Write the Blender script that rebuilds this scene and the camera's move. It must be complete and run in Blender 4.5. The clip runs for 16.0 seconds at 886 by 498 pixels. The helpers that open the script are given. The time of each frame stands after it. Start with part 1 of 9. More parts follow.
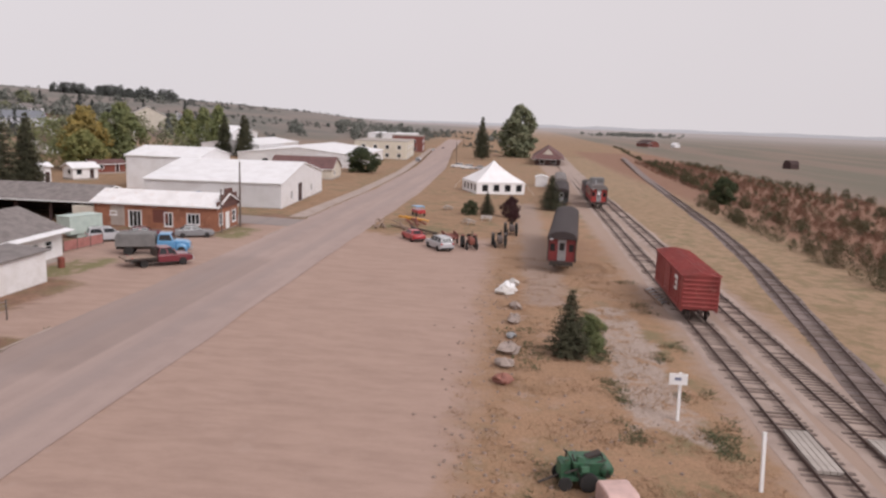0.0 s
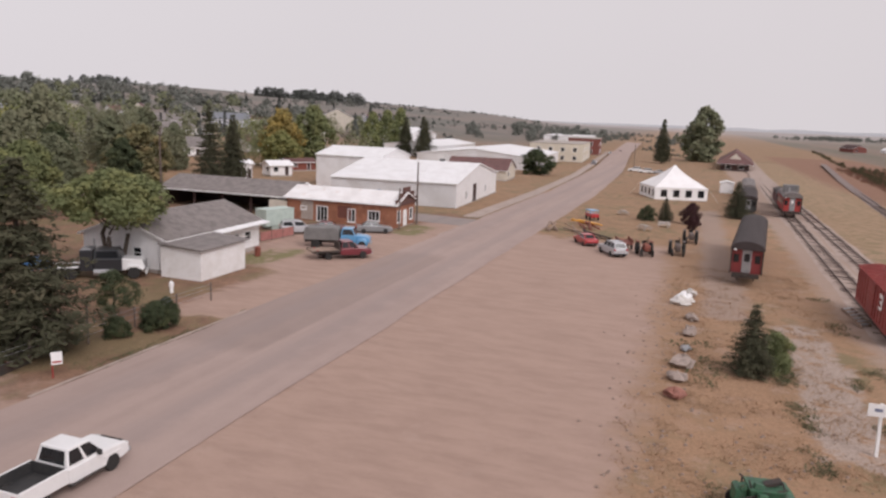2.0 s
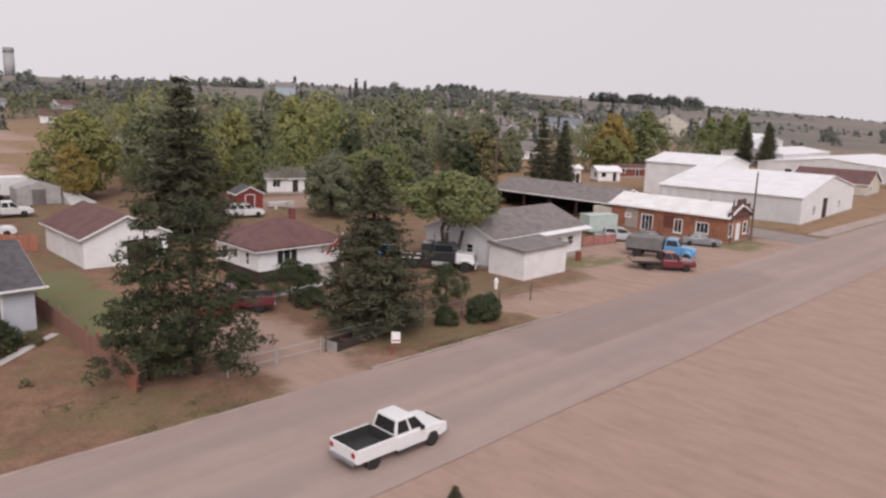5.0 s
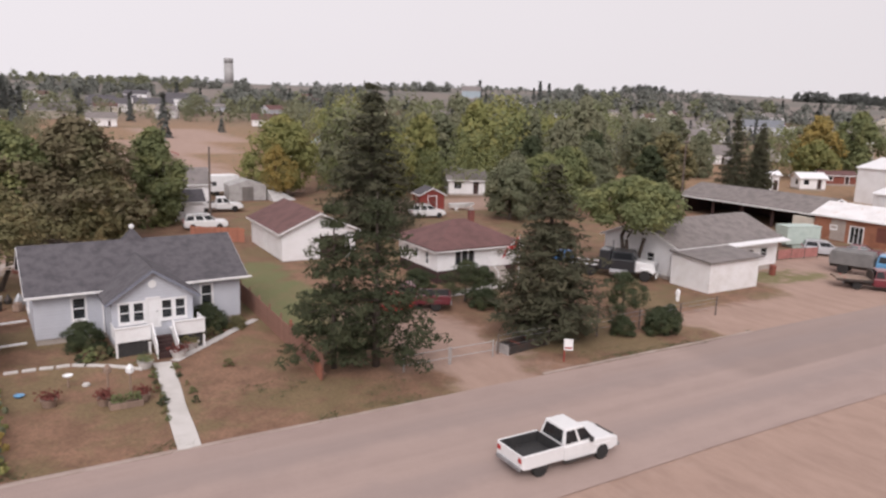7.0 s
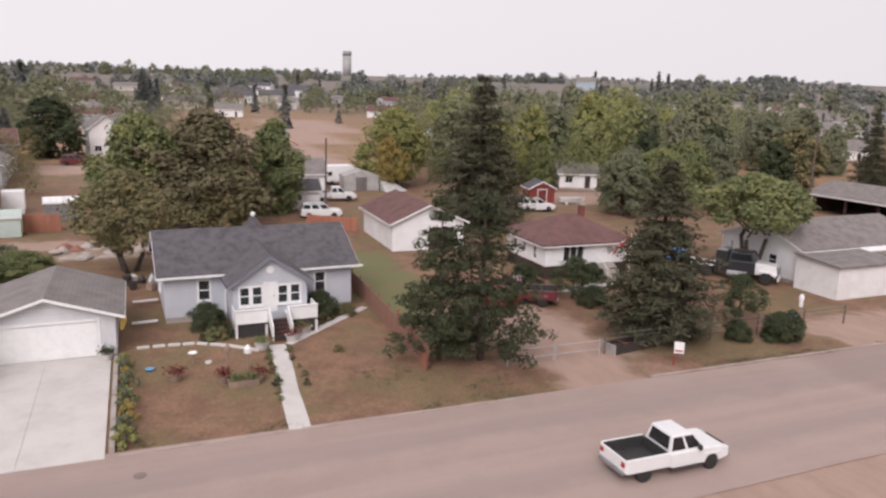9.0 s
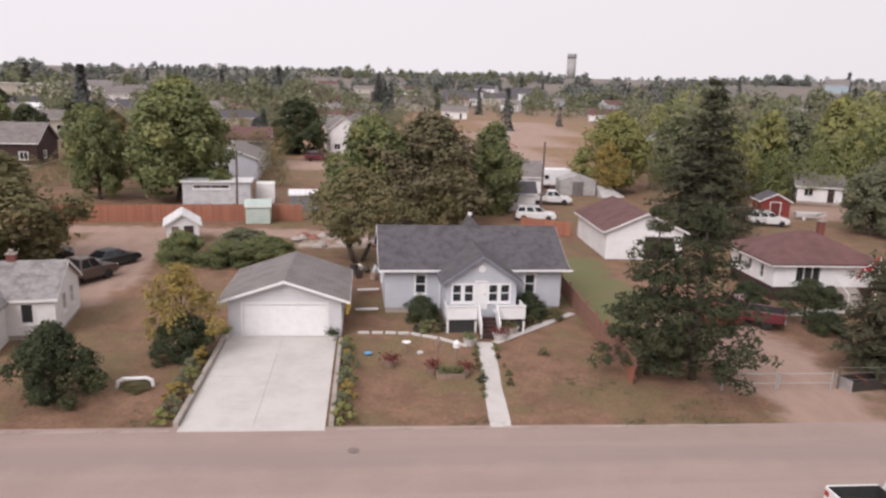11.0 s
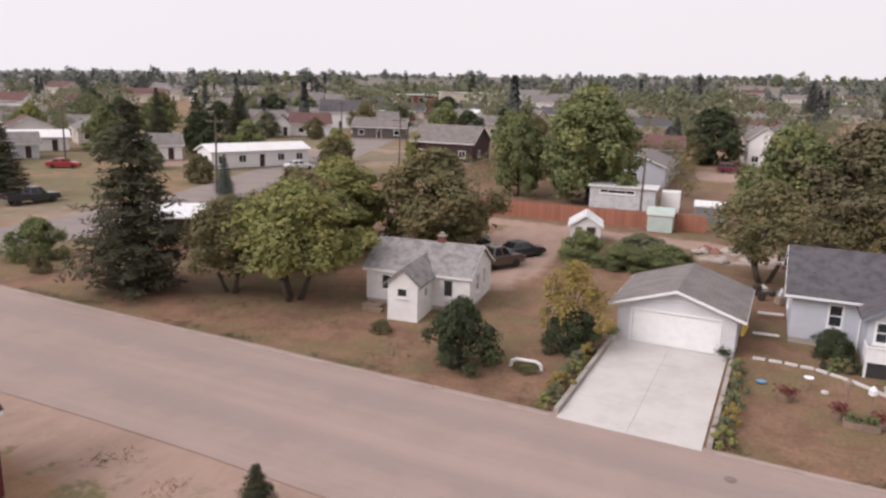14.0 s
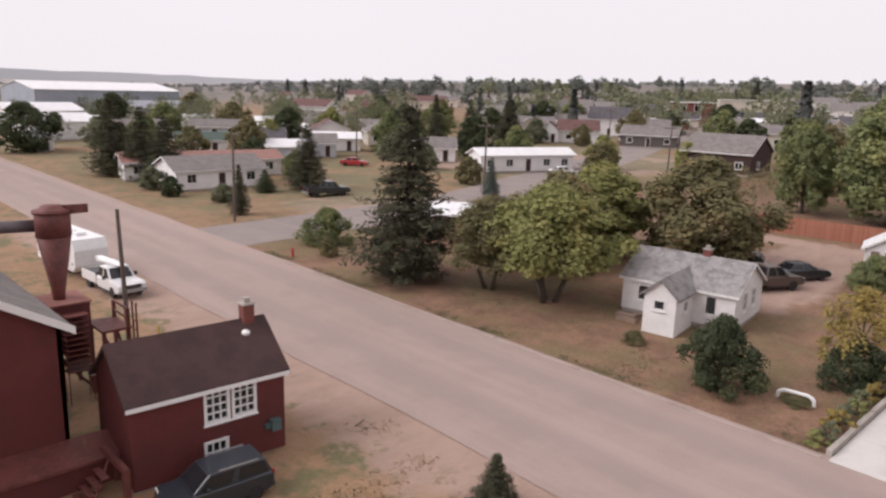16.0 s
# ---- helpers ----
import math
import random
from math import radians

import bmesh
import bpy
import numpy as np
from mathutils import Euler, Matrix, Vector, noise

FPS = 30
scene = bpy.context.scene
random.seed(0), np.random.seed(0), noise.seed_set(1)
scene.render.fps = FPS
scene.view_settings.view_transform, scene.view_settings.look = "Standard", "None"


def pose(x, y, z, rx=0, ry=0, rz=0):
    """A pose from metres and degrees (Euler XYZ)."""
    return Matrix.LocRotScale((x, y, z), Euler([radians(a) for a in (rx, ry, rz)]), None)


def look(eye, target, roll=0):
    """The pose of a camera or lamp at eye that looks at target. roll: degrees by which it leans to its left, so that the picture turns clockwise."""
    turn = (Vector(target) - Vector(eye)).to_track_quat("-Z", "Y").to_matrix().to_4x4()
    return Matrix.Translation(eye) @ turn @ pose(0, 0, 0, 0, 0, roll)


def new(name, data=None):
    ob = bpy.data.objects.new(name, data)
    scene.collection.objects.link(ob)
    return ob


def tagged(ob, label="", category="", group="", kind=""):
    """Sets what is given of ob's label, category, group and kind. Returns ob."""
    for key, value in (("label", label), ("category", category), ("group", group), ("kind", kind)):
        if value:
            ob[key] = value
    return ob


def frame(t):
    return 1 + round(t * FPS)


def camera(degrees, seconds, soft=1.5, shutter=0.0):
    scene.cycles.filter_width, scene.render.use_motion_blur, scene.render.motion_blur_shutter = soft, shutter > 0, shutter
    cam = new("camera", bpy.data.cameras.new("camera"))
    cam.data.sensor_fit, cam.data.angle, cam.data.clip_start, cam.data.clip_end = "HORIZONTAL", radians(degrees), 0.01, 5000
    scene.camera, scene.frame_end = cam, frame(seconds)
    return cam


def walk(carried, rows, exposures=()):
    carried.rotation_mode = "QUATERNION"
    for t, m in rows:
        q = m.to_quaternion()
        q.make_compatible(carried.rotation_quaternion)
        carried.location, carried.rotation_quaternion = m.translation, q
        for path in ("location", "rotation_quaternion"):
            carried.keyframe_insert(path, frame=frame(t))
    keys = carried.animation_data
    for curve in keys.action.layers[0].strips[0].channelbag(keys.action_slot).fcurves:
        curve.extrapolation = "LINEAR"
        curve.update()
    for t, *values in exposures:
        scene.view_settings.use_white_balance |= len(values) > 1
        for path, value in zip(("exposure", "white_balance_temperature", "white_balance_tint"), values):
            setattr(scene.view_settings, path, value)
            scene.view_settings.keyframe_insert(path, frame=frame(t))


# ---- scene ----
cam = camera(62.8, 16.0, soft=2.5)
PATH = [
    (0.0, pose(-0.011, 0.119, 14.822, 80.016, -2.023, -84.686)),
    (0.5, pose(-0.003, 0.101, 14.839, 79.885, -2.051, -80.705)),
    (1.0, pose(-0.001, 0.086, 14.826, 79.809, -2.051, -77.189)),
    (1.5, pose(0.042, 0.081, 14.785, 79.761, -2.074, -74.492)),
    (2.0, pose(-0.038, 0.132, 14.794, 79.690, -2.105, -71.035)),
    (2.5, pose(-0.084, 0.107, 14.821, 79.591, -2.093, -67.053)),
    (3.0, pose(-0.120, 0.095, 14.835, 79.477, -2.133, -62.676)),
    (3.5, pose(-0.079, 0.024, 14.869, 79.365, -2.103, -58.329)),
    (4.0, pose(-0.066, 0.007, 14.919, 79.268, -2.074, -53.614)),
    (4.2, pose(-0.047, -0.000, 14.947, 79.230, -2.065, -51.622)),
    (6.3, pose(0.038, -0.041, 15.072, 78.943, -1.554, -36.976)),
    (6.5, pose(0.058, -0.043, 15.089, 78.900, -1.493, -35.154)),
    (7.0, pose(0.113, -0.033, 15.124, 78.910, -1.554, -31.446)),
    (7.5, pose(0.117, 0.027, 15.148, 78.240, -1.555, -29.749)),
    (8.0, pose(0.129, 0.030, 15.174, 78.210, -1.535, -27.007)),
    (8.2, pose(0.131, 0.016, 15.190, 78.190, -1.538, -25.930)),
    (10.3, pose(0.147, -0.150, 15.369, 77.832, -1.656, -14.123)),
    (10.5, pose(0.134, -0.143, 15.369, 77.824, -1.677, -11.695)),
    (11.0, pose(0.134, -0.215, 15.398, 77.749, -1.714, -5.684)),
    (11.5, pose(0.191, -0.247, 15.408, 77.668, -1.703, 0.682)),
    (12.0, pose(0.201, -0.289, 15.391, 77.589, -1.724, 7.458)),
    (12.5, pose(0.232, -0.334, 15.359, 77.561, -1.695, 12.642)),
    (13.0, pose(0.260, -0.351, 15.321, 77.535, -1.700, 17.140)),
    (13.5, pose(0.286, -0.350, 15.287, 77.533, -1.614, 21.063)),
    (14.0, pose(0.298, -0.365, 15.187, 77.517, -1.672, 25.780)),
    (14.5, pose(0.333, -0.380, 15.108, 77.517, -1.614, 30.731)),
    (15.0, pose(0.349, -0.379, 15.047, 77.490, -1.579, 35.962)),
    (15.5, pose(0.405, -0.359, 14.992, 77.499, -1.534, 41.347)),
    (16.0, pose(0.411, -0.343, 14.944, 77.545, -1.535, 46.451)),
]
walk(cam, PATH, [(0.0, -0.15), (2.0, -0.2), (4.0, -0.24), (6.5, -0.03), (11.0, 0.04), (16.0, 0.06)])

# ---- sky and light: a bright, smoky overcast ----
world = bpy.data.worlds.new("overcast")
scene.world = world
world.use_nodes = True
wn, wl = world.node_tree.nodes, world.node_tree.links
wn.clear()
sky = wn.new("ShaderNodeTexSky")
sky.sky_type, sky.sun_disc = "NISHITA", False
sky.sun_elevation, sky.sun_rotation = radians(40), radians(215)
sky.dust_density, sky.air_density = 6.0, 1.0
dull = wn.new("ShaderNodeHueSaturation")
dull.inputs["Saturation"].default_value, dull.inputs["Value"].default_value = 0.15, 0.05
wl.new(sky.outputs[0], dull.inputs["Color"])
tc = wn.new("ShaderNodeTexCoord")
dot = wn.new("ShaderNodeVectorMath")
dot.operation = "DOT_PRODUCT"
dot.inputs[1].default_value = (-0.62, 0.55, 0.12)
wl.new(tc.outputs["Generated"], dot.inputs[0])
ramp = wn.new("ShaderNodeMapRange")
ramp.inputs["From Min"].default_value, ramp.inputs["From Max"].default_value = -0.8, 0.9
wl.new(dot.outputs["Value"], ramp.inputs["Value"])
veil = wn.new("ShaderNodeMix")
veil.data_type = "RGBA"
veil.inputs[6].default_value, veil.inputs[7].default_value = (0.85, 0.79, 0.82, 1), (0.97, 0.915, 0.965, 1)
wl.new(ramp.outputs[0], veil.inputs[0])
cloud = wn.new("ShaderNodeTexNoise")
cloud.inputs["Scale"].default_value, cloud.inputs["Detail"].default_value = 1.6, 3
wl.new(tc.outputs["Generated"], cloud.inputs["Vector"])
cm = wn.new("ShaderNodeMapRange")
cm.inputs["To Min"].default_value, cm.inputs["To Max"].default_value = 0.96, 1.04
wl.new(cloud.outputs[0], cm.inputs["Value"])
cv = wn.new("ShaderNodeVectorMath")
cv.operation = "SCALE"
wl.new(veil.outputs[2], cv.inputs[0])
wl.new(cm.outputs[0], cv.inputs["Scale"])
both = wn.new("ShaderNodeMix")
both.data_type = "RGBA"
both.inputs[0].default_value = 0.9
wl.new(dull.outputs[0], both.inputs[6])
wl.new(cv.outputs[0], both.inputs[7])
bg = wn.new("ShaderNodeBackground")
bg.inputs["Strength"].default_value = 1.0
wl.new(both.outputs[2], bg.inputs["Color"])
wo = wn.new("ShaderNodeOutputWorld")
wl.new(bg.outputs[0], wo.inputs["Surface"])
sun = new("sun", bpy.data.lights.new("sun", "SUN"))
sun.data.energy, sun.data.angle, sun.data.color = 2.4, radians(38), (1.0, 0.94, 0.95)
sun.matrix_world = look((-50, -72, 74), (0, 0, 0))

# ---- the lie of the land ----
SA, SB = -0.00873, 0.01396
PROFILE = ((-181, 0), (-100, 0), (-74, 0), (-46, 0.7), (-33, 1.0), (-16, 1.3), (0, 1.6), (10, 1.5), (28, 1.8), (50, 1.65), (64, 1.25), (81, 0.25), (94, 0), (181, 0))
PA, PE = [p[0] for p in PROFILE], [p[1] for p in PROFILE]


def gz(x, y):
    """Height of the ground: a gentle slope under the town, a ridge far to the north."""
    r = math.hypot(x, y)
    e = float(np.interp(math.degrees(math.atan2(x, y)), PA, PE))
    p = (SA * x + SB * y) * min(1, 300 / max(r, 1e-6))
    s = min(1, max(0, (r - 220) / 900))
    s = s * s * (3 - 2 * s)
    k = min(1, e / 0.5)
    swell = noise.noise((x * 0.004, y * 0.004, 0)) * 5 * min(1, max(0, (r - 350) / 300)) if y > 0 else 0
    return p * (1 - s) + s * ((9 + 1100 * math.tan(radians(e))) * k + p * (1 - k)) + swell


# ---- mesh building ----
class B:
    """Collects vertices and faces for one mesh."""

    def __init__(self):
        self.v, self.f = [], []

    def add(self, vs, fs):
        n = len(self.v)
        self.v += [tuple(p) for p in vs]
        self.f += [tuple(n + i for i in q) for q in fs]
        return self

    def box(self, x0, y0, z0, x1, y1, z1, m=None):
        vs = [(x, y, z) for z in (z0, z1) for x, y in ((x0, y0), (x1, y0), (x1, y1), (x0, y1))]
        if m:
            vs = [m @ Vector(p) for p in vs]
        return self.add(vs, [(3, 2, 1, 0), (4, 5, 6, 7), (0, 1, 5, 4), (1, 2, 6, 5), (2, 3, 7, 6), (3, 0, 4, 7)])

    def loft(self, rings, close=True):
        """Rings of equally many points, joined in order."""
        n, vs, fs = len(rings[0]), [], []
        for r in rings:
            vs += r
        for k in range(len(rings) - 1):
            for i in range(n):
                j = (i + 1) % n
                fs.append((k * n + i, k * n + j, (k + 1) * n + j, (k + 1) * n + i))
        if close:
            fs += [tuple(range(n))[::-1], tuple(range((len(rings) - 1) * n, len(rings) * n))]
        return self.add(vs, fs)

    def tube(self, a, b, r0, r1=None, n=8):
        a, b = Vector(a), Vector(b)
        r1 = r0 if r1 is None else r1
        q = (b - a).to_track_quat("Z", "Y")
        ring = [q @ Vector((math.cos(2 * math.pi * i / n), math.sin(2 * math.pi * i / n), 0)) for i in range(n)]
        return self.loft([[a + p * r0 for p in ring], [b + p * r1 for p in ring]])

    def turned(self, profile, n=14, m=None):
        """A turned shape from (radius, height) pairs."""
        rings = [[(r * math.cos(2 * math.pi * i / n), r * math.sin(2 * math.pi * i / n), z) for i in range(n)] for r, z in profile]
        if m:
            rings = [[m @ Vector(p) for p in r] for r in rings]
        return self.loft(rings)

    def side(self, outline, y0, y1, inset=0.0):
        """An outline of (x, z) drawn across from y0 to y1."""
        a = [(x, y0, z) for x, z in outline]
        b = [(x, y1, z) for x, z in outline]
        return self.loft([a, b])

    def mesh(self, name, smooth=False, bevel=0.0):
        me = bpy.data.meshes.new(name)
        me.from_pydata(self.v, [], self.f)
        bm = bmesh.new()
        bm.from_mesh(me)
        if bevel:
            bmesh.ops.bevel(bm, geom=[e for e in bm.edges if len(e.link_faces) == 2 and e.calc_face_angle(0) > 0.35], offset=bevel, segments=2, profile=0.5, affect="EDGES", clamp_overlap=True)
        if len(bm.faces) < 20000:
            bmesh.ops.recalc_face_normals(bm, faces=bm.faces)
        bm.to_mesh(me)
        bm.free()
        if smooth:
            me.shade_smooth()
        me.update()
        return me


def part(name, b, material, parent, label="", smooth=False, bevel=0.0):
    """Links the shape b (or a finished mesh) as one mesh object under parent."""
    me = b if isinstance(b, bpy.types.Mesh) else b.mesh(name, smooth, bevel)
    if material and not me.materials:
        me.materials.append(material)
    ob = new(name, me)
    ob.parent = parent
    if label:
        ob["label"] = label
    return ob


def thing(name, label, category, x=0.0, y=0.0, rz=0.0, group="", dz=0.0, kind="", scale=None):
    """An Empty on the ground that carries the parts of one thing."""
    ob = new(name)
    ob.empty_display_size = 0.3
    ob.matrix_world = pose(x, y, gz(x, y) + dz, 0, 0, rz)
    if scale:
        ob.scale = scale
    return tagged(ob, label, category, group, kind)


def whole(name, b, material, label, category, x=0.0, y=0.0, rz=0.0, group="", dz=0.0, kind="", smooth=False, bevel=0.0):
    """A thing that is one mesh."""
    ob = part(name, b, material, None, "", smooth, bevel)
    ob.matrix_world = pose(x, y, gz(x, y) + dz, 0, 0, rz)
    return tagged(ob, label, category, group, kind)


# ---- materials ----
class N:
    """A small writer of shader nodes."""

    def __init__(self, name):
        self.m = bpy.data.materials.new(name)
        self.m.use_nodes = True
        self.t = self.m.node_tree
        self.bsdf = self.t.nodes["Principled BSDF"]
        self.geo = self.t.nodes.new("ShaderNodeNewGeometry")

    def put(self, socket, value):
        if isinstance(value, bpy.types.NodeSocket):
            self.t.links.new(value, socket)
        elif isinstance(value, tuple) and len(value) == 3 and socket.type == "RGBA":
            socket.default_value = (*value, 1)
        else:
            socket.default_value = value

    def coords(self, place="object"):
        if place == "world":
            return self.geo.outputs["Position"]
        return self.t.nodes.new("ShaderNodeTexCoord").outputs["Object"]

    def noise(self, scale, detail=4, rough=0.6, vec=None, stretch=None):
        n = self.t.nodes.new("ShaderNodeTexNoise")
        n.inputs["Scale"].default_value, n.inputs["Detail"].default_value, n.inputs["Roughness"].default_value = scale, detail, rough
        v = vec or self.coords()
        if stretch:
            mp = self.t.nodes.new("ShaderNodeMapping")
            mp.inputs["Scale"].default_value = stretch
            self.t.links.new(v, mp.inputs["Vector"])
            v = mp.outputs[0]
        self.t.links.new(v, n.inputs["Vector"])
        return n.outputs["Fac"]

    def math(self, op, a, b=0.0, c=None):
        n = self.t.nodes.new("ShaderNodeMath")
        n.operation = op
        self.put(n.inputs[0], a)
        self.put(n.inputs[1], b)
        if c is not None:
            self.put(n.inputs[2], c)
        return n.outputs[0]

    def step(self, v, lo, hi, a=0.0, b=1.0):
        n = self.t.nodes.new("ShaderNodeMapRange")
        n.interpolation_type = "SMOOTHSTEP"
        self.put(n.inputs["Value"], v)
        for k, q in (("From Min", lo), ("From Max", hi), ("To Min", a), ("To Max", b)):
            n.inputs[k].default_value = q
        return n.outputs[0]

    def mix(self, f, a, b, mode="MIX"):
        n = self.t.nodes.new("ShaderNodeMix")
        n.data_type, n.blend_type = "RGBA", mode
        self.put(n.inputs[0], f)
        self.put(n.inputs[6], a)
        self.put(n.inputs[7], b)
        return n.outputs[2]

    def axes(self, vec):
        n = self.t.nodes.new("ShaderNodeSeparateXYZ")
        self.t.links.new(vec, n.inputs[0])
        return n.outputs

    def bump(self, h, strength=0.3, dist=0.02):
        n = self.t.nodes.new("ShaderNodeBump")
        n.inputs["Strength"].default_value, n.inputs["Distance"].default_value = strength, dist
        self.put(n.inputs["Height"], h)
        self.t.links.new(n.outputs[0], self.bsdf.inputs["Normal"])

    def done(self, colour, rough=0.8, metal=0.0):
        self.put(self.bsdf.inputs["Base Color"], colour)
        self.put(self.bsdf.inputs["Roughness"], rough)
        self.put(self.bsdf.inputs["Metallic"], metal)
        return self.m


def surface(name, c, c2=None, rough=0.8, scale=1.2, fine=14.0, metal=0.0, bump=0.25, stripe=None, pitch=0.2, rand=0.0, wear=None):
    """A worn surface: a coarse stain and a fine grain; stripe 'z', 'x' or 'y' adds laps or ribs across that axis, every pitch metres."""
    n = N(name)
    c2 = c2 or tuple(q * 0.72 for q in c)
    coarse, grain = n.noise(scale, 5, 0.65), n.noise(fine, 3, 0.7)
    col = n.mix(n.step(coarse, 0.38, 0.68), c, c2)
    col = n.mix(n.math("MULTIPLY", grain, 0.35), col, tuple(q * 0.6 for q in c))
    if wear:
        col = n.mix(n.step(n.noise(scale * 2.3, 6, 0.75), 0.56, 0.66), col, wear)
    if rand:
        info = n.t.nodes.new("ShaderNodeObjectInfo")
        col = n.mix(n.math("MULTIPLY", info.outputs["Random"], rand), col, tuple(q * 0.45 for q in c))
    h = grain
    if stripe:
        ax = n.axes(n.coords())["xyz".index(stripe)]
        saw = n.math("FRACT", n.math("DIVIDE", ax, pitch))
        col = n.mix(n.step(saw, 0.88, 0.97, 0, 0.45), col, tuple(q * 0.4 for q in c))
        h = n.math("ADD", n.math("MULTIPLY", saw, 1.5), n.math("MULTIPLY", grain, 0.3))
    n.bump(h, bump, 0.02)
    return n.done(col, rough, metal)


def leaves(name, c1, c2, c3, pale=0.0):
    """Foliage: each leaf takes its own tone, and light shines through a little."""
    n = N(name)
    r = n.geo.outputs["Random Per Island"]
    info = n.t.nodes.new("ShaderNodeObjectInfo")
    big = n.noise(0.5, 3)
    col = n.mix(n.step(r, 0.0, 1.0, 0.35, 0.75), c1, c2)
    col = n.mix(n.math("MULTIPLY", n.step(big, 0.45, 0.7), 0.8), col, c3)
    col = n.mix(n.math("MULTIPLY", info.outputs["Random"], 0.25), col, tuple(q * 0.5 for q in c1))
    col = n.mix(0.24, col, (0.185, 0.185, 0.17) if sum(c1) > 0.2 else (0.082, 0.080, 0.074))
    n.done(col, 0.8)
    n.bsdf.inputs["Specular IOR Level"].default_value = 0.08
    tr = n.t.nodes.new("ShaderNodeBsdfTranslucent")
    n.put(tr.inputs["Color"], col)
    ms = n.t.nodes.new("ShaderNodeMixShader")
    ms.inputs[0].default_value = 0.3
    n.t.links.new(n.bsdf.outputs[0], ms.inputs[1])
    n.t.links.new(tr.outputs[0], ms.inputs[2])
    n.t.links.new(ms.outputs[0], n.t.nodes["Material Output"].inputs["Surface"])
    return n.m


WHITE = surface("white_siding", (0.87, 0.85, 0.86), (0.79, 0.77, 0.77), 0.7, 0.8, 9, stripe="z", pitch=0.22, bump=0.3)
WHITEWORN = surface("weathered_white_boards", (0.82, 0.80, 0.80), (0.72, 0.69, 0.67), 0.8, 0.9, 12, stripe="z", pitch=0.16, wear=(0.66, 0.62, 0.60))
PAINT = surface("white_paint", (0.85, 0.84, 0.84), (0.79, 0.77, 0.77), 0.6, 2, 20, bump=0.1)
GREYSIDE = surface("pale_blue_grey_siding", (0.55, 0.56, 0.61), (0.49, 0.50, 0.55), 0.7, 0.7, 9, stripe="z", pitch=0.2)
PALESIDE = surface("off_white_grey_siding", (0.68, 0.67, 0.69), (0.60, 0.59, 0.61), 0.7, 0.7, 9, stripe="z", pitch=0.2)
BEIGE = surface("beige_stucco", (0.62, 0.56, 0.48), (0.50, 0.45, 0.38), 0.9, 0.7, 16)
TIN = surface("white_ribbed_steel", (0.86, 0.85, 0.86), (0.76, 0.74, 0.74), 0.45, 0.5, 8, metal=0.1, stripe="x", pitch=0.6, bump=0.35)
TINY = surface("white_ribbed_steel_across", (0.86, 0.85, 0.86), (0.75, 0.73, 0.73), 0.45, 0.5, 8, metal=0.1, stripe="y", pitch=0.6, bump=0.35)
TINRED = surface("white_ribbed_roof_with_rust", (0.83, 0.81, 0.81), (0.70, 0.67, 0.66), 0.5, 0.6, 8, stripe="y", pitch=0.5, wear=(0.58, 0.46, 0.40))
SHINGLE = surface("grey_asphalt_shingles", (0.118, 0.108, 0.118), (0.068, 0.062, 0.070), 0.95, 1.6, 5, stripe="z", pitch=0.09, bump=0.5)
SHINGLEPALE = surface("faded_grey_shingles", (0.235, 0.208, 0.20), (0.17, 0.15, 0.145), 0.95, 1.0, 8, stripe="z", pitch=0.08, bump=0.5)
SHINGLEOLD = surface("patchy_old_shingles", (0.32, 0.30, 0.295), (0.17, 0.155, 0.155), 0.95, 1.7, 6, stripe="z", pitch=0.1, bump=0.7, wear=(0.38, 0.36, 0.35))
SHINGLERED = surface("brown_red_shingles", (0.165, 0.085, 0.080), (0.115, 0.06, 0.057), 0.95, 0.9, 9, stripe="z", pitch=0.08, bump=0.5)
ROOFDARK = surface("dark_brown_shingles", (0.080, 0.042, 0.040), (0.055, 0.03, 0.03), 0.95, 0.9, 10, stripe="z", pitch=0.08, bump=0.5)
SHAKE = surface("grey_cedar_shakes", (0.24, 0.21, 0.20), (0.15, 0.13, 0.125), 0.95, 1.2, 7, stripe="z", pitch=0.12, bump=0.7)
CEDAR = surface("reddish_log_siding", (0.36, 0.15, 0.09), (0.24, 0.10, 0.06), 0.75, 0.7, 12, stripe="z", pitch=0.28, bump=0.6, wear=(0.45, 0.25, 0.16))
WOODRAW = surface("weathered_boards", (0.30, 0.21, 0.16), (0.20, 0.14, 0.11), 0.9, 1.5, 14)
FENCE = surface("red_brown_fence_boards", (0.42, 0.17, 0.11), (0.31, 0.12, 0.08), 0.85, 1.0, 14, rand=0.5)
FENCEBROWN = surface("brown_fence_boards", (0.33, 0.175, 0.13), (0.23, 0.12, 0.09), 0.85, 1.0, 14, rand=0.4)
REDWALL = surface("dark_red_painted_siding", (0.135, 0.028, 0.028), (0.10, 0.022, 0.022), 0.75, 0.6, 10, stripe="z", pitch=0.14, bump=0.4)
REDIRON = surface("red_oxide_steel", (0.16, 0.045, 0.038), (0.10, 0.03, 0.027), 0.6, 2, 12, wear=(0.20, 0.08, 0.05))
BRICK = surface("dark_red_brick", (0.22, 0.075, 0.06), (0.15, 0.05, 0.045), 0.9, 1, 9, stripe="z", pitch=0.3)
DARKWOOD = surface("dark_brown_siding", (0.06, 0.03, 0.027), (0.04, 0.02, 0.02), 0.8, 0.8, 9, stripe="z", pitch=0.25)
CONCRETE = surface("pale_concrete", (0.60, 0.565, 0.54), (0.50, 0.47, 0.44), 0.9, 0.5, 12, bump=0.15)
CONCRETEOLD = surface("old_concrete", (0.42, 0.37, 0.335), (0.32, 0.28, 0.25), 0.92, 0.8, 11, bump=0.3)
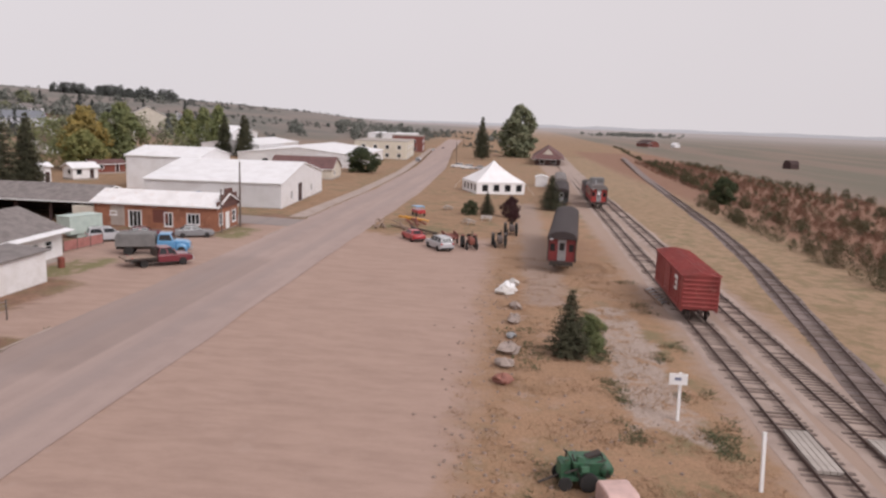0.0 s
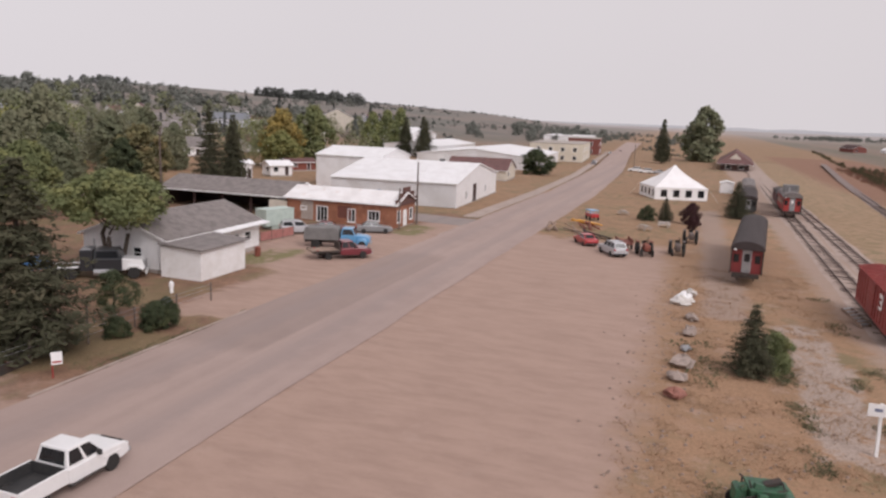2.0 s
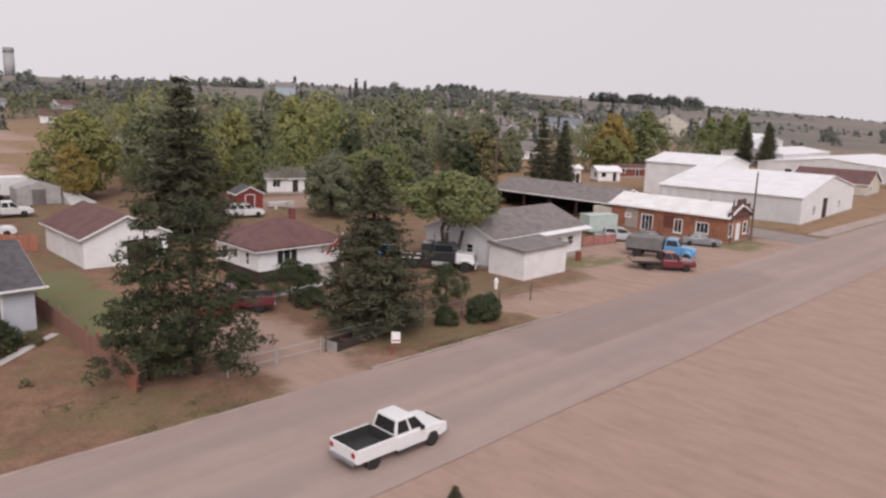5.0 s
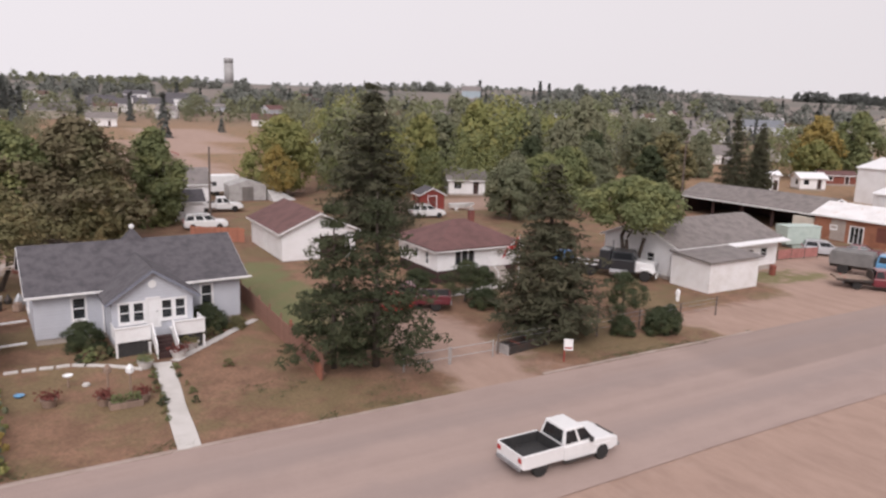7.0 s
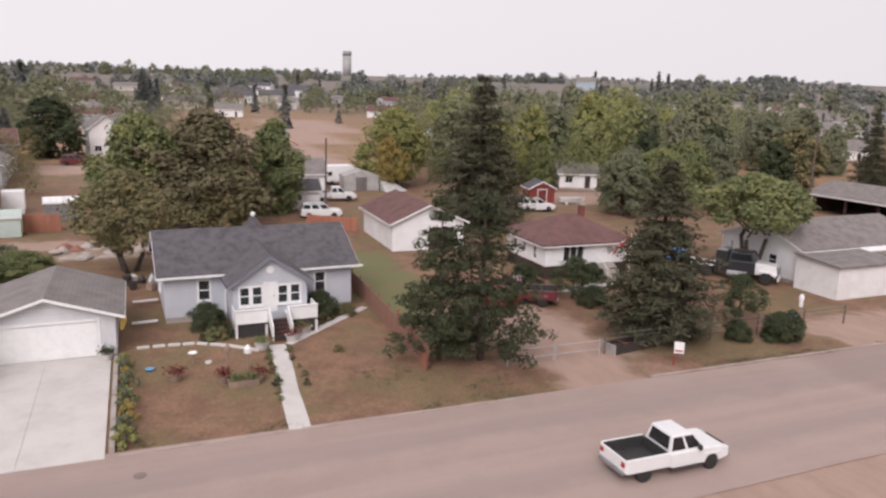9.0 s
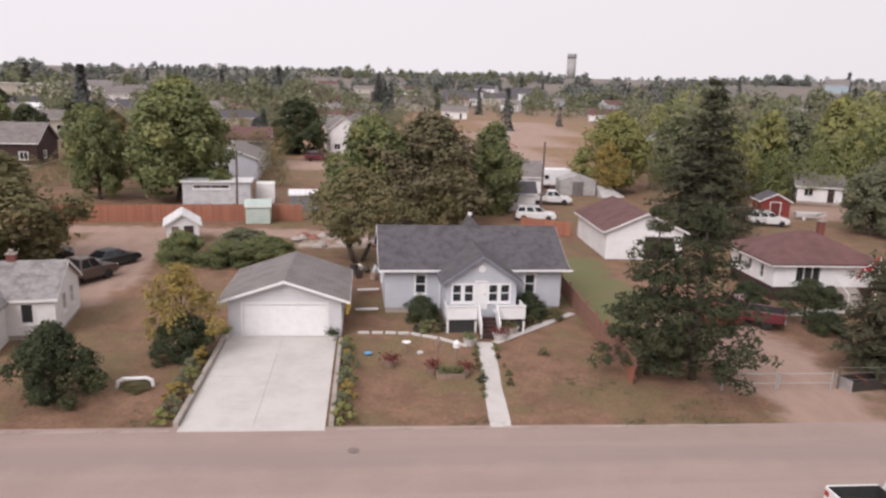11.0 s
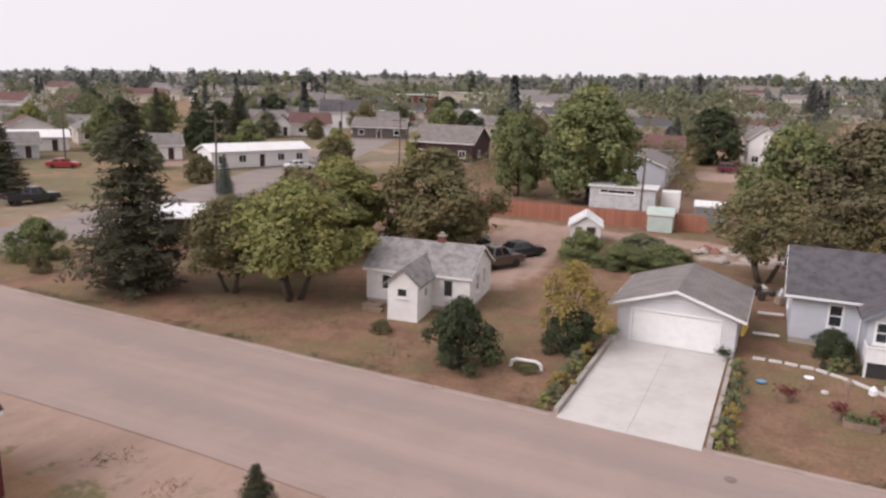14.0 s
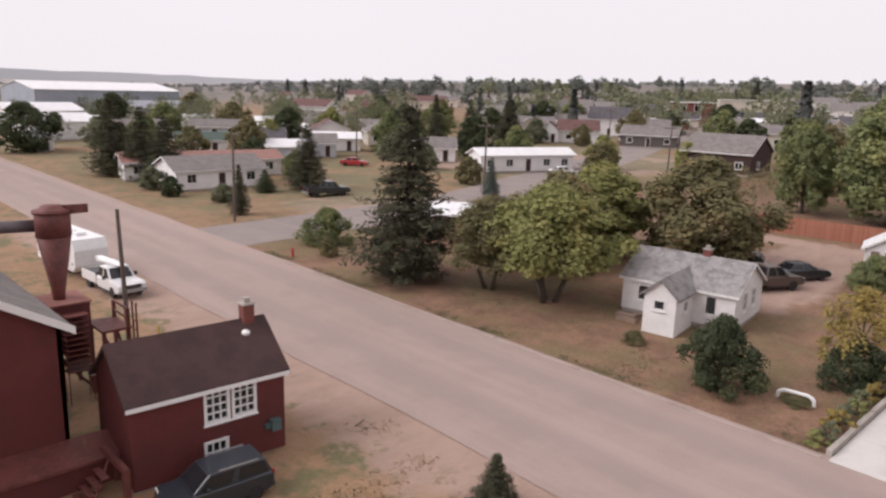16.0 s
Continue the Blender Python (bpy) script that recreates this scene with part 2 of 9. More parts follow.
STONE = surface("pale_boulder_stone", (0.36, 0.29, 0.255), (0.25, 0.20, 0.175), 0.9, 2.5, 14, bump=0.6)
STONERED = surface("red_granite", (0.30, 0.13, 0.10), (0.2, 0.09, 0.07), 0.9, 2.5, 14, bump=0.6)
STEEL = surface("grey_steel", (0.40, 0.40, 0.41), (0.28, 0.28, 0.29), 0.45, 2, 16, metal=0.6)
DARKSTEEL = surface("dark_iron", (0.05, 0.045, 0.042), (0.08, 0.05, 0.04), 0.65, 2, 14, metal=0.3)
RUBBER = surface("tyre_rubber", (0.022, 0.021, 0.021), (0.035, 0.03, 0.028), 0.9, 5, 30)
PLASTIC = surface("black_plastic", (0.03, 0.03, 0.032), (0.05, 0.046, 0.044), 0.6, 5, 30)
POLE = surface("weathered_pole_wood", (0.15, 0.115, 0.10), (0.10, 0.075, 0.065), 0.9, 2, 18)
BARK = surface("grey_bark", (0.11, 0.085, 0.07), (0.065, 0.05, 0.042), 0.95, 4, 16, bump=0.6)
CANVAS = surface("white_tent_canvas", (0.86, 0.84, 0.84), (0.78, 0.75, 0.75), 0.7, 0.4, 6, bump=0.1)
BALLAST = surface("pinkish_track_gravel", (0.40, 0.31, 0.265), (0.30, 0.225, 0.19), 0.95, 0.5, 22, bump=0.7)
TIE = surface("weathered_sleeper", (0.21, 0.155, 0.13), (0.15, 0.11, 0.095), 0.95, 3, 18, bump=0.5, rand=0.5)
RAIL = surface("rusty_rail_steel", (0.10, 0.06, 0.05), (0.16, 0.12, 0.105), 0.5, 2, 20, metal=0.4)
CARRED = surface("faded_freight_red", (0.30, 0.055, 0.05), (0.22, 0.045, 0.04), 0.6, 0.7, 9, wear=(0.36, 0.13, 0.11), bump=0.15)
COACHRED = surface("dark_coach_red", (0.22, 0.03, 0.03), (0.15, 0.022, 0.022), 0.55, 0.7, 9, bump=0.15)
COACHROOF = surface("brown_black_canvas_roof", (0.05, 0.036, 0.036), (0.034, 0.024, 0.024), 0.8, 0.8, 9)
AMBER = surface("orange_plastic", (0.65, 0.30, 0.03), None, 0.4)
LAMPRED = surface("red_lamp_glass", (0.40, 0.02, 0.02), None, 0.3)
LAMPWHITE = surface("clear_lamp_glass", (0.75, 0.75, 0.74), None, 0.2)
TERRA = surface("rust_red_flowers", (0.20, 0.05, 0.04), (0.10, 0.04, 0.03), 0.9, 6, 30, bump=0.5)
PINK = surface("pink_fibreglass", (0.62, 0.42, 0.38), None, 0.5)
TEAL = surface("pale_green_painted_tin", (0.50, 0.58, 0.53), (0.42, 0.5, 0.46), 0.6, stripe="x", pitch=0.2)
YELLOW = surface("yellow_paint", (0.62, 0.38, 0.04), None, 0.6)
BLUETARP = surface("blue_plastic_tarp", (0.08, 0.20, 0.42), None, 0.6)
GREENM = surface("green_machine_paint", (0.045, 0.13, 0.07), (0.03, 0.08, 0.05), 0.55, 2, 14, wear=(0.10, 0.08, 0.06))


def glass_material():
    n = N("window_glass")
    n.done((0.10, 0.11, 0.12), 0.05)
    n.bsdf.inputs["Transmission Weight"].default_value = 0.7
    n.bsdf.inputs["IOR"].default_value = 1.45
    return n.m


def dark_glass_material():
    n = N("tinted_vehicle_glass")
    n.done(n.mix(n.noise(2), (0.012, 0.013, 0.015), (0.022, 0.023, 0.026)), 0.08)
    return n.m


def car_paint(name, c):
    n = N(name)
    n.done(n.mix(n.noise(3, 5, 0.7), c, tuple(q * 0.8 for q in c)), 0.35)
    n.bsdf.inputs["Coat Weight"].default_value = 0.5
    return n.m


GLASS, CARGLASS = glass_material(), dark_glass_material()
BLIND = surface("pale_window_blind", (0.50, 0.49, 0.50), None, 0.9)
INNER = surface("dim_room_wall", (0.18, 0.16, 0.15), None, 0.9)
L_GREEN = leaves("summer_green_leaves", (0.142, 0.170, 0.066), (0.254, 0.288, 0.102), (0.378, 0.370, 0.130))
L_BRIGHT = leaves("yellow_green_leaves", (0.226, 0.238, 0.070), (0.356, 0.360, 0.112), (0.456, 0.396, 0.125))
L_OLIVE = leaves("olive_brown_leaves", (0.150, 0.140, 0.055), (0.260, 0.227, 0.091), (0.377, 0.267, 0.114))
L_RUST = leaves("rust_tinged_leaves", (0.158, 0.134, 0.069), (0.245, 0.190, 0.093), (0.188, 0.198, 0.077))
L_GOLD = leaves("golden_autumn_leaves", (0.34, 0.25, 0.06), (0.50, 0.36, 0.09), (0.24, 0.21, 0.07))
L_SPRUCE = leaves("dark_spruce_needles", (0.070, 0.073, 0.041), (0.108, 0.107, 0.060), (0.138, 0.122, 0.072))
L_PINE = leaves("dark_pine_needles", (0.048, 0.062, 0.028), (0.086, 0.100, 0.046), (0.105, 0.108, 0.054))
L_BLUE = leaves("blue_spruce_needles", (0.075, 0.108, 0.096), (0.116, 0.157, 0.141), (0.083, 0.116, 0.091))
L_DARK = leaves("dark_shrub_leaves", (0.051, 0.07, 0.035), (0.098, 0.121, 0.055), (0.137, 0.146, 0.058))
L_GREY = leaves("grey_green_poplar_leaves", (0.204, 0.214, 0.128), (0.310, 0.308, 0.180), (0.218, 0.200, 0.110))
L_PLUM = leaves("purple_plum_leaves", (0.068, 0.024, 0.030), (0.105, 0.038, 0.042), (0.075, 0.030, 0.030))
# far leaves: distance haze is mixed into these pale colours
L_FAR = leaves("haze_tinted_leaves", (0.20, 0.215, 0.19), (0.245, 0.255, 0.225), (0.26, 0.255, 0.22))
# far conifers and scrub: the haze is a blue-grey cast in the colour
L_FARDARK = leaves("haze_tinted_conifers", (0.098, 0.106, 0.101), (0.121, 0.129, 0.122), (0.132, 0.133, 0.122))
L_SHRUB = leaves("field_shrub_leaves", (0.075, 0.078, 0.038), (0.128, 0.120, 0.057), (0.210, 0.112, 0.063))
L_REDBRUSH = leaves("reddish_brush", (0.225, 0.092, 0.055), (0.32, 0.14, 0.082), (0.185, 0.118, 0.062))
L_MID = leaves("dull_green_town_leaves", (0.164, 0.184, 0.105), (0.242, 0.255, 0.140), (0.300, 0.285, 0.166))
# farthest trees: haze lightens the leaf colour itself
L_HAZE = leaves("haze_paled_leaves", (0.30, 0.315, 0.315), (0.345, 0.352, 0.35), (0.37, 0.37, 0.36))
DIRTSTONE = surface("dusty_stone", (0.30, 0.22, 0.18), (0.22, 0.16, 0.13), 0.95, 3, 14)

# ---- ground ----
def ground_material():
    n = N("ground_cover")
    pos = n.coords("world")
    wob = n.noise(0.22, 4, 0.6, pos)
    wob2 = n.noise(0.9, 4, 0.6, pos)
    x, y, _ = n.axes(pos)
    xs = n.math("ADD", x, n.math("MULTIPLY", n.math("SUBTRACT", wob, 0.5), 9.0))
    ys = n.math("ADD", y, n.math("MULTIPLY", n.math("SUBTRACT", n.math("ADD", n.math("MULTIPLY", wob2, 0.6), n.math("MULTIPLY", wob, 0.5)), 0.55), 5.0))

    def area(x0, x1, y0, y1, e=1.2):
        a = n.math("MULTIPLY", n.step(xs, x0 - e, x0 + e), n.step(xs, x1 - e, x1 + e, 1, 0))
        b = n.math("MULTIPLY", n.step(ys, y0 - e, y0 + e), n.step(ys, y1 - e, y1 + e, 1, 0))
        return n.math("MULTIPLY", a, b)

    fine = n.noise(6, 5, 0.75, pos)
    mid = n.noise(0.55, 5, 0.7, pos)
    broad = n.noise(0.05, 4, 0.6, pos)
    clod = n.noise(26, 3, 0.7, pos)
    # dry grass, greener here and there
    straw = n.mix(n.step(mid, 0.35, 0.7), (0.300, 0.182, 0.105), (0.215, 0.127, 0.071))
    straw = n.mix(n.math("MULTIPLY", n.step(fine, 0.4, 0.75), 0.5), straw, (0.16, 0.105, 0.06))
    green = n.mix(n.step(fine, 0.3, 0.7), (0.115, 0.105, 0.05), (0.18, 0.145, 0.072))
    grass = n.mix(n.math("MULTIPLY", n.step(n.math("ADD", n.math("MULTIPLY", mid, 0.6), n.math("MULTIPLY", broad, 0.5)), 0.56, 0.68), 0.85), straw, green)
    # brown lawns of the yards
    lawn = n.mix(n.step(mid, 0.36, 0.66), (0.262, 0.146, 0.093), (0.166, 0.091, 0.055))
    lawn = n.mix(n.math("MULTIPLY", n.step(n.noise(0.16, 5, 0.7, pos), 0.45, 0.58), 0.62), lawn, (0.172, 0.142, 0.064))
    lawn = n.mix(n.math("MULTIPLY", n.step(fine, 0.40, 0.68), 0.65), lawn, (0.10, 0.060, 0.037))
    col = n.mix(area(-58, 110, 29.0, 140, 1.0), grass, lawn)
    lush = n.math("MULTIPLY", area(15.2, 20.5, 44, 64, 0.8), n.step(mid, 0.3, 0.6, 0.6, 1.0))
    col = n.mix(lush, col, (0.135, 0.138, 0.058))
    shopgrass = n.math("MULTIPLY", n.math("MAXIMUM", area(58.5, 68, 38.5, 42.5, 0.7), area(86, 95, 33, 36.5, 0.8)), n.step(mid, 0.3, 0.55))
    # bare pinkish dirt, streaked where wheels go round
    streak = n.noise(0.8, 6, 0.72, pos, (1.25, 0.35, 1))
    dirt = n.mix(n.step(streak, 0.35, 0.7), (0.374, 0.257, 0.206), (0.306, 0.207, 0.165))
    dirt = n.mix(n.math("MULTIPLY", n.step(clod, 0.45, 0.75), 0.5), dirt, (0.225, 0.148, 0.115))
    dirt = n.mix(n.math("MULTIPLY", n.step(mid, 0.55, 0.75), 0.35), dirt, (0.40, 0.29, 0.24))
    for a in ((-6, 97, 1.6, 21, 1.6), (43, 100, 29, 36, 1.0), (58, 88, 34, 46, 1.2), (-40, 20, 70.5, 74, 0.8), (-80, -6, 16, 21, 1.0), (-26, -17, 48, 71, 1.0), (20, 27, 29, 47, 1.0), (-5, 9, 96, 139, 3), (23, 40, 112, 190, 3), (30, 54, 185, 232, 4), (42, 70, 226, 290, 5), (40, 120, 86, 97, 2.0), (-17, 2, 124, 137, 2), (-100, -62, 104, 138, 2.5), (-104, -70, 84, 95, 2), (-74, -58, 44, 56, 1.5), (-135, -100, 108, 132, 3)):
        col = n.mix(area(*a), col, dirt)
    col = n.mix(shopgrass, col, (0.17, 0.15, 0.065))
    # weeds in the west lot and on the verge of the lot
    weeds = n.math("MULTIPLY", area(-120, -16, -60, 17.5, 2), n.step(mid, 0.5, 0.6))
    col = n.mix(weeds, col, green)
    scuff = n.math("MULTIPLY", area(18, 100, -13, 2.0, 2), n.step(mid, 0.52, 0.63))
    col = n.mix(scuff, col, (0.33, 0.225, 0.17))
    verge = n.math("MULTIPLY", area(22, 56, -12.4, -7.5, 0.8), n.step(mid, 0.42, 0.56))
    col = n.mix(verge, col, green)
    gold = n.math("MULTIPLY", area(14, 130, -13.5, 1.2, 1.5), n.step(n.noise(0.3, 5, 0.7, pos), 0.4, 0.58, 0.25, 0.85))
    col = n.mix(gold, col, n.mix(n.step(fine, 0.35, 0.7), (0.355, 0.213, 0.128), (0.228, 0.132, 0.076)))
    gravel = n.math("MULTIPLY", area(35, 62, -10.6, -6.9, 0.5), n.step(mid, 0.36, 0.5))
    col = n.mix(gravel, col, n.mix(n.step(fine, 0.35, 0.65), (0.40, 0.315, 0.265), (0.26, 0.195, 0.16)))
    col = n.mix(n.math("MULTIPLY", area(62, 150, -5.6, -1.9, 0.8), 0.7), col, (0.30, 0.225, 0.19))
    col = n.mix(n.math("MULTIPLY", area(-7, 4, 66, 71, 0.8), n.step(mid, 0.35, 0.55)), col, (0.44, 0.37, 0.33))
    col = n.mix(n.math("MULTIPLY", area(-60, 420, -46, -22, 2.0), 0.6), col, n.mix(n.step(mid, 0.4, 0.62), (0.33, 0.225, 0.145), (0.215, 0.16, 0.085)))
    # the cinder bed of the third track and the railway land
    col = n.mix(n.math("MULTIPLY", area(-60, 420, -22.5, -13.0, 1.0), 0.85), col, (0.335, 0.245, 0.20))
    # fields to the south, in long strips
    strip = n.noise(0.03, 3, 0.5, pos, (0.12, 1.0, 1))
    field = n.mix(n.step(strip, 0.38, 0.6), (0.195, 0.14, 0.108), (0.135, 0.118, 0.086))
    field = n.mix(n.math("MULTIPLY", n.step(mid, 0.4, 0.7), 0.4), field, (0.13, 0.10, 0.065))
    col = n.mix(n.step(y, -104, -92, 1, 0), col, field)
    col = n.mix(n.math("MULTIPLY", area(60, 520, -98, -44, 4.0), n.step(mid, 0.34, 0.6, 0.55, 0.95)), col, (0.205, 0.100, 0.064))
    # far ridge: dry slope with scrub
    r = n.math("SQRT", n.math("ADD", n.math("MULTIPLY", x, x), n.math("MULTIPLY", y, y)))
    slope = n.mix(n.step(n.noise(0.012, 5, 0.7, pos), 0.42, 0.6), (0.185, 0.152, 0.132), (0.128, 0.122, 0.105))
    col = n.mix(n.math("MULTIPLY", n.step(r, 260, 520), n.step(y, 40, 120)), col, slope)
    # distance haze in the colour: the ground pales far out on the plain
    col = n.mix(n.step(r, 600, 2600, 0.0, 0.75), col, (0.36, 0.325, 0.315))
    turf = n.math("MULTIPLY", area(-220, -57, 31, 200, 4), n.step(n.noise(0.08, 4, 0.6, pos), 0.42, 0.56, 0.15, 0.8))
    col = n.mix(turf, col, (0.15, 0.132, 0.068))
    n.bump(n.math("ADD", n.math("MULTIPLY", fine, 0.6), n.math("MULTIPLY", clod, 0.4)), 0.5, 0.05)
    return n.done(col, 0.95)


def ground_sheet():
    b = B()
    radii = [0.0, 4, 8, 14, 22, 32, 45, 60, 80, 105, 135, 170, 215, 260, 310, 370, 440, 520, 620, 740, 880, 1020, 1160, 1400, 1800, 2500, 3400, 4800]
    n = 144
    ring = [[(0, 0, gz(0, 0))] * n]
    b.v.append((0, 0, gz(0, 0)))
    for k, r in enumerate(radii[1:]):
        for i in range(n):
            a = 2 * math.pi * i / n
            x, y = r * math.cos(a), r * math.sin(a)
            b.v.append((x, y, gz(x, y)))
    for i in range(n):
        j = (i + 1) % n
        b.f.append((0, 1 + i, 1 + j))
        for k in range(len(radii) - 2):
            b.f.append((1 + k * n + i, 1 + (k + 1) * n + i, 1 + (k + 1) * n + j, 1 + k * n + j))
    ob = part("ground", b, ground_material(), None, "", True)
    tagged(ob, "dry grass, brown lawns and pinkish bare dirt, reaching the horizon", "ground", kind="structure")


ground_sheet()


def road_material(name, c, c2, worn):
    n = N(name)
    pos = n.coords("world")
    fine, mid = n.noise(18, 4, 0.75, pos), n.noise(0.35, 5, 0.65, pos)
    lane = n.noise(0.5, 4, 0.6, pos, (0.06, 1.3, 1))
    col = n.mix(n.step(mid, 0.35, 0.65), c, c2)
    col = n.mix(n.math("MULTIPLY", n.step(lane, 0.4, 0.65), 0.6), col, worn)
    col = n.mix(n.math("MULTIPLY", n.step(fine, 0.45, 0.75), 0.42), col, tuple(q * 0.6 for q in c))
    x, y, _ = n.axes(pos)
    patch = n.math("MULTIPLY", n.math("MULTIPLY", n.step(x, 36, 38), n.step(x, 72, 76, 1, 0)), n.step(y, 24.4, 24.8))
    col = n.mix(n.math("MULTIPLY", patch, 0.4), col, tuple(q * 0.6 for q in c))
    path = n.math("ADD", y, n.math("MULTIPLY", n.math("SUBTRACT", mid, 0.5), 2.5))
    for y0, w in ((27.6, 1.5), (22.9, 1.3)):
        rut = n.math("MULTIPLY", n.step(path, y0 - w, y0 - 0.2), n.step(path, y0 + 0.2, y0 + w, 1, 0))
        col = n.mix(n.math("MULTIPLY", rut, 0.4), col, tuple(q * k for q, k in zip(c, (0.74, 0.79, 0.84))))
    n.bump(fine, 0.25, 0.02)
    return n.done(col, 0.9)


ASPHALT = road_material("dusty_asphalt", (0.340, 0.255, 0.226), (0.308, 0.230, 0.205), (0.385, 0.287, 0.250))
SIDEROAD = road_material("grey_side_street", (0.26, 0.215, 0.20), (0.225, 0.19, 0.18), (0.29, 0.235, 0.21))


def ribbon(points, width, lift, step=6.0, ragged=0.0):
    """A strip that lies on the ground along a line of points."""
    b = B()
    line = []
    for (ax, ay), (bx, by) in zip(points, points[1:]):
        k = max(1, int(math.hypot(bx - ax, by - ay) / step))
        line += [(ax + (bx - ax) * i / k, ay + (by - ay) * i / k) for i in range(k)]
    line.append(points[-1])
    for i, (x, y) in enumerate(line):
        (ax, ay), (bx, by) = line[max(0, i - 1)], line[min(len(line) - 1, i + 1)]
        d = math.hypot(bx - ax, by - ay)
        nx, ny = -(by - ay) / d, (bx - ax) / d
        for s in (-1, 1):
            w = s * width / 2 + ragged * noise.noise((x * 0.3, y * 0.3, s * 5))
            px, py = x + nx * w, y + ny * w
            b.v.append((px, py, gz(px, py) + lift + max(0.0, math.hypot(px, py) - 200) * 0.004))
    b.f = [(2 * i, 2 * i + 2, 2 * i + 3, 2 * i + 1) for i in range(len(line) - 1)]
    return b


def setting(name, b, material, label, category, smooth=False):
    return tagged(part(name, b, material, None, "", smooth), label, category, kind="structure")


setting("road", ribbon([(-420, 22), (-180, 25), (-110, 25.05), (160, 25.05), (260, 28), (420, 38), (560, 42)], 10.7, 0.03, 6, 0.25), ASPHALT, "wide dusty asphalt main street", "road")
setting("road_side", ribbon([(-61.5, 29), (-61.5, 60), (-66, 75), (-76, 110), (-90, 150), (-120, 240)], 9.5, 0.022, 5, 0.3), SIDEROAD, "grey side street between the yards", "road")
setting("road_crossing", ribbon([(102, 29), (104, 60), (106, 120)], 8, 0.022, 5, 0.3), SIDEROAD, "grey side street beside the workshops", "road")


DUSTKERB = surface("dusty_worn_concrete", (0.40, 0.32, 0.28), (0.30, 0.23, 0.195), 0.92, 0.6, 9, bump=0.3)


def kerb(x0, x1, y):
    b = B()
    k = max(1, int((x1 - x0) / 3))
    for i in range(k):
        a, c = x0 + (x1 - x0) * i / k + 0.015, x0 + (x1 - x0) * (i + 1) / k - 0.015
        z = gz((a + c) / 2, y)
        b.box(a, y, z - 0.1, c, y + 0.24, z + 0.05)
    setting("kerb", b, DUSTKERB, "low worn concrete kerb along the street", "kerb")


for a, c, y in ((-54, -8.4, 29.95), (-1.2, 19, 30.05), (26, 45, 30.4), (88, 100, 30.4), (108, 160, 30.4)):
    kerb(a, c, y)

setting("pavement", ribbon([(108, 32.2), (160, 32.3), (230, 34.2), (300, 38.2), (420, 45.5)], 2.6, 0.05, 6, 0.1), DUSTKERB, "pale concrete pavement before the shops", "pavement")

# ---- railway ----
CINDER = surface("dark_cinder_bed", (0.235, 0.18, 0.165), (0.165, 0.128, 0.118), 0.95, 0.5, 20, bump=0.7)


def track(y0, x0, x1, name, slope=0.0, cinder=False, bend=None):
    t = thing(name, "rusty rails on weathered sleepers in gravel", "railway track", kind="structure")
    t.matrix_world = Matrix()
    yy = lambda x: float(np.mean(np.interp([x - 30, x - 15, x, x + 15, x + 30], *bend))) if bend else y0 + slope * (x - 40)
    bed = ribbon([(x, yy(x)) for x in np.linspace(x0, x1, 40)], 2.7 if cinder else 3.4, 0.015, 5, 0.5)
    part("ballast", bed, CINDER if cinder else BALLAST, t)
    for s in (-0.7175, 0.7175):
        b = B()
        for i in range(int((x1 - x0) / 12)):
            xa, xb = x0 + 12 * i, x0 + 12 * i + 11.98
            za, zb = gz(xa, yy(xa)), gz(xb, yy(xb))
            for lo, hi, w in ((0.14, 0.16, 0.07), (0.16, 0.25, 0.012), (0.25, 0.29, 0.035)):
                vs = [(x, yy(x) + s + q * w, z + h) for x, z in ((xa, za), (xb, zb)) for q, h in ((-1, lo), (1, lo), (1, hi), (-1, hi))]
                b.add(vs, [(0, 1, 2, 3), (7, 6, 5, 4), (0, 4, 5, 1), (1, 5, 6, 2), (2, 6, 7, 3), (3, 7, 4, 0)])
        part("rail", b, RAIL, t)
    sleeper = B().box(-0.11, -1.25, -0.02, 0.11, 1.25, 0.14).mesh("sleeper")
    sleeper.materials.append(TIE)
    rnd = random.Random(int(abs(y0) * 10))
    far = B()
    for i in range(int((x1 - x0) / 0.55)):
        x = x0 + 0.55 * i
        if rnd.random() < (0.2 if x < 60 else 0.4):
            continue
        m = pose(x, yy(x) + rnd.uniform(-0.08, 0.08), gz(x, yy(x)) + rnd.uniform(-0.13, -0.065), 0, 0, math.degrees(math.atan(yy(x + 1) - yy(x))) + rnd.uniform(-2, 2))
        if 22 < x < 75:
            o = part("sleeper", sleeper, None, t)
            o.matrix_world = m
        else:
            far.box(-0.11, -1.25, -0.02, 0.11, 1.25, 0.14, m)
    tagged(part("sleepers", far, TIE, t), kind="stuff")
    return t


track(-15.3, 14, 430, "track_1", -0.027)
track(-19.3, 14, 430, "track_2", -0.024)
track(-23.2, 14, 430, "track_3", -0.155, True, ((-60, 14, 41.5, 104, 197, 447, 700), (-8, -17.2, -22.0, -33.1, -42.2, -67, -92)))


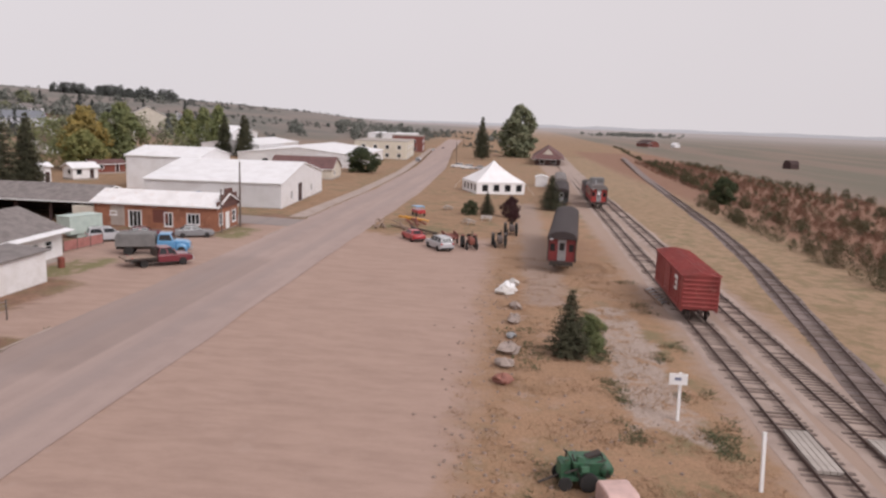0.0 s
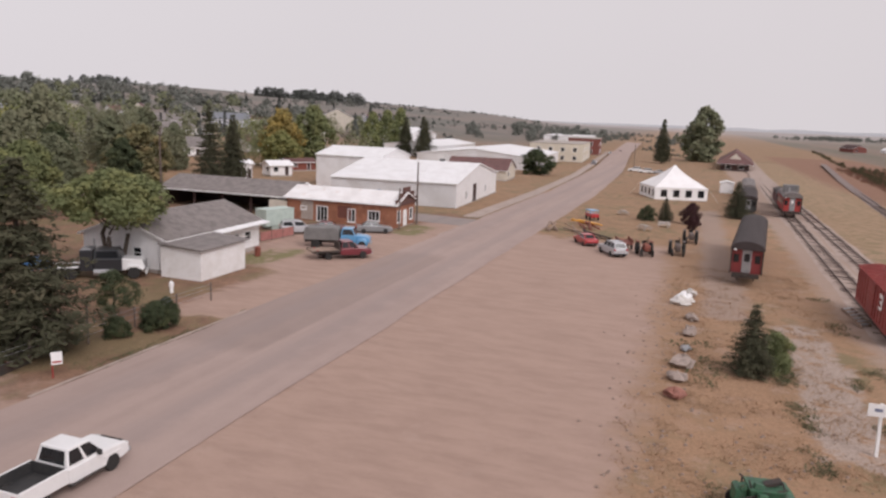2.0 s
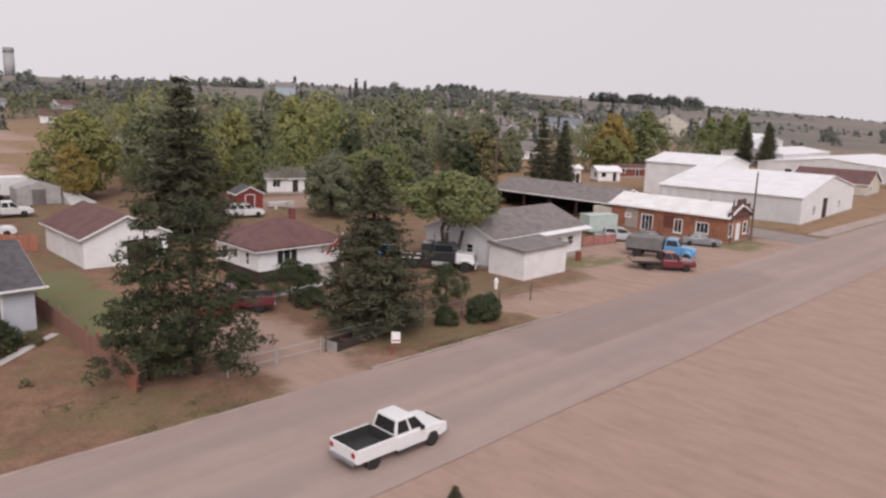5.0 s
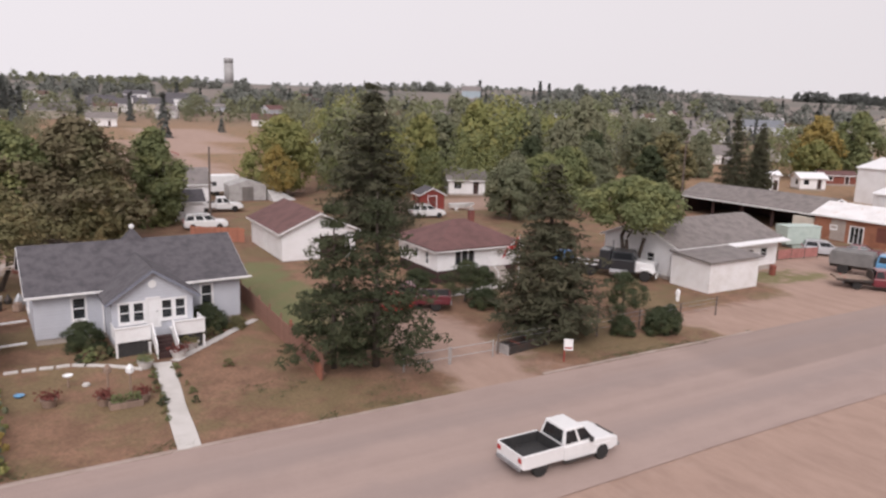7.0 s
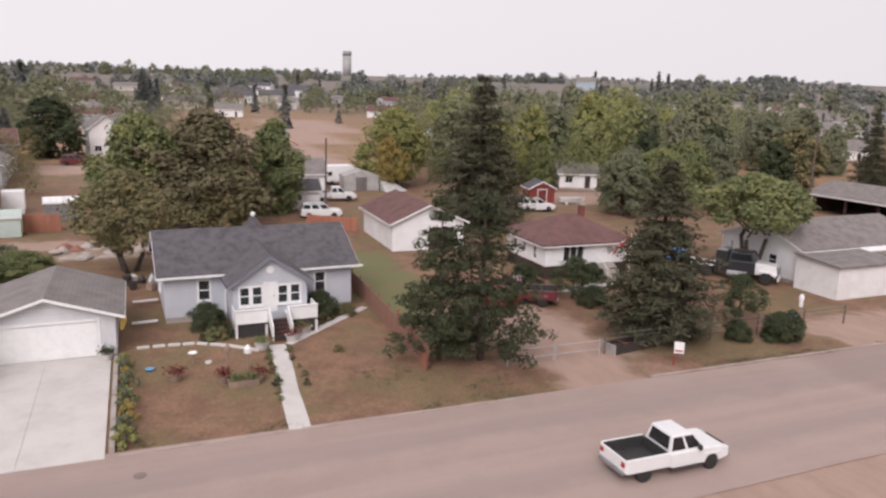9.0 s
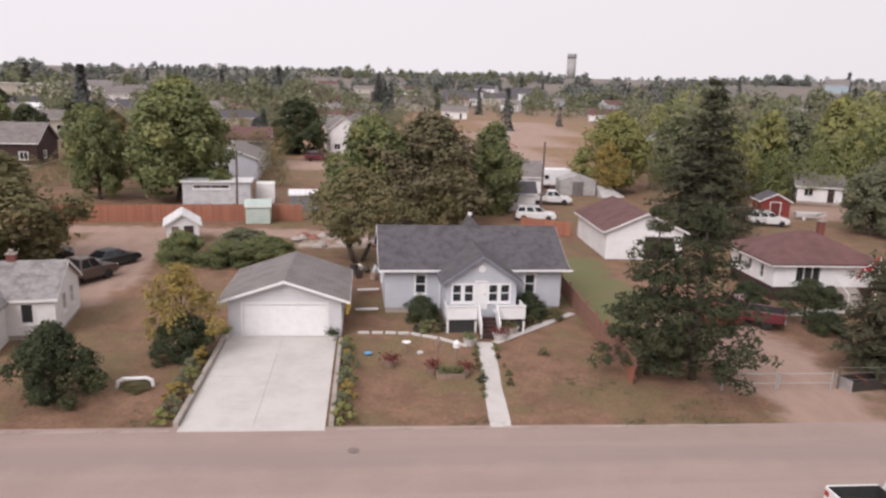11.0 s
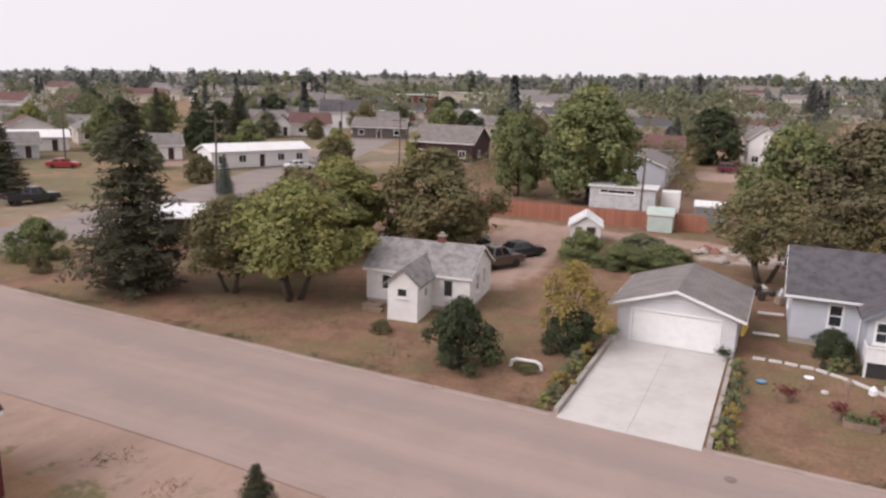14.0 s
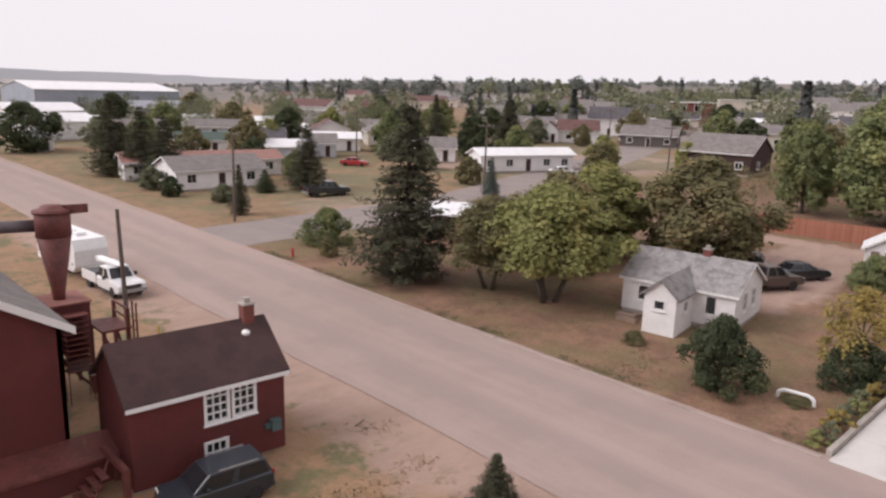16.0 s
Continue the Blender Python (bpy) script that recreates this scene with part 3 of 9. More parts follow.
# ---- plants ----
def leaf_cloud(points, size, rnd, up=0.35, out=None, slim=0.5, long=0.85, loose=0.85):
    """Small pointed leaf blades round the given points; loose: how far they turn from the outward side."""
    p = np.array(points)
    n = len(p)
    g = np.random.RandomState(rnd.randrange(10 ** 6))
    nrm = loose * g.normal(size=(n, 3)) + np.array([0, 0, up])
    if out is not None:
        nrm += (p - out) / (np.linalg.norm(p - out, axis=1)[:, None] + 1e-6) * 1.1
    nrm /= np.linalg.norm(nrm, axis=1)[:, None]
    t = np.cross(nrm, g.normal(size=(n, 3)))
    t /= np.linalg.norm(t, axis=1)[:, None] + 1e-9
    u = np.cross(nrm, t)
    s = (size * g.uniform(0.6, 1.35, n))[:, None]
    a, b = p - t * s * slim - u * s * long * 0.4, p + t * s * slim - u * s * long * 0.4
    c = p + u * s * long * 0.6
    vs = np.stack([a, b, c], 1).reshape(-1, 3)
    fs = np.arange(3 * n).reshape(-1, 3)
    return vs.tolist(), fs.tolist()


def lobe_leaves(g, c, rad, n, away, squash=0.82):
    """Points on an uneven, bumpy lobe of leaves round c, thinned out on the side that faces the trunk."""
    d = g.normal(size=(int(n * 1.7) + 4, 3))
    d /= np.linalg.norm(d, axis=1)[:, None]
    keep = d @ away + g.uniform(-0.5, 0.9, len(d)) > -0.25
    d = d[keep][:n]
    k = g.uniform(-3.5, 3.5, (3, 3))
    bump = np.sin(d @ k.T * 1.6 + g.uniform(0, 6, 3)).sum(1) / 3
    r = rad * (0.84 + 0.26 * bump + 0.2 * g.normal(size=len(d)))
    stray = g.rand(len(d)) < 0.05
    r[stray] *= g.uniform(1.05, 1.35, stray.sum())
    return c + d * r[:, None] * np.array([1, 1, squash])


def quick_mesh(name, vs, fs):
    me = bpy.data.meshes.new(name)
    me.from_pydata(vs, [], fs)
    return me


def crown_mesh(seed, lobes, per, size, h=10.0, w=8.0, low=0.28, shape="round", stems=1):
    """A crown 10 m high and 8 m across: many uneven lobes of leaves with gaps between them; and its limbs."""
    rnd, g = random.Random(seed), np.random.RandomState(seed)
    pts, mids, limbs = [], [], B()
    fork = h * max(0.10, low * 0.62)
    feet = []
    for i in range(stems):
        a = 6.283 * i / stems + 0.6
        o = 0.0 if stems == 1 else 0.32
        foot, top = Vector((o * math.cos(a), o * math.sin(a), -0.3)), Vector((o * 3.2 * math.cos(a) + 0.1, o * 3.2 * math.sin(a), fork))
        limbs.tube(foot, top, 0.27 if stems == 1 else 0.19, 0.2 if stems == 1 else 0.14, 9)
        feet.append(top)
    axis = Vector((rnd.uniform(-0.3, 0.3), rnd.uniform(-0.3, 0.3), h * 0.7))
    limbs.tube(feet[0], axis, 0.15, 0.05, 7)
    for i in range(lobes):
        q = (i + 0.5) / lobes
        if shape == "tall":
            env = 0.82 * math.sin(math.pi * min(1, 0.16 + 0.84 * q)) ** 0.55
        elif shape == "bush":
            env = math.sin(math.pi * min(1, 0.3 + 0.68 * q)) ** 0.6
        else:
            env = math.sin(math.pi * min(1, 0.2 + 0.78 * q)) ** 0.7
        a = 2.399963 * i + rnd.uniform(-0.5, 0.5)
        lob = noise.noise((math.cos(a) * 1.3 + seed, math.sin(a) * 1.3, q * 2.5))
        rl = w * rnd.uniform(0.085, 0.165) * (0.75 + 0.35 * env)
        r = max(0.0, w / 2 * env * (0.92 + 0.5 * lob) - rl * 0.8) * (1.0 if i % 5 else 0.5) * rnd.uniform(0.86, 1.1)
        c = Vector((r * math.cos(a), r * math.sin(a), h * (low + (0.97 - low) * q) - rl * 0.35))
        away = np.array([math.cos(a) * env, math.sin(a) * env, 0.35 + q])
        p = lobe_leaves(g, np.array(c), rl, per, away / np.linalg.norm(away))
        pts.append(p)
        mids.append(np.tile(np.array(c) - np.array([0, 0, rl * 0.3]), (len(p), 1)))
        if i % 4 == 0:
            base = feet[i % stems].lerp(axis, min(0.95, 0.75 * q))
            k = base.lerp(c, 0.5) + Vector((0, 0, 0.2))
            limbs.tube(base, k, 0.085, 0.05, 5)
            limbs.tube(k, c, 0.05, 0.02, 5)
    vs, fs = leaf_cloud(np.concatenate(pts), size, rnd, 0.3, np.concatenate(mids), 0.6, 1.1, 0.62)
    return quick_mesh("crown", vs, fs), limbs.mesh("trunk", True)


def conifer_mesh(seed, layers, arms, per, size, h=10.0, w=4.6, bare=0.08, droop=0.16, blunt=0.85, flat=0.10, clump=0.0, slim=0.24):
    """A conifer 10 m high: layers of boughs round a trunk, each carrying flat sprays of needles, with gaps between."""
    rnd = random.Random(seed)
    trunk = B().tube((0, 0, -0.3), (0, 0, h * 0.5), 0.19, 0.11, 8)
    trunk.tube((0, 0, h * 0.5), (0, 0, h * 0.97), 0.11, 0.015, 6)
    pts, mids = [], []
    for k in range(layers):
        f = bare + (1 - bare) * (k + rnd.uniform(-0.2, 0.2)) / layers
        low = min(1.0, 0.72 + (f - bare) * 3.0)
        reach = w / 2 * 1.34 * max(0.02, 1 - f) ** blunt * low + 0.12
        n = max(4, int(arms * (0.55 + 0.45 * (1 - f))))
        turn = rnd.uniform(0, 6.283)
        for j in range(n):
            a = turn + 6.283 * j / n + rnd.uniform(-0.3, 0.3)
            r = reach * (rnd.uniform(0.62, 1.1) if clump else rnd.uniform(0.72, 1.06))
            if noise.noise((math.cos(a) * 1.1 + seed, math.sin(a) * 1.1, f * 4.5)) < -0.18:
                r *= 0.62 if clump else 0.84
            d, s = Vector((math.cos(a), math.sin(a), 0)), Vector((-math.sin(a), math.cos(a), 0))
            dr = droop * rnd.uniform(0.5, 1.6)
            z = h * f + rnd.uniform(-0.1, 0.1)
            at = lambda q: d * (r * q) + Vector((0, 0, z - dr * r * (q - 0.55 * q * q * q)))
            if r > 0.7:
                trunk.tube(at(0.0), at(0.8), 0.035, 0.012, 4)
            steps = max(2, int(2.0 + r * (1.3 if clump else 3.0)))
            for i in range(steps):
                q = 0.18 + 0.82 * (i + rnd.random()) / steps
                c = at(q)
                wide = 0.07 + 0.26 * r * (1.08 - q)
                if clump:
                    c = c + s * rnd.gauss(0, wide)
                    rad = clump * rnd.uniform(0.7, 1.25)
                    for _ in range(per):
                        v = Vector((rnd.gauss(0, 1), rnd.gauss(0, 1), rnd.gauss(0, 1))).normalized() * rad * rnd.uniform(0.7, 1.1)
                        pts.append(c + Vector((v.x, v.y, 0.62 * v.z)))
                        mids.append(c - Vector((0, 0, 0.15)))
                    continue
                for _ in range(per):
                    pts.append(c + s * rnd.gauss(0, wide) + d * rnd.gauss(0, 0.13) + Vector((0, 0, rnd.gauss(0, flat) - 0.03)))
                    mids.append(c - d * 0.55 - Vector((0, 0, 0.5)))
    vs, fs = leaf_cloud(pts, size, rnd, 0.5, np.array(mids), slim, 1.5, 0.6)
    return quick_mesh("crown", vs, fs), trunk.mesh("trunk", True)


CROWNS = {
    "round": [crown_mesh(s, 64, 260, 0.25, low=0.16) for s in (3, 8, 21)],
    "wide": [crown_mesh(s, 66, 270, 0.22, low=0.34, stems=3) for s in (5, 12, 27)],
    "tall": [crown_mesh(s, 60, 230, 0.27, low=0.06, shape="tall") for s in (6, 14, 33)],
    "pine": [conifer_mesh(s, 10, 7, 40, 0.19, w=8.0, bare=0.1, droop=-0.05, blunt=0.98, clump=0.44, slim=0.28) for s in (9, 17)],
    "sparse": [crown_mesh(s, 34, 150, 0.23, low=0.22) for s in (4, 19)],
    "orchard": [crown_mesh(s, 44, 170, 0.22, low=0.3, stems=3) for s in (23,)],
    "farspruce": [conifer_mesh(s, 22, 9, 6, 0.36, blunt=0.95) for s in (41, 42)],
    "spruce": [conifer_mesh(s, 21, 11, 9, 0.235, w=4.6, bare=0.07, blunt=0.92, slim=0.21) for s in (51, 52, 53)],
    "bush": [crown_mesh(s, 44, 260, 0.125, h=4.0, w=4.6, low=0.1, shape="bush") for s in (61, 62, 63)],
    "elm": [crown_mesh(s, 56, 250, 0.23, low=0.6, stems=3) for s in (31,)],
    "lite": [crown_mesh(s, 40, 130, 0.40, low=0.08) for s in (81, 82, 83)],
    "litetall": [crown_mesh(s, 40, 130, 0.40, low=0.04, shape="tall") for s in (84, 85)],
    "tuft": [crown_mesh(s, 9, 90, 0.40, h=4.0, w=4.6, low=0.08, shape="bush") for s in (71, 72)],
}
for pair in (q for c in CROWNS.values() for q in c):
    pair[0].materials.append(L_GREEN)
    pair[1].materials.append(BARK)
turns = random.Random(77)
UNIT = {"bush": (4.0, 4.6), "tuft": (4.0, 4.6), "spruce": (10.0, 4.6), "farspruce": (10.0, 4.6)}


def plant(kind, x, y, h, w, leaf, name, label, category, group=""):
    """A tree or shrub of the given height and width."""
    if kind in ("round", "wide", "tall") and math.hypot(x, y) > 120:
        kind = "litetall" if kind == "tall" else "lite"
    uh, uw = UNIT.get(kind, (10.0, 8.0))
    crown, trunk = CROWNS[kind][turns.randrange(len(CROWNS[kind]))]
    t = thing(name, label, category, x, y, turns.uniform(0, 360), group, 0, "", (w / uw, w / uw, h / uh))
    part("trunk", trunk, None, t)
    c = part("crown", crown, None, t)
    c.material_slots[0].link = "OBJECT"
    c.material_slots[0].material = leaf
    return t


def tree(kind, x, y, h, w, leaf, label, name="tree", group=""):
    return plant(kind, x, y, h, w, leaf, name, label, "tree", group)


def shrub(x, y, h, w, leaf, label, group=""):
    return plant("bush", x, y, h, w, leaf, "shrub", label, "shrub", group)

# ---- buildings ----
def wall_shape(p0, p1, z0, z1, holes, thick=0.16):
    """An upright wall from p0 to p1, its outer face on that line and its body to the left, with openings (u0, u1, z0, z1)."""
    b = B()
    p0, p1 = Vector((*p0, 0)), Vector((*p1, 0))
    d = (p1 - p0).normalized()
    nrm = Vector((-d.y, d.x, 0))
    us = sorted({0.0, (p1 - p0).length, *[q for h in holes for q in h[:2]]})
    zs = sorted({z0, z1, *[q for h in holes for q in h[2:4]]})
    nu, nz = len(us), len(zs)
    b.v = [tuple(p0 + d * u + nrm * s + Vector((0, 0, z))) for s in (0, thick) for z in zs for u in us]
    at = lambda i, k, s: s * nu * nz + k * nu + i

    def solid(i, k):
        if not (0 <= i < nu - 1 and 0 <= k < nz - 1):
            return False
        u, z = (us[i] + us[i + 1]) / 2, (zs[k] + zs[k + 1]) / 2
        return not any(h[0] < u < h[1] and h[2] < z < h[3] for h in holes)

    for i in range(nu - 1):
        for k in range(nz - 1):
            if not solid(i, k):
                continue
            b.f.append((at(i, k, 0), at(i + 1, k, 0), at(i + 1, k + 1, 0), at(i, k + 1, 0)))
            b.f.append((at(i, k + 1, 1), at(i + 1, k + 1, 1), at(i + 1, k, 1), at(i, k, 1)))
            for di, dk, e in ((-1, 0, ((i, k), (i, k + 1))), (1, 0, ((i + 1, k), (i + 1, k + 1))), (0, -1, ((i, k), (i + 1, k))), (0, 1, ((i, k + 1), (i + 1, k + 1)))):
                if not solid(i + di, k + dk):
                    (a, c), (e2, f2) = e
                    b.f.append((at(a, c, 0), at(e2, f2, 0), at(e2, f2, 1), at(a, c, 1)))
    return b


def local(p0, p1):
    """The frame of a wall: x along it, y into the house, z up."""
    d = (Vector((*p1, 0)) - Vector((*p0, 0))).normalized()
    return Matrix(((d.x, -d.y, 0, p0[0]), (d.y, d.x, 0, p0[1]), (0, 0, 1, 0), (0, 0, 0, 1)))


def put_window(house, m, u0, u1, z0, z1, bars=(1, 1), trim=None, glass=None):
    """A framed window in an opening; bars: panes across and up."""
    w = 0.09
    b = B()
    b.box(u0 - w, -0.035, z0 - w, u0 + 0.03, 0.08, z1 + w).box(u1 - 0.03, -0.035, z0 - w, u1 + w, 0.08, z1 + w)
    b.box(u0 + 0.03, -0.033, z1 - 0.03, u1 - 0.03, 0.08, z1 + w).box(u0 + 0.03, -0.033, z0 - w, u1 - 0.03, 0.08, z0 + 0.03)
    bar = []
    for i in range(1, bars[0]):
        u = u0 + (u1 - u0) * i / bars[0]
        bar.append(B().box(u - 0.025, -0.01, z0 + 0.03, u + 0.025, 0.06, z1 - 0.03))
    for i in range(1, bars[1]):
        z = z0 + (z1 - z0) * i / bars[1]
        bar.append(B().box(u0 + 0.03, -0.008, z - 0.025, u1 - 0.03, 0.058, z + 0.025))
    ob = part("window", b, trim or PAINT, house)
    ob.matrix_local = m
    if house.matrix_world.translation.xy.length < 150:
        for q in bar:
            part("glazing_bar", q, trim or PAINT, ob)
    if house.matrix_world.translation.xy.length > 150:
        part("pane", B().box(u0 + 0.02, 0.085, z0 + 0.02, u1 - 0.02, 0.095, z1 - 0.02), glass or CARGLASS, ob)
        return
    part("pane", B().box(u0 + 0.02, 0.085, z0 + 0.02, u1 - 0.02, 0.095, z1 - 0.02), glass or GLASS, ob)
    if bars[1] == 2:
        part("blind", B().box(u0 + 0.03, 0.10, (z0 + z1) / 2, u1 - 0.03, 0.112, z1 - 0.02), BLIND, ob, "pale half-drawn blind")
    part("sill", B().box(u0 - w - 0.04, -0.09, z0 - w - 0.05, u1 + w + 0.04, 0.0, z0 - w), trim or PAINT, ob)


def put_door(house, m, u0, u1, z1, material, label="", z0=0.02, panels=2):
    b = B().box(u0, 0.03, z0, u1, 0.08, z1)
    d = part("door", b, material, house, label)
    d.matrix_local = m
    f = B().box(u0 - 0.1, -0.03, z0, u0, 0.06, z1 + 0.1).box(u1, -0.03, z0, u1 + 0.1, 0.06, z1 + 0.1).box(u0, -0.028, z1, u1, 0.06, z1 + 0.1)
    part("door_frame", f, PAINT, d)
    p = B()
    for k in range(panels):
        a = z0 + 0.15 + (z1 - z0 - 0.2) * k / panels
        p.box(u0 + 0.14, 0.015, a, u1 - 0.14, 0.032, a + (z1 - z0 - 0.2) / panels - 0.12)
    part("door_panel", p, material, d)
    part("handle", B().box(u1 - 0.12, -0.02, z0 + 0.95, u1 - 0.06, 0.03, z0 + 1.05), STEEL, d)


def slab(b, quad, thick):
    """A sloping slab: four corners of its top, and its thickness."""
    top = [Vector(q) for q in quad]
    low = [q - Vector((0, 0, thick)) for q in top]
    n = len(top)
    b.loft([low, top])


def house(name, label, x, y, rz, w, d, h, rise, wall_m, roof_m, ridge="x", openings=(), over=0.45, trim=None, base=0.35, chimney=None, hip=False, category="house", group="", floor=0.0, foundation=None, flat=False, rake=None):
    """A building with its south-west corner at x, y: w along, d deep; openings are (side, kind, u0, u1, z0, z1, bars) with sides S, E, N, W."""
    t = thing(name, label, category, x, y, rz, group)
    trim = trim or PAINT
    part("foundation", B().box(0.05, 0.05, -0.7, w - 0.05, d - 0.05, base), foundation or CONCRETEOLD, t)
    ends = {"S": ((0, 0), (w, 0)), "E": ((w, 0), (w, d)), "N": ((w, d), (0, d)), "W": ((0, d), (0, 0))}
    for side, (p0, p1) in ends.items():
        holes = [o[2:6] for o in openings if o[0] == side]
        if side in "EW":
            p0 = (p0[0], p0[1] + (0.16 if side == "E" else -0.16))
            p1 = (p1[0], p1[1] + (-0.16 if side == "E" else 0.16))
            holes = [(a - 0.16, c - 0.16, e, f) for a, c, e, f in holes]
        part("wall", wall_shape(p0, p1, base, h, holes), wall_m, t)
        m = local(p0, p1)
        for o in openings:
            if o[0] != side:
                continue
            _, kind, a, c, e, f, *rest = o
            if side in "EW":
                a, c = a - 0.16, c - 0.16
            if kind == "win":
                put_window(t, m, a, c, e, f, rest[0] if rest else (1, 2), trim)
            elif kind == "door":
                put_door(t, m, a, c, f, rest[0] if rest else PAINT, "", e)
            elif kind == "open":
                pass
    if flat:
        part("roof", B().box(-over, -over, h, w + over, d + over, h + 0.16), roof_m, t)
        return t
    th = 0.14
    o = over
    if hip:
        r = min(w, d) / 2
        k = rise / r
        z = h - o * k
        if w >= d:
            A, C = (r, d / 2, h + rise), (w - r, d / 2, h + rise)
            quads = [[(-o, -o, z), (w + o, -o, z), C, A], [(w + o, d + o, z), (-o, d + o, z), A, C], [(-o, d + o, z), (-o, -o, z), A], [(w + o, -o, z), (w + o, d + o, z), C]]
        else:
            A, C = (w / 2, r, h + rise), (w / 2, d - r, h + rise)
            quads = [[(-o, d + o, z), (-o, -o, z), A, C], [(w + o, -o, z), (w + o, d + o, z), C, A], [(-o, -o, z), (w + o, -o, z), A], [(w + o, d + o, z), (-o, d + o, z), C]]
        for q in quads:
            b = B()
            slab(b, [(a, c, e + th) for a, c, e in q], th)
            part("roof", b, roof_m, t)
        part("eave", B().box(-o, -o, z - 0.10, w + o, d + o, z - 0.005), trim, t)
    else:
        if ridge == "x":
            k = rise / (d / 2)
            z = h - o * k
            R = h + rise
            quads = [[(-o, -o, z), (w + o, -o, z), (w + o, d / 2, R), (-o, d / 2, R)], [(w + o, d + o, z), (-o, d + o, z), (-o, d / 2, R), (w + o, d / 2, R)]]
            tri = [[(0.0, 0, h), (0.0, d, h), (0.0, d / 2, R)], [(w, 0, h), (w, d, h), (w, d / 2, R)]]
            push = Vector((0.16, 0, 0))
        else:
            k = rise / (w / 2)
            z = h - o * k
            R = h + rise
            quads = [[(-o, d + o, z), (-o, -o, z), (w / 2, -o, R), (w / 2, d + o, R)], [(w + o, -o, z), (w + o, d + o, z), (w / 2, d + o, R), (w / 2, -o, R)]]
            tri = [[(0, 0.0, h), (w, 0.0, h), (w / 2, 0.0, R)], [(0, d, h), (w, d, h), (w / 2, d, R)]]
            push = Vector((0, 0.16, 0))
        for q in quads:
            b = B()
            slab(b, [(a, c, e + th) for a, c, e in q], th)
            part("roof", b, roof_m, t)
            # white boards along the eave and the rakes
            f, g2 = B(), B()
            for (p, r2) in ((0, 1), (1, 2), (3, 0)):
                a, c = Vector(q[p]), Vector(q[r2])
                mid = sum((Vector(s) for s in q), Vector()) / 4
                e = (c - a).normalized()
                n = e.cross(Vector((0, 0, 1)))
                n = n if n.dot(mid - a) < 0 else -n
                up = Vector((0, 0, 1))
                (g2 if rake and p else f).loft([[v + n * s + up * u for s, u in ((0.002, -0.05), (0.03, -0.05), (0.03, 0.11), (0.002, 0.11))] for v in (a, c)])
            part("fascia", f, trim, t)
            if rake:
                part("rake_board", g2, rake, t)
        for i, g in enumerate(tri):
            s = push if i == 0 else -push
            part("gable", B().loft([[Vector(v) for v in g], [Vector(v) + s for v in g]]), wall_m, t)
    if chimney:
        cx, cy, cz, m = chimney
        c = part("chimney", B().box(cx - 0.24, cy - 0.24, h - 0.2, cx + 0.24, cy + 0.24, cz), m, t, bevel=0.02)
        part("cap", B().box(cx - 0.28, cy - 0.28, cz, cx + 0.28, cy + 0.28, cz + 0.07).box(cx - 0.12, cy - 0.12, cz + 0.1, cx + 0.12, cy + 0.12, cz + 0.28), CONCRETEOLD, c)
    return t


# pale blue-grey house with a front porch
gh = house("bungalow", "pale blue-grey bungalow with a grey shingle roof and white porch", 1.3, 47.0, 1.5, 12.15, 7.9, 3.2, 2.0, GREYSIDE, SHINGLE, "x",
           [("S", "win", 2.05, 2.75, 1.35, 2.65, (1, 2)), ("S", "win", 9.6, 10.3, 1.35, 2.65, (1, 2)), ("W", "win", 3, 4, 1.2, 2.3), ("E", "win", 3, 4.2, 1.2, 2.3)], trim=PAINT)
# front wing with its own gable
x0, x1, yf, wh = 3.8, 8.4, -2.6, 3.0
win_holes = [(0.42, 1.0, 1.5, 2.65), (1.18, 1.78, 1.5, 2.65), (2.78, 3.38, 1.5, 2.65), (3.56, 4.16, 1.5, 2.65)]
part("wall", wall_shape((x0, yf), (x1, yf), 0.3, wh, win_holes + [(1.97, 2.62, 1.0, 2.8)]), GREYSIDE, gh)
part("wall", wall_shape((x0, 0), (x0, yf + 0.16), 0.3, wh, []), GREYSIDE, gh)
part("wall", wall_shape((x1, yf + 0.16), (x1, 0), 0.3, wh, []), GREYSIDE, gh)
part("gable", B().loft([[(x0, yf, wh), (x1, yf, wh), ((x0 + x1) / 2, yf, wh + 1.45)], [(x0, yf + 0.16, wh), (x1, yf + 0.16, wh), ((x0 + x1) / 2, yf + 0.16, wh + 1.45)]]), GREYSIDE, gh)
part("foundation", B().box(x0 + 0.05, yf + 0.05, -0.5, x1 - 0.05, 0, 0.3), CONCRETEOLD, gh)
m = local((x0, yf), (x1, yf))
for a, c, e, f in win_holes:
    put_window(gh, m, a, c, e, f, (1, 2))
put_door(gh, m, 1.97, 2.62, 2.8, PAINT, "white front door with a glass light", 1.0)
xm, R, o = (x0 + x1) / 2, wh + 1.55, 0.4
k = 1.55 / ((x1 - x0) / 2)
for s in (-1, 1):
    b = B()
    e = xm + s * ((x1 - x0) / 2 + o)
    slab(b, [(e, yf - o, wh - o * k + 0.14), (xm, yf - o, R + 0.14), (xm, 3.6, R + 0.14), (e, 0.9, wh - o * k + 0.14)], 0.14)
    part("roof", b, SHINGLE, gh)
    f = B()
    f.loft([[(e, yf - o - 0.03, wh - o * k - 0.1), (e, yf - o, wh - o * k - 0.1), (e, yf - o, wh - o * k + 0.1), (e, yf - o - 0.03, wh - o * k + 0.1)],
            [(xm, yf - o - 0.03, R - 0.1), (xm, yf - o, R - 0.1), (xm, yf - o, R + 0.1), (xm, yf - o - 0.03, R + 0.1)]])
    part("fascia", f, surface("slate_blue_trim" if s < 0 else "slate_blue_board", (0.22, 0.23, 0.28), None, 0.7), gh)
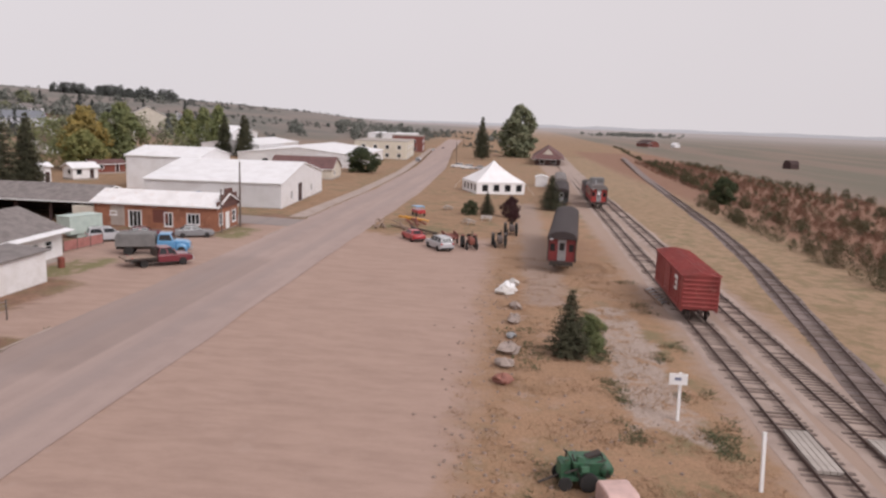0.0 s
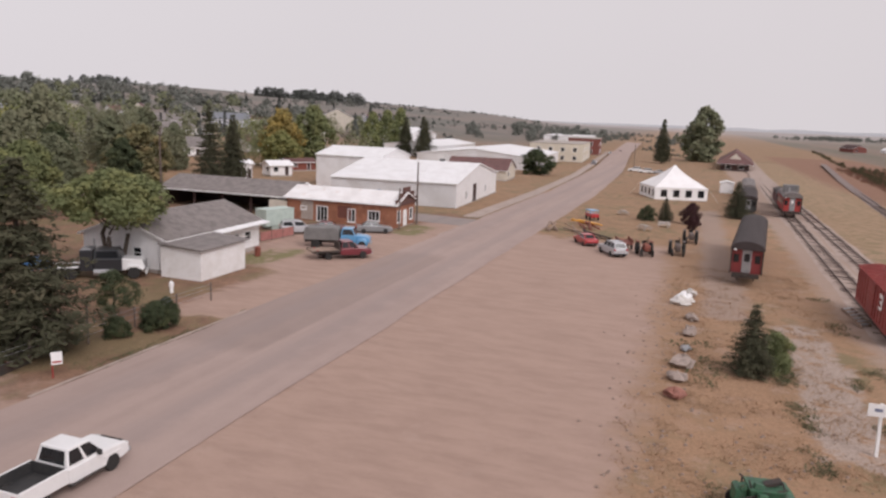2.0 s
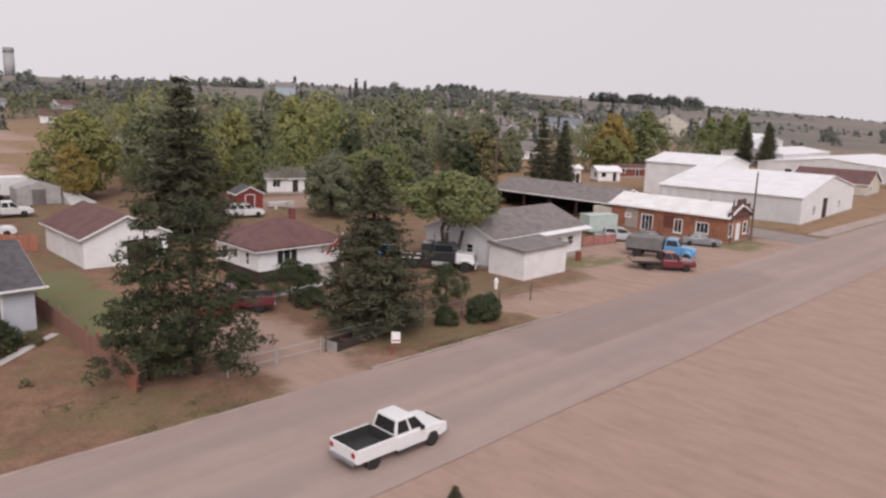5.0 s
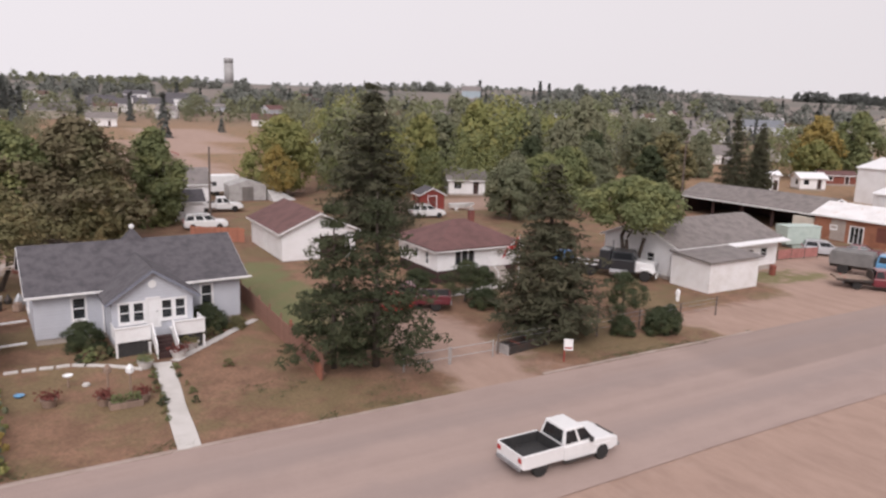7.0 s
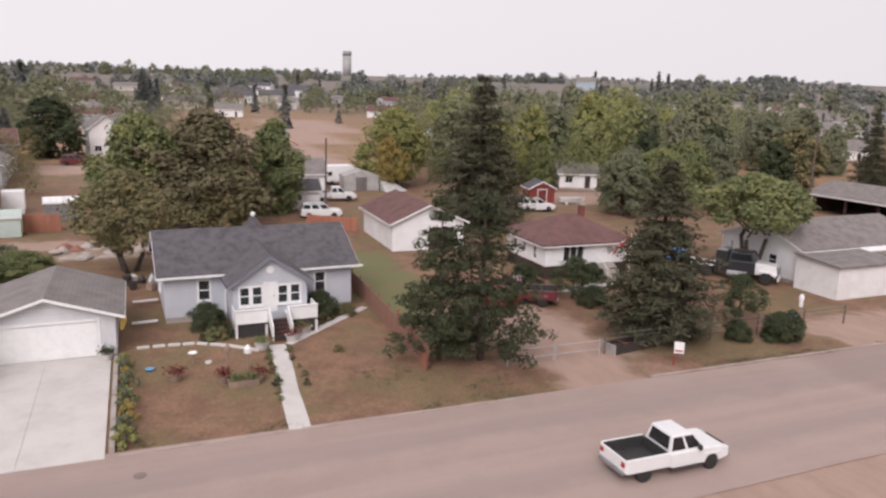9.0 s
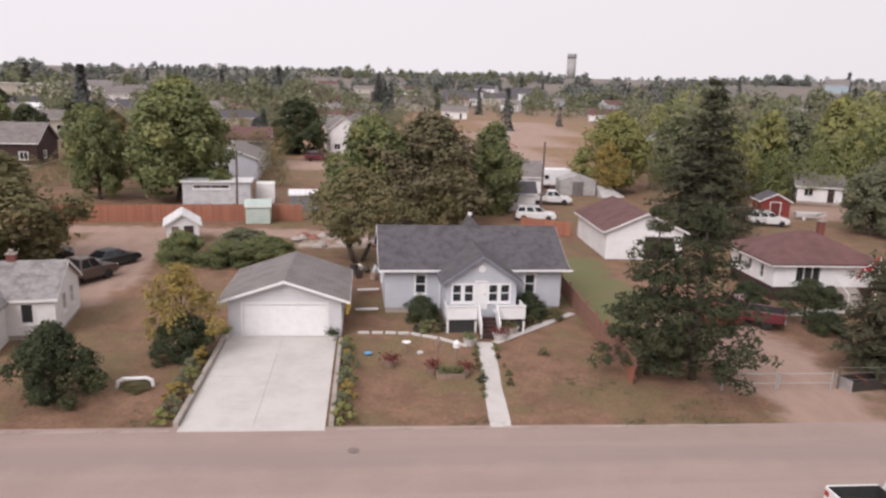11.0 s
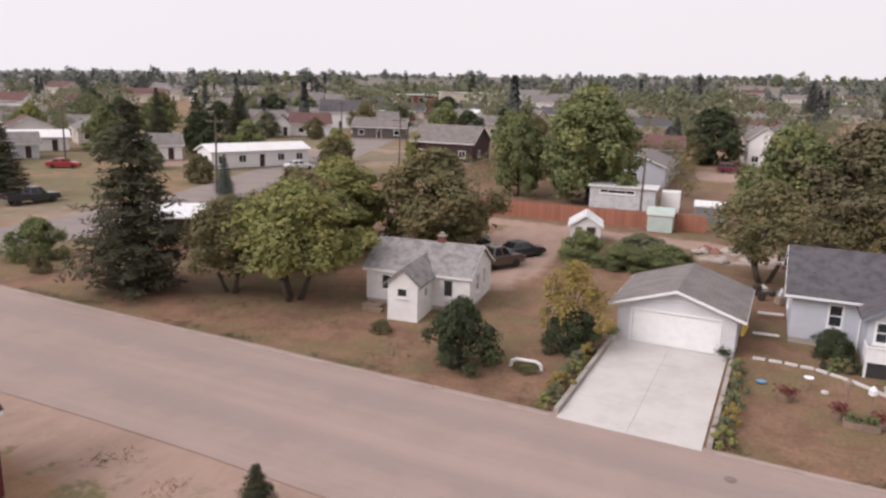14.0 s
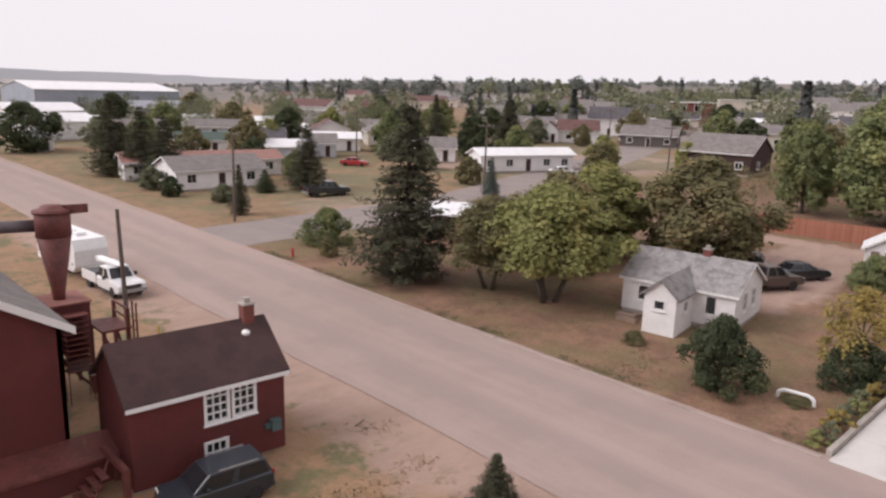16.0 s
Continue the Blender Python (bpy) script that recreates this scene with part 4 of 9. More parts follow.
part("round_vent", B().turned([(0.0, -0.03), (0.24, -0.03), (0.24, 0.03), (0.0, 0.03)], 20, pose(xm, yf - 0.03, wh + 0.7, 90)), PAINT, gh, "round white gable vent")
part("cupola", B().loft([[(5.2, 3.2, 4.6), (7.4, 3.2, 4.6), (7.4, 5.2, 4.6), (5.2, 5.2, 4.6)], [(6.2, 4.1, 5.95), (6.4, 4.1, 5.95), (6.4, 4.3, 5.95), (6.2, 4.3, 5.95)]]), SHINGLE, gh, "small pyramid roof")
part("roof_vent", B().turned([(0.10, 5.8), (0.10, 6.05), (0.17, 6.05), (0.17, 6.2), (0.03, 6.27)], 10, pose(6.3, 4.2, 0)), PAINT, gh, "white roof vent")
# porch deck with white boards, dark underneath
for a, c in ((x0 - 0.1, 5.6), (6.95, x1 + 0.3)):
    dk = part("porch", B().box(a, yf - 1.5, 0.84, c, yf - 0.02, 0.97), PAINT, gh, "white porch deck")
    part("railing", B().box(a, yf - 1.56, 0.8, c, yf - 1.5, 1.62).box(a - 0.05, yf - 1.62, 1.62, c + 0.02, yf - 1.45, 1.69).box(a if a < 5 else c - 0.06, yf - 1.5, 0.98, (a if a < 5 else c - 0.06) + 0.06, yf - 0.03, 1.62), PAINT, dk)
    part("post", B().box(a, yf - 1.5, -0.3, a + 0.12, yf - 1.38, 0.84), PAINT, dk)
    part("post", B().box(c - 0.12, yf - 1.5, -0.3, c, yf - 1.38, 0.62), PAINT, dk)
    part("lattice", B().box(a + 0.15, yf - 1.40, -0.3, c - 0.15, yf - 1.36, 0.84), PLASTIC, dk, "dark lattice under the porch")
for i in range(5):
    part("step", B().box(5.75, yf - 1.5 - 0.28 * i, -0.3, 6.8, yf - 1.2 - 0.28 * i, 0.86 - 0.17 * i), DARKWOOD, gh, "dark brown step")
for u in (5.66, 6.82):
    part("handrail", B().loft([[(u, yf - 1.45, 0.9), (u + 0.08, yf - 1.45, 0.9), (u + 0.08, yf - 1.45, 1.75), (u, yf - 1.45, 1.75)], [(u, yf - 2.75, -0.05), (u + 0.08, yf - 2.75, -0.05), (u + 0.08, yf - 2.75, 0.85), (u, yf - 2.75, 0.85)]]), PAINT, gh, "white stair rail")
for a, c in ((-0.4, 3.5), (9.0, 12.8)):
    part("gutter", B().box(a, -0.60, 2.98, c, -0.49, 3.09), PAINT, gh)
part("downspout", B().tube((3.4, -0.52, 3.0), (3.7, -0.15, 2.5), 0.05).tube((3.7, -0.12, 2.5), (3.7, -0.12, 0.0), 0.05), PAINT, gh)

# double garage with a concrete drive
gar = house("garage", "pale grey double garage with a wide white door", -8.1, 42.1, 0, 6.7, 6.9, 2.42, 1.1, PALESIDE, SHINGLEPALE, "y", [("S", "open", 0.9, 5.78, 0.03, 2.05), ("E", "door", 1.0, 1.9, 0.1, 2.1)], over=0.5, base=0.03)
gd = part("garage_door", B().box(0.9, 0.06, 0.03, 5.78, 0.1, 2.05), PAINT, gar, "white sectional garage door")
for i in range(4):
    for j in range(8):
        part("door_panel", B().box(0.96 + 0.605 * j, 0.045, 0.08 + 0.505 * i, 1.49 + 0.605 * j, 0.062, 0.5 + 0.505 * i), PAINT, gd)
part("door_trim", B().box(0.76, -0.03, 0.03, 0.9, 0.06, 2.18).box(5.78, -0.03, 0.03, 5.92, 0.06, 2.18).box(0.9, -0.028, 2.05, 5.78, 0.06, 2.18), PAINT, gar)
part("kayak", B().loft([[(6.95, 0.2, 1.5), (7.1, 0.2, 1.4), (6.95, 0.2, 1.3)], [(6.85, 2.0, 1.7), (7.25, 2.0, 1.4), (6.85, 2.0, 1.1)], [(6.95, 3.9, 1.5), (7.1, 3.9, 1.4), (6.95, 3.9, 1.3)]]), YELLOW, gar, "yellow board leaning on the side wall")
drv = tagged(new("driveway"), "pale concrete driveway laid in eight slabs", "driveway", kind="structure")
for i in range(2):
    for j in range(4):
        a, c = -8.1 + 3.2 * i, 30.0 + 3.025 * j
        pts = [(a + 0.006, c + 0.006), (a + 3.194, c + 0.006), (a + 3.194, c + 3.019), (a + 0.006, c + 3.019)]
        part("slab", B().loft([[(px, py, gz(px, py) - 0.1) for px, py in pts], [(px, py, gz(px, py) + 0.06) for px, py in pts]]), CONCRETE, drv)
for a, hgt in ((-8.35, 0.3), (-1.55, 0.3)):
    b = B()
    for j in range(4):
        c = 30.4 + 2.75 * j
        b.box(a, c, gz(a, c) - 0.1, a + 0.22, c + 2.72, gz(a, c + 1.4) + hgt)
    whole("driveway_edging", b, CONCRETEOLD, "weathered timber edging along the concrete drive", "edging").matrix_world = Matrix()

# small weathered white house
lw = house("cottage", "small weathered white cottage with a patchy old roof", -24.9, 40.7, 8, 7.3, 5.6, 2.4, 1.5, WHITEWORN, SHINGLEOLD, "x",
           [("S", "win", 1.1, 1.75, 1.0, 2.0, (1, 1)), ("S", "win", 5.5, 6.15, 0.95, 2.1, (1, 1)), ("E", "win", 1.6, 2.2, 1.1, 2.2), ("E", "win", 3.4, 4.0, 1.1, 2.2), ("W", "win", 2, 3, 1.1, 2.1)], over=0.2, base=0.25, chimney=(4.4, 2.9, 4.4, BRICK), trim=WHITEWORN)
a0, a1, f0 = 2.75, 4.75, -3.0
part("wall", wall_shape((a0, f0), (a1, f0), -0.1, 2.4, [(0.65, 1.3, 1.5, 2.05)]), WHITEWORN, lw)
part("wall", wall_shape((a0, 0), (a0, f0 + 0.16), -0.1, 2.4, []), WHITEWORN, lw)
part("wall", wall_shape((a1, f0 + 0.16), (a1, 0), -0.1, 2.4, [(1.2, 1.75, 1.2, 1.85)]), WHITEWORN, lw)
put_window(lw, local((a0, f0), (a1, f0)), 0.65, 1.3, 1.5, 2.05, (1, 1), WHITEWORN)
put_window(lw, local((a1, f0 + 0.16), (a1, 0)), 1.2, 1.75, 1.2, 1.85, (1, 1), WHITEWORN)
part("gable", B().loft([[(a0, f0, 2.4), (a1, f0, 2.4), ((a0 + a1) / 2, f0, 3.3)], [(a0, f0 + 0.15, 2.4), (a1, f0 + 0.15, 2.4), ((a0 + a1) / 2, f0 + 0.15, 3.3)]]), WHITEWORN, lw)
for s in (-1, 1):
    b = B()
    e = (a0 + a1) / 2 + s * 1.25
    slab(b, [(e, f0 - 0.2, 2.32), ((a0 + a1) / 2, f0 - 0.2, 3.42), ((a0 + a1) / 2, 1.9, 3.42), (e, 0.2, 2.32)], 0.12)
    part("roof", b, SHINGLEOLD, lw)
part("woodpile", B().box(0.3, -1.5, -0.1, 1.6, -0.8, 0.25).box(0.6, -2.1, -0.1, 1.9, -1.6, 0.15), WOODRAW, lw)

# white shop with a lean-to and grey roof
shop = house("workshop", "white workshop with a weathered grey-brown roof", 51.6, 43.2, 1, 15.0, 9.0, 3.1, 1.75, WHITE, SHAKE, "x",
             [("W", "win", 5.5, 6.4, 1.2, 2.2), ("S", "win", 10.0, 11.2, 1.2, 2.1), ("S", "win", 12.3, 13.4, 1.2, 2.1)], over=0.35, category="workshop")
part("annex_wall", wall_shape((-0.7, -4.1), (6.0, -4.1), -0.4, 2.55, []), WHITEWORN, shop)
part("annex_wall", wall_shape((-0.7, 0), (-0.7, -3.94), -0.4, 2.7, []), WHITEWORN, shop)
part("annex_wall", wall_shape((6.0, -3.94), (6.0, 0), -0.4, 2.7, []), WHITEWORN, shop)
b = B()
slab(b, [(-1.0, -4.4, 2.72), (6.4, -4.4, 2.72), (6.4, 0.1, 3.05), (-1.0, 0.1, 3.05)], 0.14)
part("annex_roof", b, SHINGLEPALE, shop, "pale flat lean-to roof")
b = B()
slab(b, [(6.4, -1.2, 2.95), (15.3, -1.2, 2.95), (15.3, 0.0, 3.15), (6.4, 0.0, 3.15)], 0.1)
part("awning", b, TIN, shop, "pale strip of awning roof")

# log-sided store with a stepped front
brick = house("store", "reddish log-sided store with a white metal roof", 89.2, 37.0, 0, 7.0, 16.5, 3.3, 1.3, CEDAR, TINRED, "y",
              [("W", "win", 2.2, 3.0, 1.7, 2.1, (1, 1)), ("W", "win", 4.7, 6.3, 0.25, 2.3, (3, 1)), ("W", "win", 9.5, 10.5, 0.5, 2.2, (2, 1)), ("W", "win", 12.5, 14.1, 0.9, 2.2, (3, 1)), ("S", "win", 0.6, 1.7, 0.8, 2.3), ("S", "win", 5.0, 6.2, 0.8, 2.3), ("S", "door", 2.8, 3.9, 0.1, 2.2)], over=0.4, base=0.1, category="store")
fs = B()
for a, c, z in ((-0.25, 7.25, 3.9), (0.8, 6.2, 4.7), (2.3, 4.7, 5.4)):
    fs.box(a, -0.22, 3.0 if z < 4 else z - 0.9, c, -0.02, z)
part("false_front", fs, surface("dark_stained_boards", (0.13, 0.06, 0.05), None, 0.8, stripe="x", pitch=0.25), brick, "stepped dark board front")
part("post", B().tube((0.1, -0.5, -0.3), (0.1, -0.5, 5.6), 0.09), POLE, brick)
part("siding_patch", B().box(-0.03, 12.4, 0.3, -0.005, 14.3, 2.9), surface("bare_grey_boards", (0.42, 0.36, 0.32), (0.34, 0.28, 0.25), 0.9, 1.5, 10, stripe="z", pitch=0.25), brick, "patch of bare grey boards")
part("siding_patch", B().box(-0.03, 6.6, 0.9, -0.005, 8.6, 2.6), surface("dark_red_brown_boards", (0.17, 0.06, 0.045), None, 0.8, stripe="z", pitch=0.28), brick, "patch of dark red-brown boards")
part("lean_to", B().box(-0.02, 16.6, -0.3, 6.9, 19.5, 2.6), BEIGE, brick, "beige lean-to")

# long open lumber shed behind it
lum = house("lumber_shed", "long open-fronted shed with a grey shake roof", 90.5, 54.5, 0, 9.0, 21, 3.0, 1.5, DARKWOOD, SHAKE, "y", [("W", "open", 0.6 + 4.9 * i, 5.1 + 4.9 * i, 0.1, 2.7) for i in range(4)], over=0.8, base=0.05, category="shed")

# white steel warehouses
wh1 = house("warehouse", "white ribbed-steel warehouse with a low roof", 117, 37.5, 3, 33, 23, 4.2, 2.6, TIN, TINY, "y",
            [("S", "win", 6.5, 8.0, 1.0, 2.4, (2, 1)), ("S", "door", 12, 15, 0.05, 3.3, DARKWOOD), ("S", "win", 22, 23.5, 1.0, 2.4, (2, 1)), ("S", "door", 27, 28.2, 0.05, 2.2)], over=0.25, base=0.1, category="warehouse")
part("blue_tarp", B().loft([[(-0.06, 15.2, 2.2), (-0.06, 13.6, 2.5), (-0.06, 14.2, 1.2)], [(-0.02, 15.2, 2.2), (-0.02, 13.6, 2.5), (-0.02, 14.2, 1.2)]]), BLUETARP, wh1, "blue painted mark")
wh2 = house("tall_shed", "tall white steel shed with an open side", 135, 59.5, 0, 16, 14.5, 6.6, 1.6, TIN, TINY, "y", [("S", "open", 3, 15, 0.1, 5.6)], over=0.25, base=0.1, category="warehouse")
house("warehouse", "low white steel warehouse", 232, 48, 3, 60, 40, 4.0, 2.2, TIN, TINY, "x", [("W", "win", 8, 10, 1.2, 2.4), ("W", "win", 16, 18, 1.2, 2.4)], over=0.2, base=0.1, category="warehouse")
house("bungalow", "small bungalow with a brown-red roof", 182, 45, 4, 14, 16, 2.8, 2.6, BEIGE, SHINGLERED, "y", [("W", "win", 3, 4.5, 1, 2.2), ("W", "win", 9, 10.5, 1, 2.2), ("S", "win", 3, 5, 1, 2.2)], over=0.4, category="house")
yb = house("hotel", "cream two-storey hotel with a flat roof", 303, 43, 4, 46, 22, 7.6, 0, surface("cream_stucco", (0.66, 0.60, 0.50), (0.58, 0.52, 0.43), 0.9, 0.2), CONCRETEOLD, "x",
           [("W", "win", 3 + 5 * i, 4.4 + 5 * i, 1 + 3.4 * j, 2.6 + 3.4 * j) for i in range(4) for j in range(2)] + [("S", "win", 3 + 6 * i, 4.6 + 6 * i, 1 + 3.4 * j, 2.6 + 3.4 * j) for i in range(7) for j in range(2)], over=0.15, flat=True, category="hotel")
house("brick_block", "two-storey dark red brick block", 382, 46, 5, 34, 16, 8.4, 0, BRICK, CONCRETEOLD, "x",
      [("W", "win", 2 + 4.5 * i, 3.5 + 4.5 * i, 1 + 3.8 * j, 2.9 + 3.8 * j) for i in range(3) for j in range(2)] + [("S", "win", 2 + 5 * i, 3.6 + 5 * i, 1 + 3.8 * j, 2.9 + 3.8 * j) for i in range(6) for j in range(2)], over=0.2, flat=True, category="building")
house("store", "long white store at the end of the street", 470, 62, 4, 60, 30, 6.5, 0, WHITE, TIN, "x", [("W", "win", 4 + 6 * i, 8 + 6 * i, 1, 3) for i in range(4)], over=0.3, flat=True, category="store")
house("quonset_hall", "white gabled hall beyond the warehouses", 300, 118, 0, 34, 22, 6.5, 3.0, TIN, TINY, "y", [("S", "open", 12, 22, 0.1, 5)], over=0.3, category="warehouse")
house("white_hall", "wide white hall with a low roof", 262, 92, 0, 50, 22, 4.5, 1.6, TIN, TINY, "x", [("W", "win", 5, 7, 1.2, 2.6)], over=0.3, category="warehouse")

# brown-roofed bungalow and its garage
bh = house("bungalow", "white raised bungalow with a brown-red hip roof", 31.0, 50.7, -1, 8.2, 7.0, 3.15, 1.6, WHITE, SHINGLERED, "x",
           [("S", "win", 1.7, 3.7, 1.45, 2.75, (3, 1)), ("S", "door", 5.4, 6.2, 1.1, 2.85), ("W", "win", 1.2, 1.9, 1.5, 2.5, (1, 1)), ("W", "win", 3.0, 3.6, 1.7, 2.5, (1, 1)), ("W", "win", 4.9, 5.5, 1.4, 2.5)], over=0.55, base=1.1, hip=True, chimney=(5.9, 4.2, 5.5, BRICK), foundation=DARKWOOD)
for k in range(6):
    part("step", B().box(4.9, -0.45 - 0.26 * k, -0.2, 6.7, -0.19 - 0.26 * k, 1.0 - 0.17 * k), CONCRETEOLD, bh)
part("landing", B().box(4.9, -0.19, -0.2, 6.7, 0.0, 1.08), CONCRETEOLD, bh)
part("handrail", B().tube((4.95, -0.1, 2.0), (4.95, -1.9, 1.0), 0.03).tube((4.95, -0.1, 1.0), (4.95, -0.1, 2.0), 0.03).tube((4.95, -1.9, 0.0), (4.95, -1.9, 1.0), 0.03), PAINT, bh, "white handrail")
gr2 = house("garage", "white garage with a brown-red roof", 21.9, 63.2, -2, 7.2, 10.5, 2.75, 1.6, WHITE, SHINGLERED, "y", [("S", "door", 3.6, 6.2, 0.05, 2.2, DARKWOOD), ("W", "door", 4.5, 5.4, 0.1, 2.1)], over=0.4)

# red elevator buildings beside the lot
redh = house("elevator_office", "dark red office with a brown shingle roof", -28.05, 8.4, -3.5, 4.0, 6.0, 3.42, 1.62, REDWALL, ROOFDARK, "y",
             [("E", "win", 2.75, 3.6, 2.0, 3.3, (3, 4)), ("E", "win", 3.85, 4.7, 2.0, 3.3, (3, 4)), ("E", "win", 2.7, 3.5, 0.3, 1.15, (3, 2))], over=0.18, base=0.08, chimney=(2.02, 5.4, 5.75, BRICK), rake=ROOFDARK)
part("roof_vent", B().turned([(0.1, 4.3), (0.1, 5.0), (0.2, 5.0), (0.2, 5.1), (0.02, 5.2)], 10, pose(2.5, 5.1, -0.35)), PAINT, redh, "white roof vent")
part("meter_box", B().box(4.0, 5.3, 1.0, 4.3, 5.7, 1.45).box(4.0, 5.1, 1.1, 4.16, 5.3, 1.3), surface("teal_fan_box", (0.09, 0.14, 0.14)), redh, "teal wall-mounted fan box")

# ---- trees ----
tree("pine", 17.9, 35.7, 10.4, 9.6, L_PINE, "broad dark pine beside the driveway gate", "pine_tree")
tree("pine", 15.6, 36.4, 10.1, 7.0, L_PINE, "dark pine leaning on its neighbour", "pine_tree")
tree("spruce", 36.2, 74.0, 17.0, 12.0, L_SPRUCE, "tall old spruce with a bare lower trunk", "spruce_tree")
tree("spruce", 31.0, 36.4, 11.7, 8.4, L_SPRUCE, "dense dark spruce in the front yard", "spruce_tree")
tree("elm", 49.9, 47.3, 9.2, 9.8, L_GREEN, "spreading green elm before the workshop")
tree("wide", -29.3, 38.4, 8.2, 9.4, L_BRIGHT, "round yellow-green maple by the cottage")
tree("wide", -34.0, 37.6, 6.8, 7.0, L_OLIVE, "olive-green maple by the cottage")
tree("round", -28.0, 57.0, 9.0, 11.5, L_OLIVE, "wide olive tree behind the cottage")
tree("round", -36.0, 54.0, 8.0, 10.0, L_BRIGHT, "low yellow-green tree behind the cottage")
tree("round", -35.0, 46.5, 7.8, 8.6, L_OLIVE, "brownish tree over the yard")
tree("round", -22.6, 90.0, 14.9, 14.0, L_GREEN, "big green ash tree behind the red fence")
tree("round", -32.0, 90.0, 11.0, 8.0, L_GREEN, "green ash tree beside the lane")
tree("spruce", -40.0, 34.8, 13.1, 8.4, L_SPRUCE, "tall dark spruce in an open yard", "spruce_tree")
tree("round", 6.6, 78.0, 12.2, 14.0, L_RUST, "large tree turning rusty brown")
tree("round", 0.6, 79.5, 11.6, 10.5, L_GREEN, "green side of a large shade tree")
tree("tall", 15.2, 86.0, 11.0, 8.5, L_GREEN, "upright yellow-green tree behind the bungalow")
tree("orchard", -0.8, 61.2, 8.2, 9.6, L_OLIVE, "olive-brown apple tree beside the bungalow")
tree("round", 37.6, 107.5, 12.2, 11.5, L_BRIGHT, "yellow-green poplar by the back lane")
tree("sparse", 35.0, 103.0, 8.0, 6.0, L_GOLD, "golden-leaved young poplar by the lane")
tree("tall", 62.0, 108.0, 13.0, 10.0, L_BRIGHT, "pale green poplar in the back yards")
tree("tall", 75.0, 110.7, 15.4, 11.0, L_BRIGHT, "tall yellow-green poplar in the back yards")
tree("tall", 86.0, 100.0, 13.0, 9.0, L_GREY, "grey-green poplar in the back yards")
tree("tall", 97.3, 106.2, 17.6, 10.5, L_GREY, "tall grey-green poplar in the back yards")
tree("round", 65.6, 79.2, 8.7, 9.6, L_GREEN, "green tree behind the bungalow")
tree("tall", 52.0, 100.0, 11.0, 9.0, L_BRIGHT, "yellowish tree behind the red shed")
tree("wide", 108.6, 96.0, 11.0, 12.0, L_OLIVE, "olive-green tree by the lumber shed")
tree("spruce", 115.0, 85.3, 15.2, 7.0, L_SPRUCE, "tall dark spruce by the lumber shed", "spruce_tree", "spruces by the lumber shed")
tree("spruce", 120.5, 84.1, 13.9, 6.4, L_SPRUCE, "tall dark spruce by the lumber shed", "spruce_tree", "spruces by the lumber shed")
tree("spruce", 125.5, 88.0, 11.5, 6.4, L_SPRUCE, "dark spruce by the lumber shed", "spruce_tree", "spruces by the lumber shed")
tree("round", 171.0, 104.1, 15.6, 12.0, L_GOLD, "large golden autumn poplar tree")
tree("round", 181.0, 100.0, 17.0, 13.0, L_GREEN, "large green poplar beside a golden one")
tree("wide", 164.0, 100.0, 10.0, 11.0, L_BRIGHT, "low yellow-green tree near a poplar")
for i in range(3):
    tree("tall", 262.0 + 7 * i, 119.0 - 3 * i, 16.0 + i, 11.0, L_GREEN, "green poplar in a row", "tree", "poplars in a row")
for px, py, hh in ((262, 105, 15.0), (257, 96, 15.5), (268, 99, 14.0)):
    tree("farspruce", px, py, hh, 7.5, L_SPRUCE, "dark spruce beside the warehouses", "spruce_tree", "spruces by the warehouses")
tree("round", 217.4, 44.6, 7.7, 11.5, L_DARK, "dark green tree beside the street")
tree("tall", 387.0, -4.0, 27.5, 27.0, L_MID, "huge cottonwood beside the railway station")
tree("farspruce", 347.0, 13.5, 20.0, 9.0, L_SPRUCE, "tall spruce near the station", "spruce_tree")
tree("spruce", 47.7, -4.5, 4.6, 3.1, L_SPRUCE, "young spruce in dry grass", "spruce_tree")
shrub(49.4, -6.0, 2.5, 3.0, L_GREEN, "green bush beside a young spruce")
tree("spruce", 141.0, -8.3, 6.8, 5.2, L_SPRUCE, "spruce beside the coaches", "spruce_tree")
shrub(125.5, 6.4, 2.5, 3.2, L_DARK, "round dark bush before the tent")
tree("spruce", 127.0, 3.6, 4.0, 3.0, L_SPRUCE, "small spruce before the tent", "spruce_tree")
shrub(125.0, -0.6, 3.6, 3.6, L_PLUM, "purple-leaved bush before the tent")
shrub(118.5, -0.8, 2.0, 1.8, L_PLUM, "small purple-leaved bush before the tent")
# west side of town
for px, py, hh, ww in ((-108.3, 37.6, 11.8, 7.5), (-101.5, 39.2, 10.2, 6.5), (-97, 40.5, 9.0, 7.0), (-81.2, 52.9, 8.6, 6.0), (-70.3, 37.2, 5.5, 2.6), (-107.3, 100.3, 11.7, 5.0), (-103.7, 106.4, 11.0, 6.0), (-101.5, 116.0, 11.5, 8.0), (-106.5, 121.0, 10.0, 8.0)):
    tree("spruce", px, py, hh, ww, L_SPRUCE, "dark spruce on the west side of town", "spruce_tree", "spruces on the west side")
tree("round", -113.7, 62.3, 7.8, 7.4, L_OLIVE, "olive-green tree in a back yard")
tree("wide", -146.5, 36.0, 9.0, 10.5, L_DARK, "dark green tree by the road")
tree("wide", -118, 42.0, 7.0, 7.5, L_DARK, "dark green tree by the road")
tree("round", -71.2, 106.0, 5.9, 6.2, L_BRIGHT, "small yellow-green tree on a corner")
tree("spruce", -62.0, 67.9, 5.2, 2.6, L_BLUE, "young blue spruce on a corner", "spruce_tree")
tree("round", -110.7, 233.8, 8.2, 10.5, L_DARK, "round dark tree by the school")
tree("farspruce", -130.3, 299.6, 16.0, 7.0, L_SPRUCE, "dark spruce by the school", "spruce_tree")
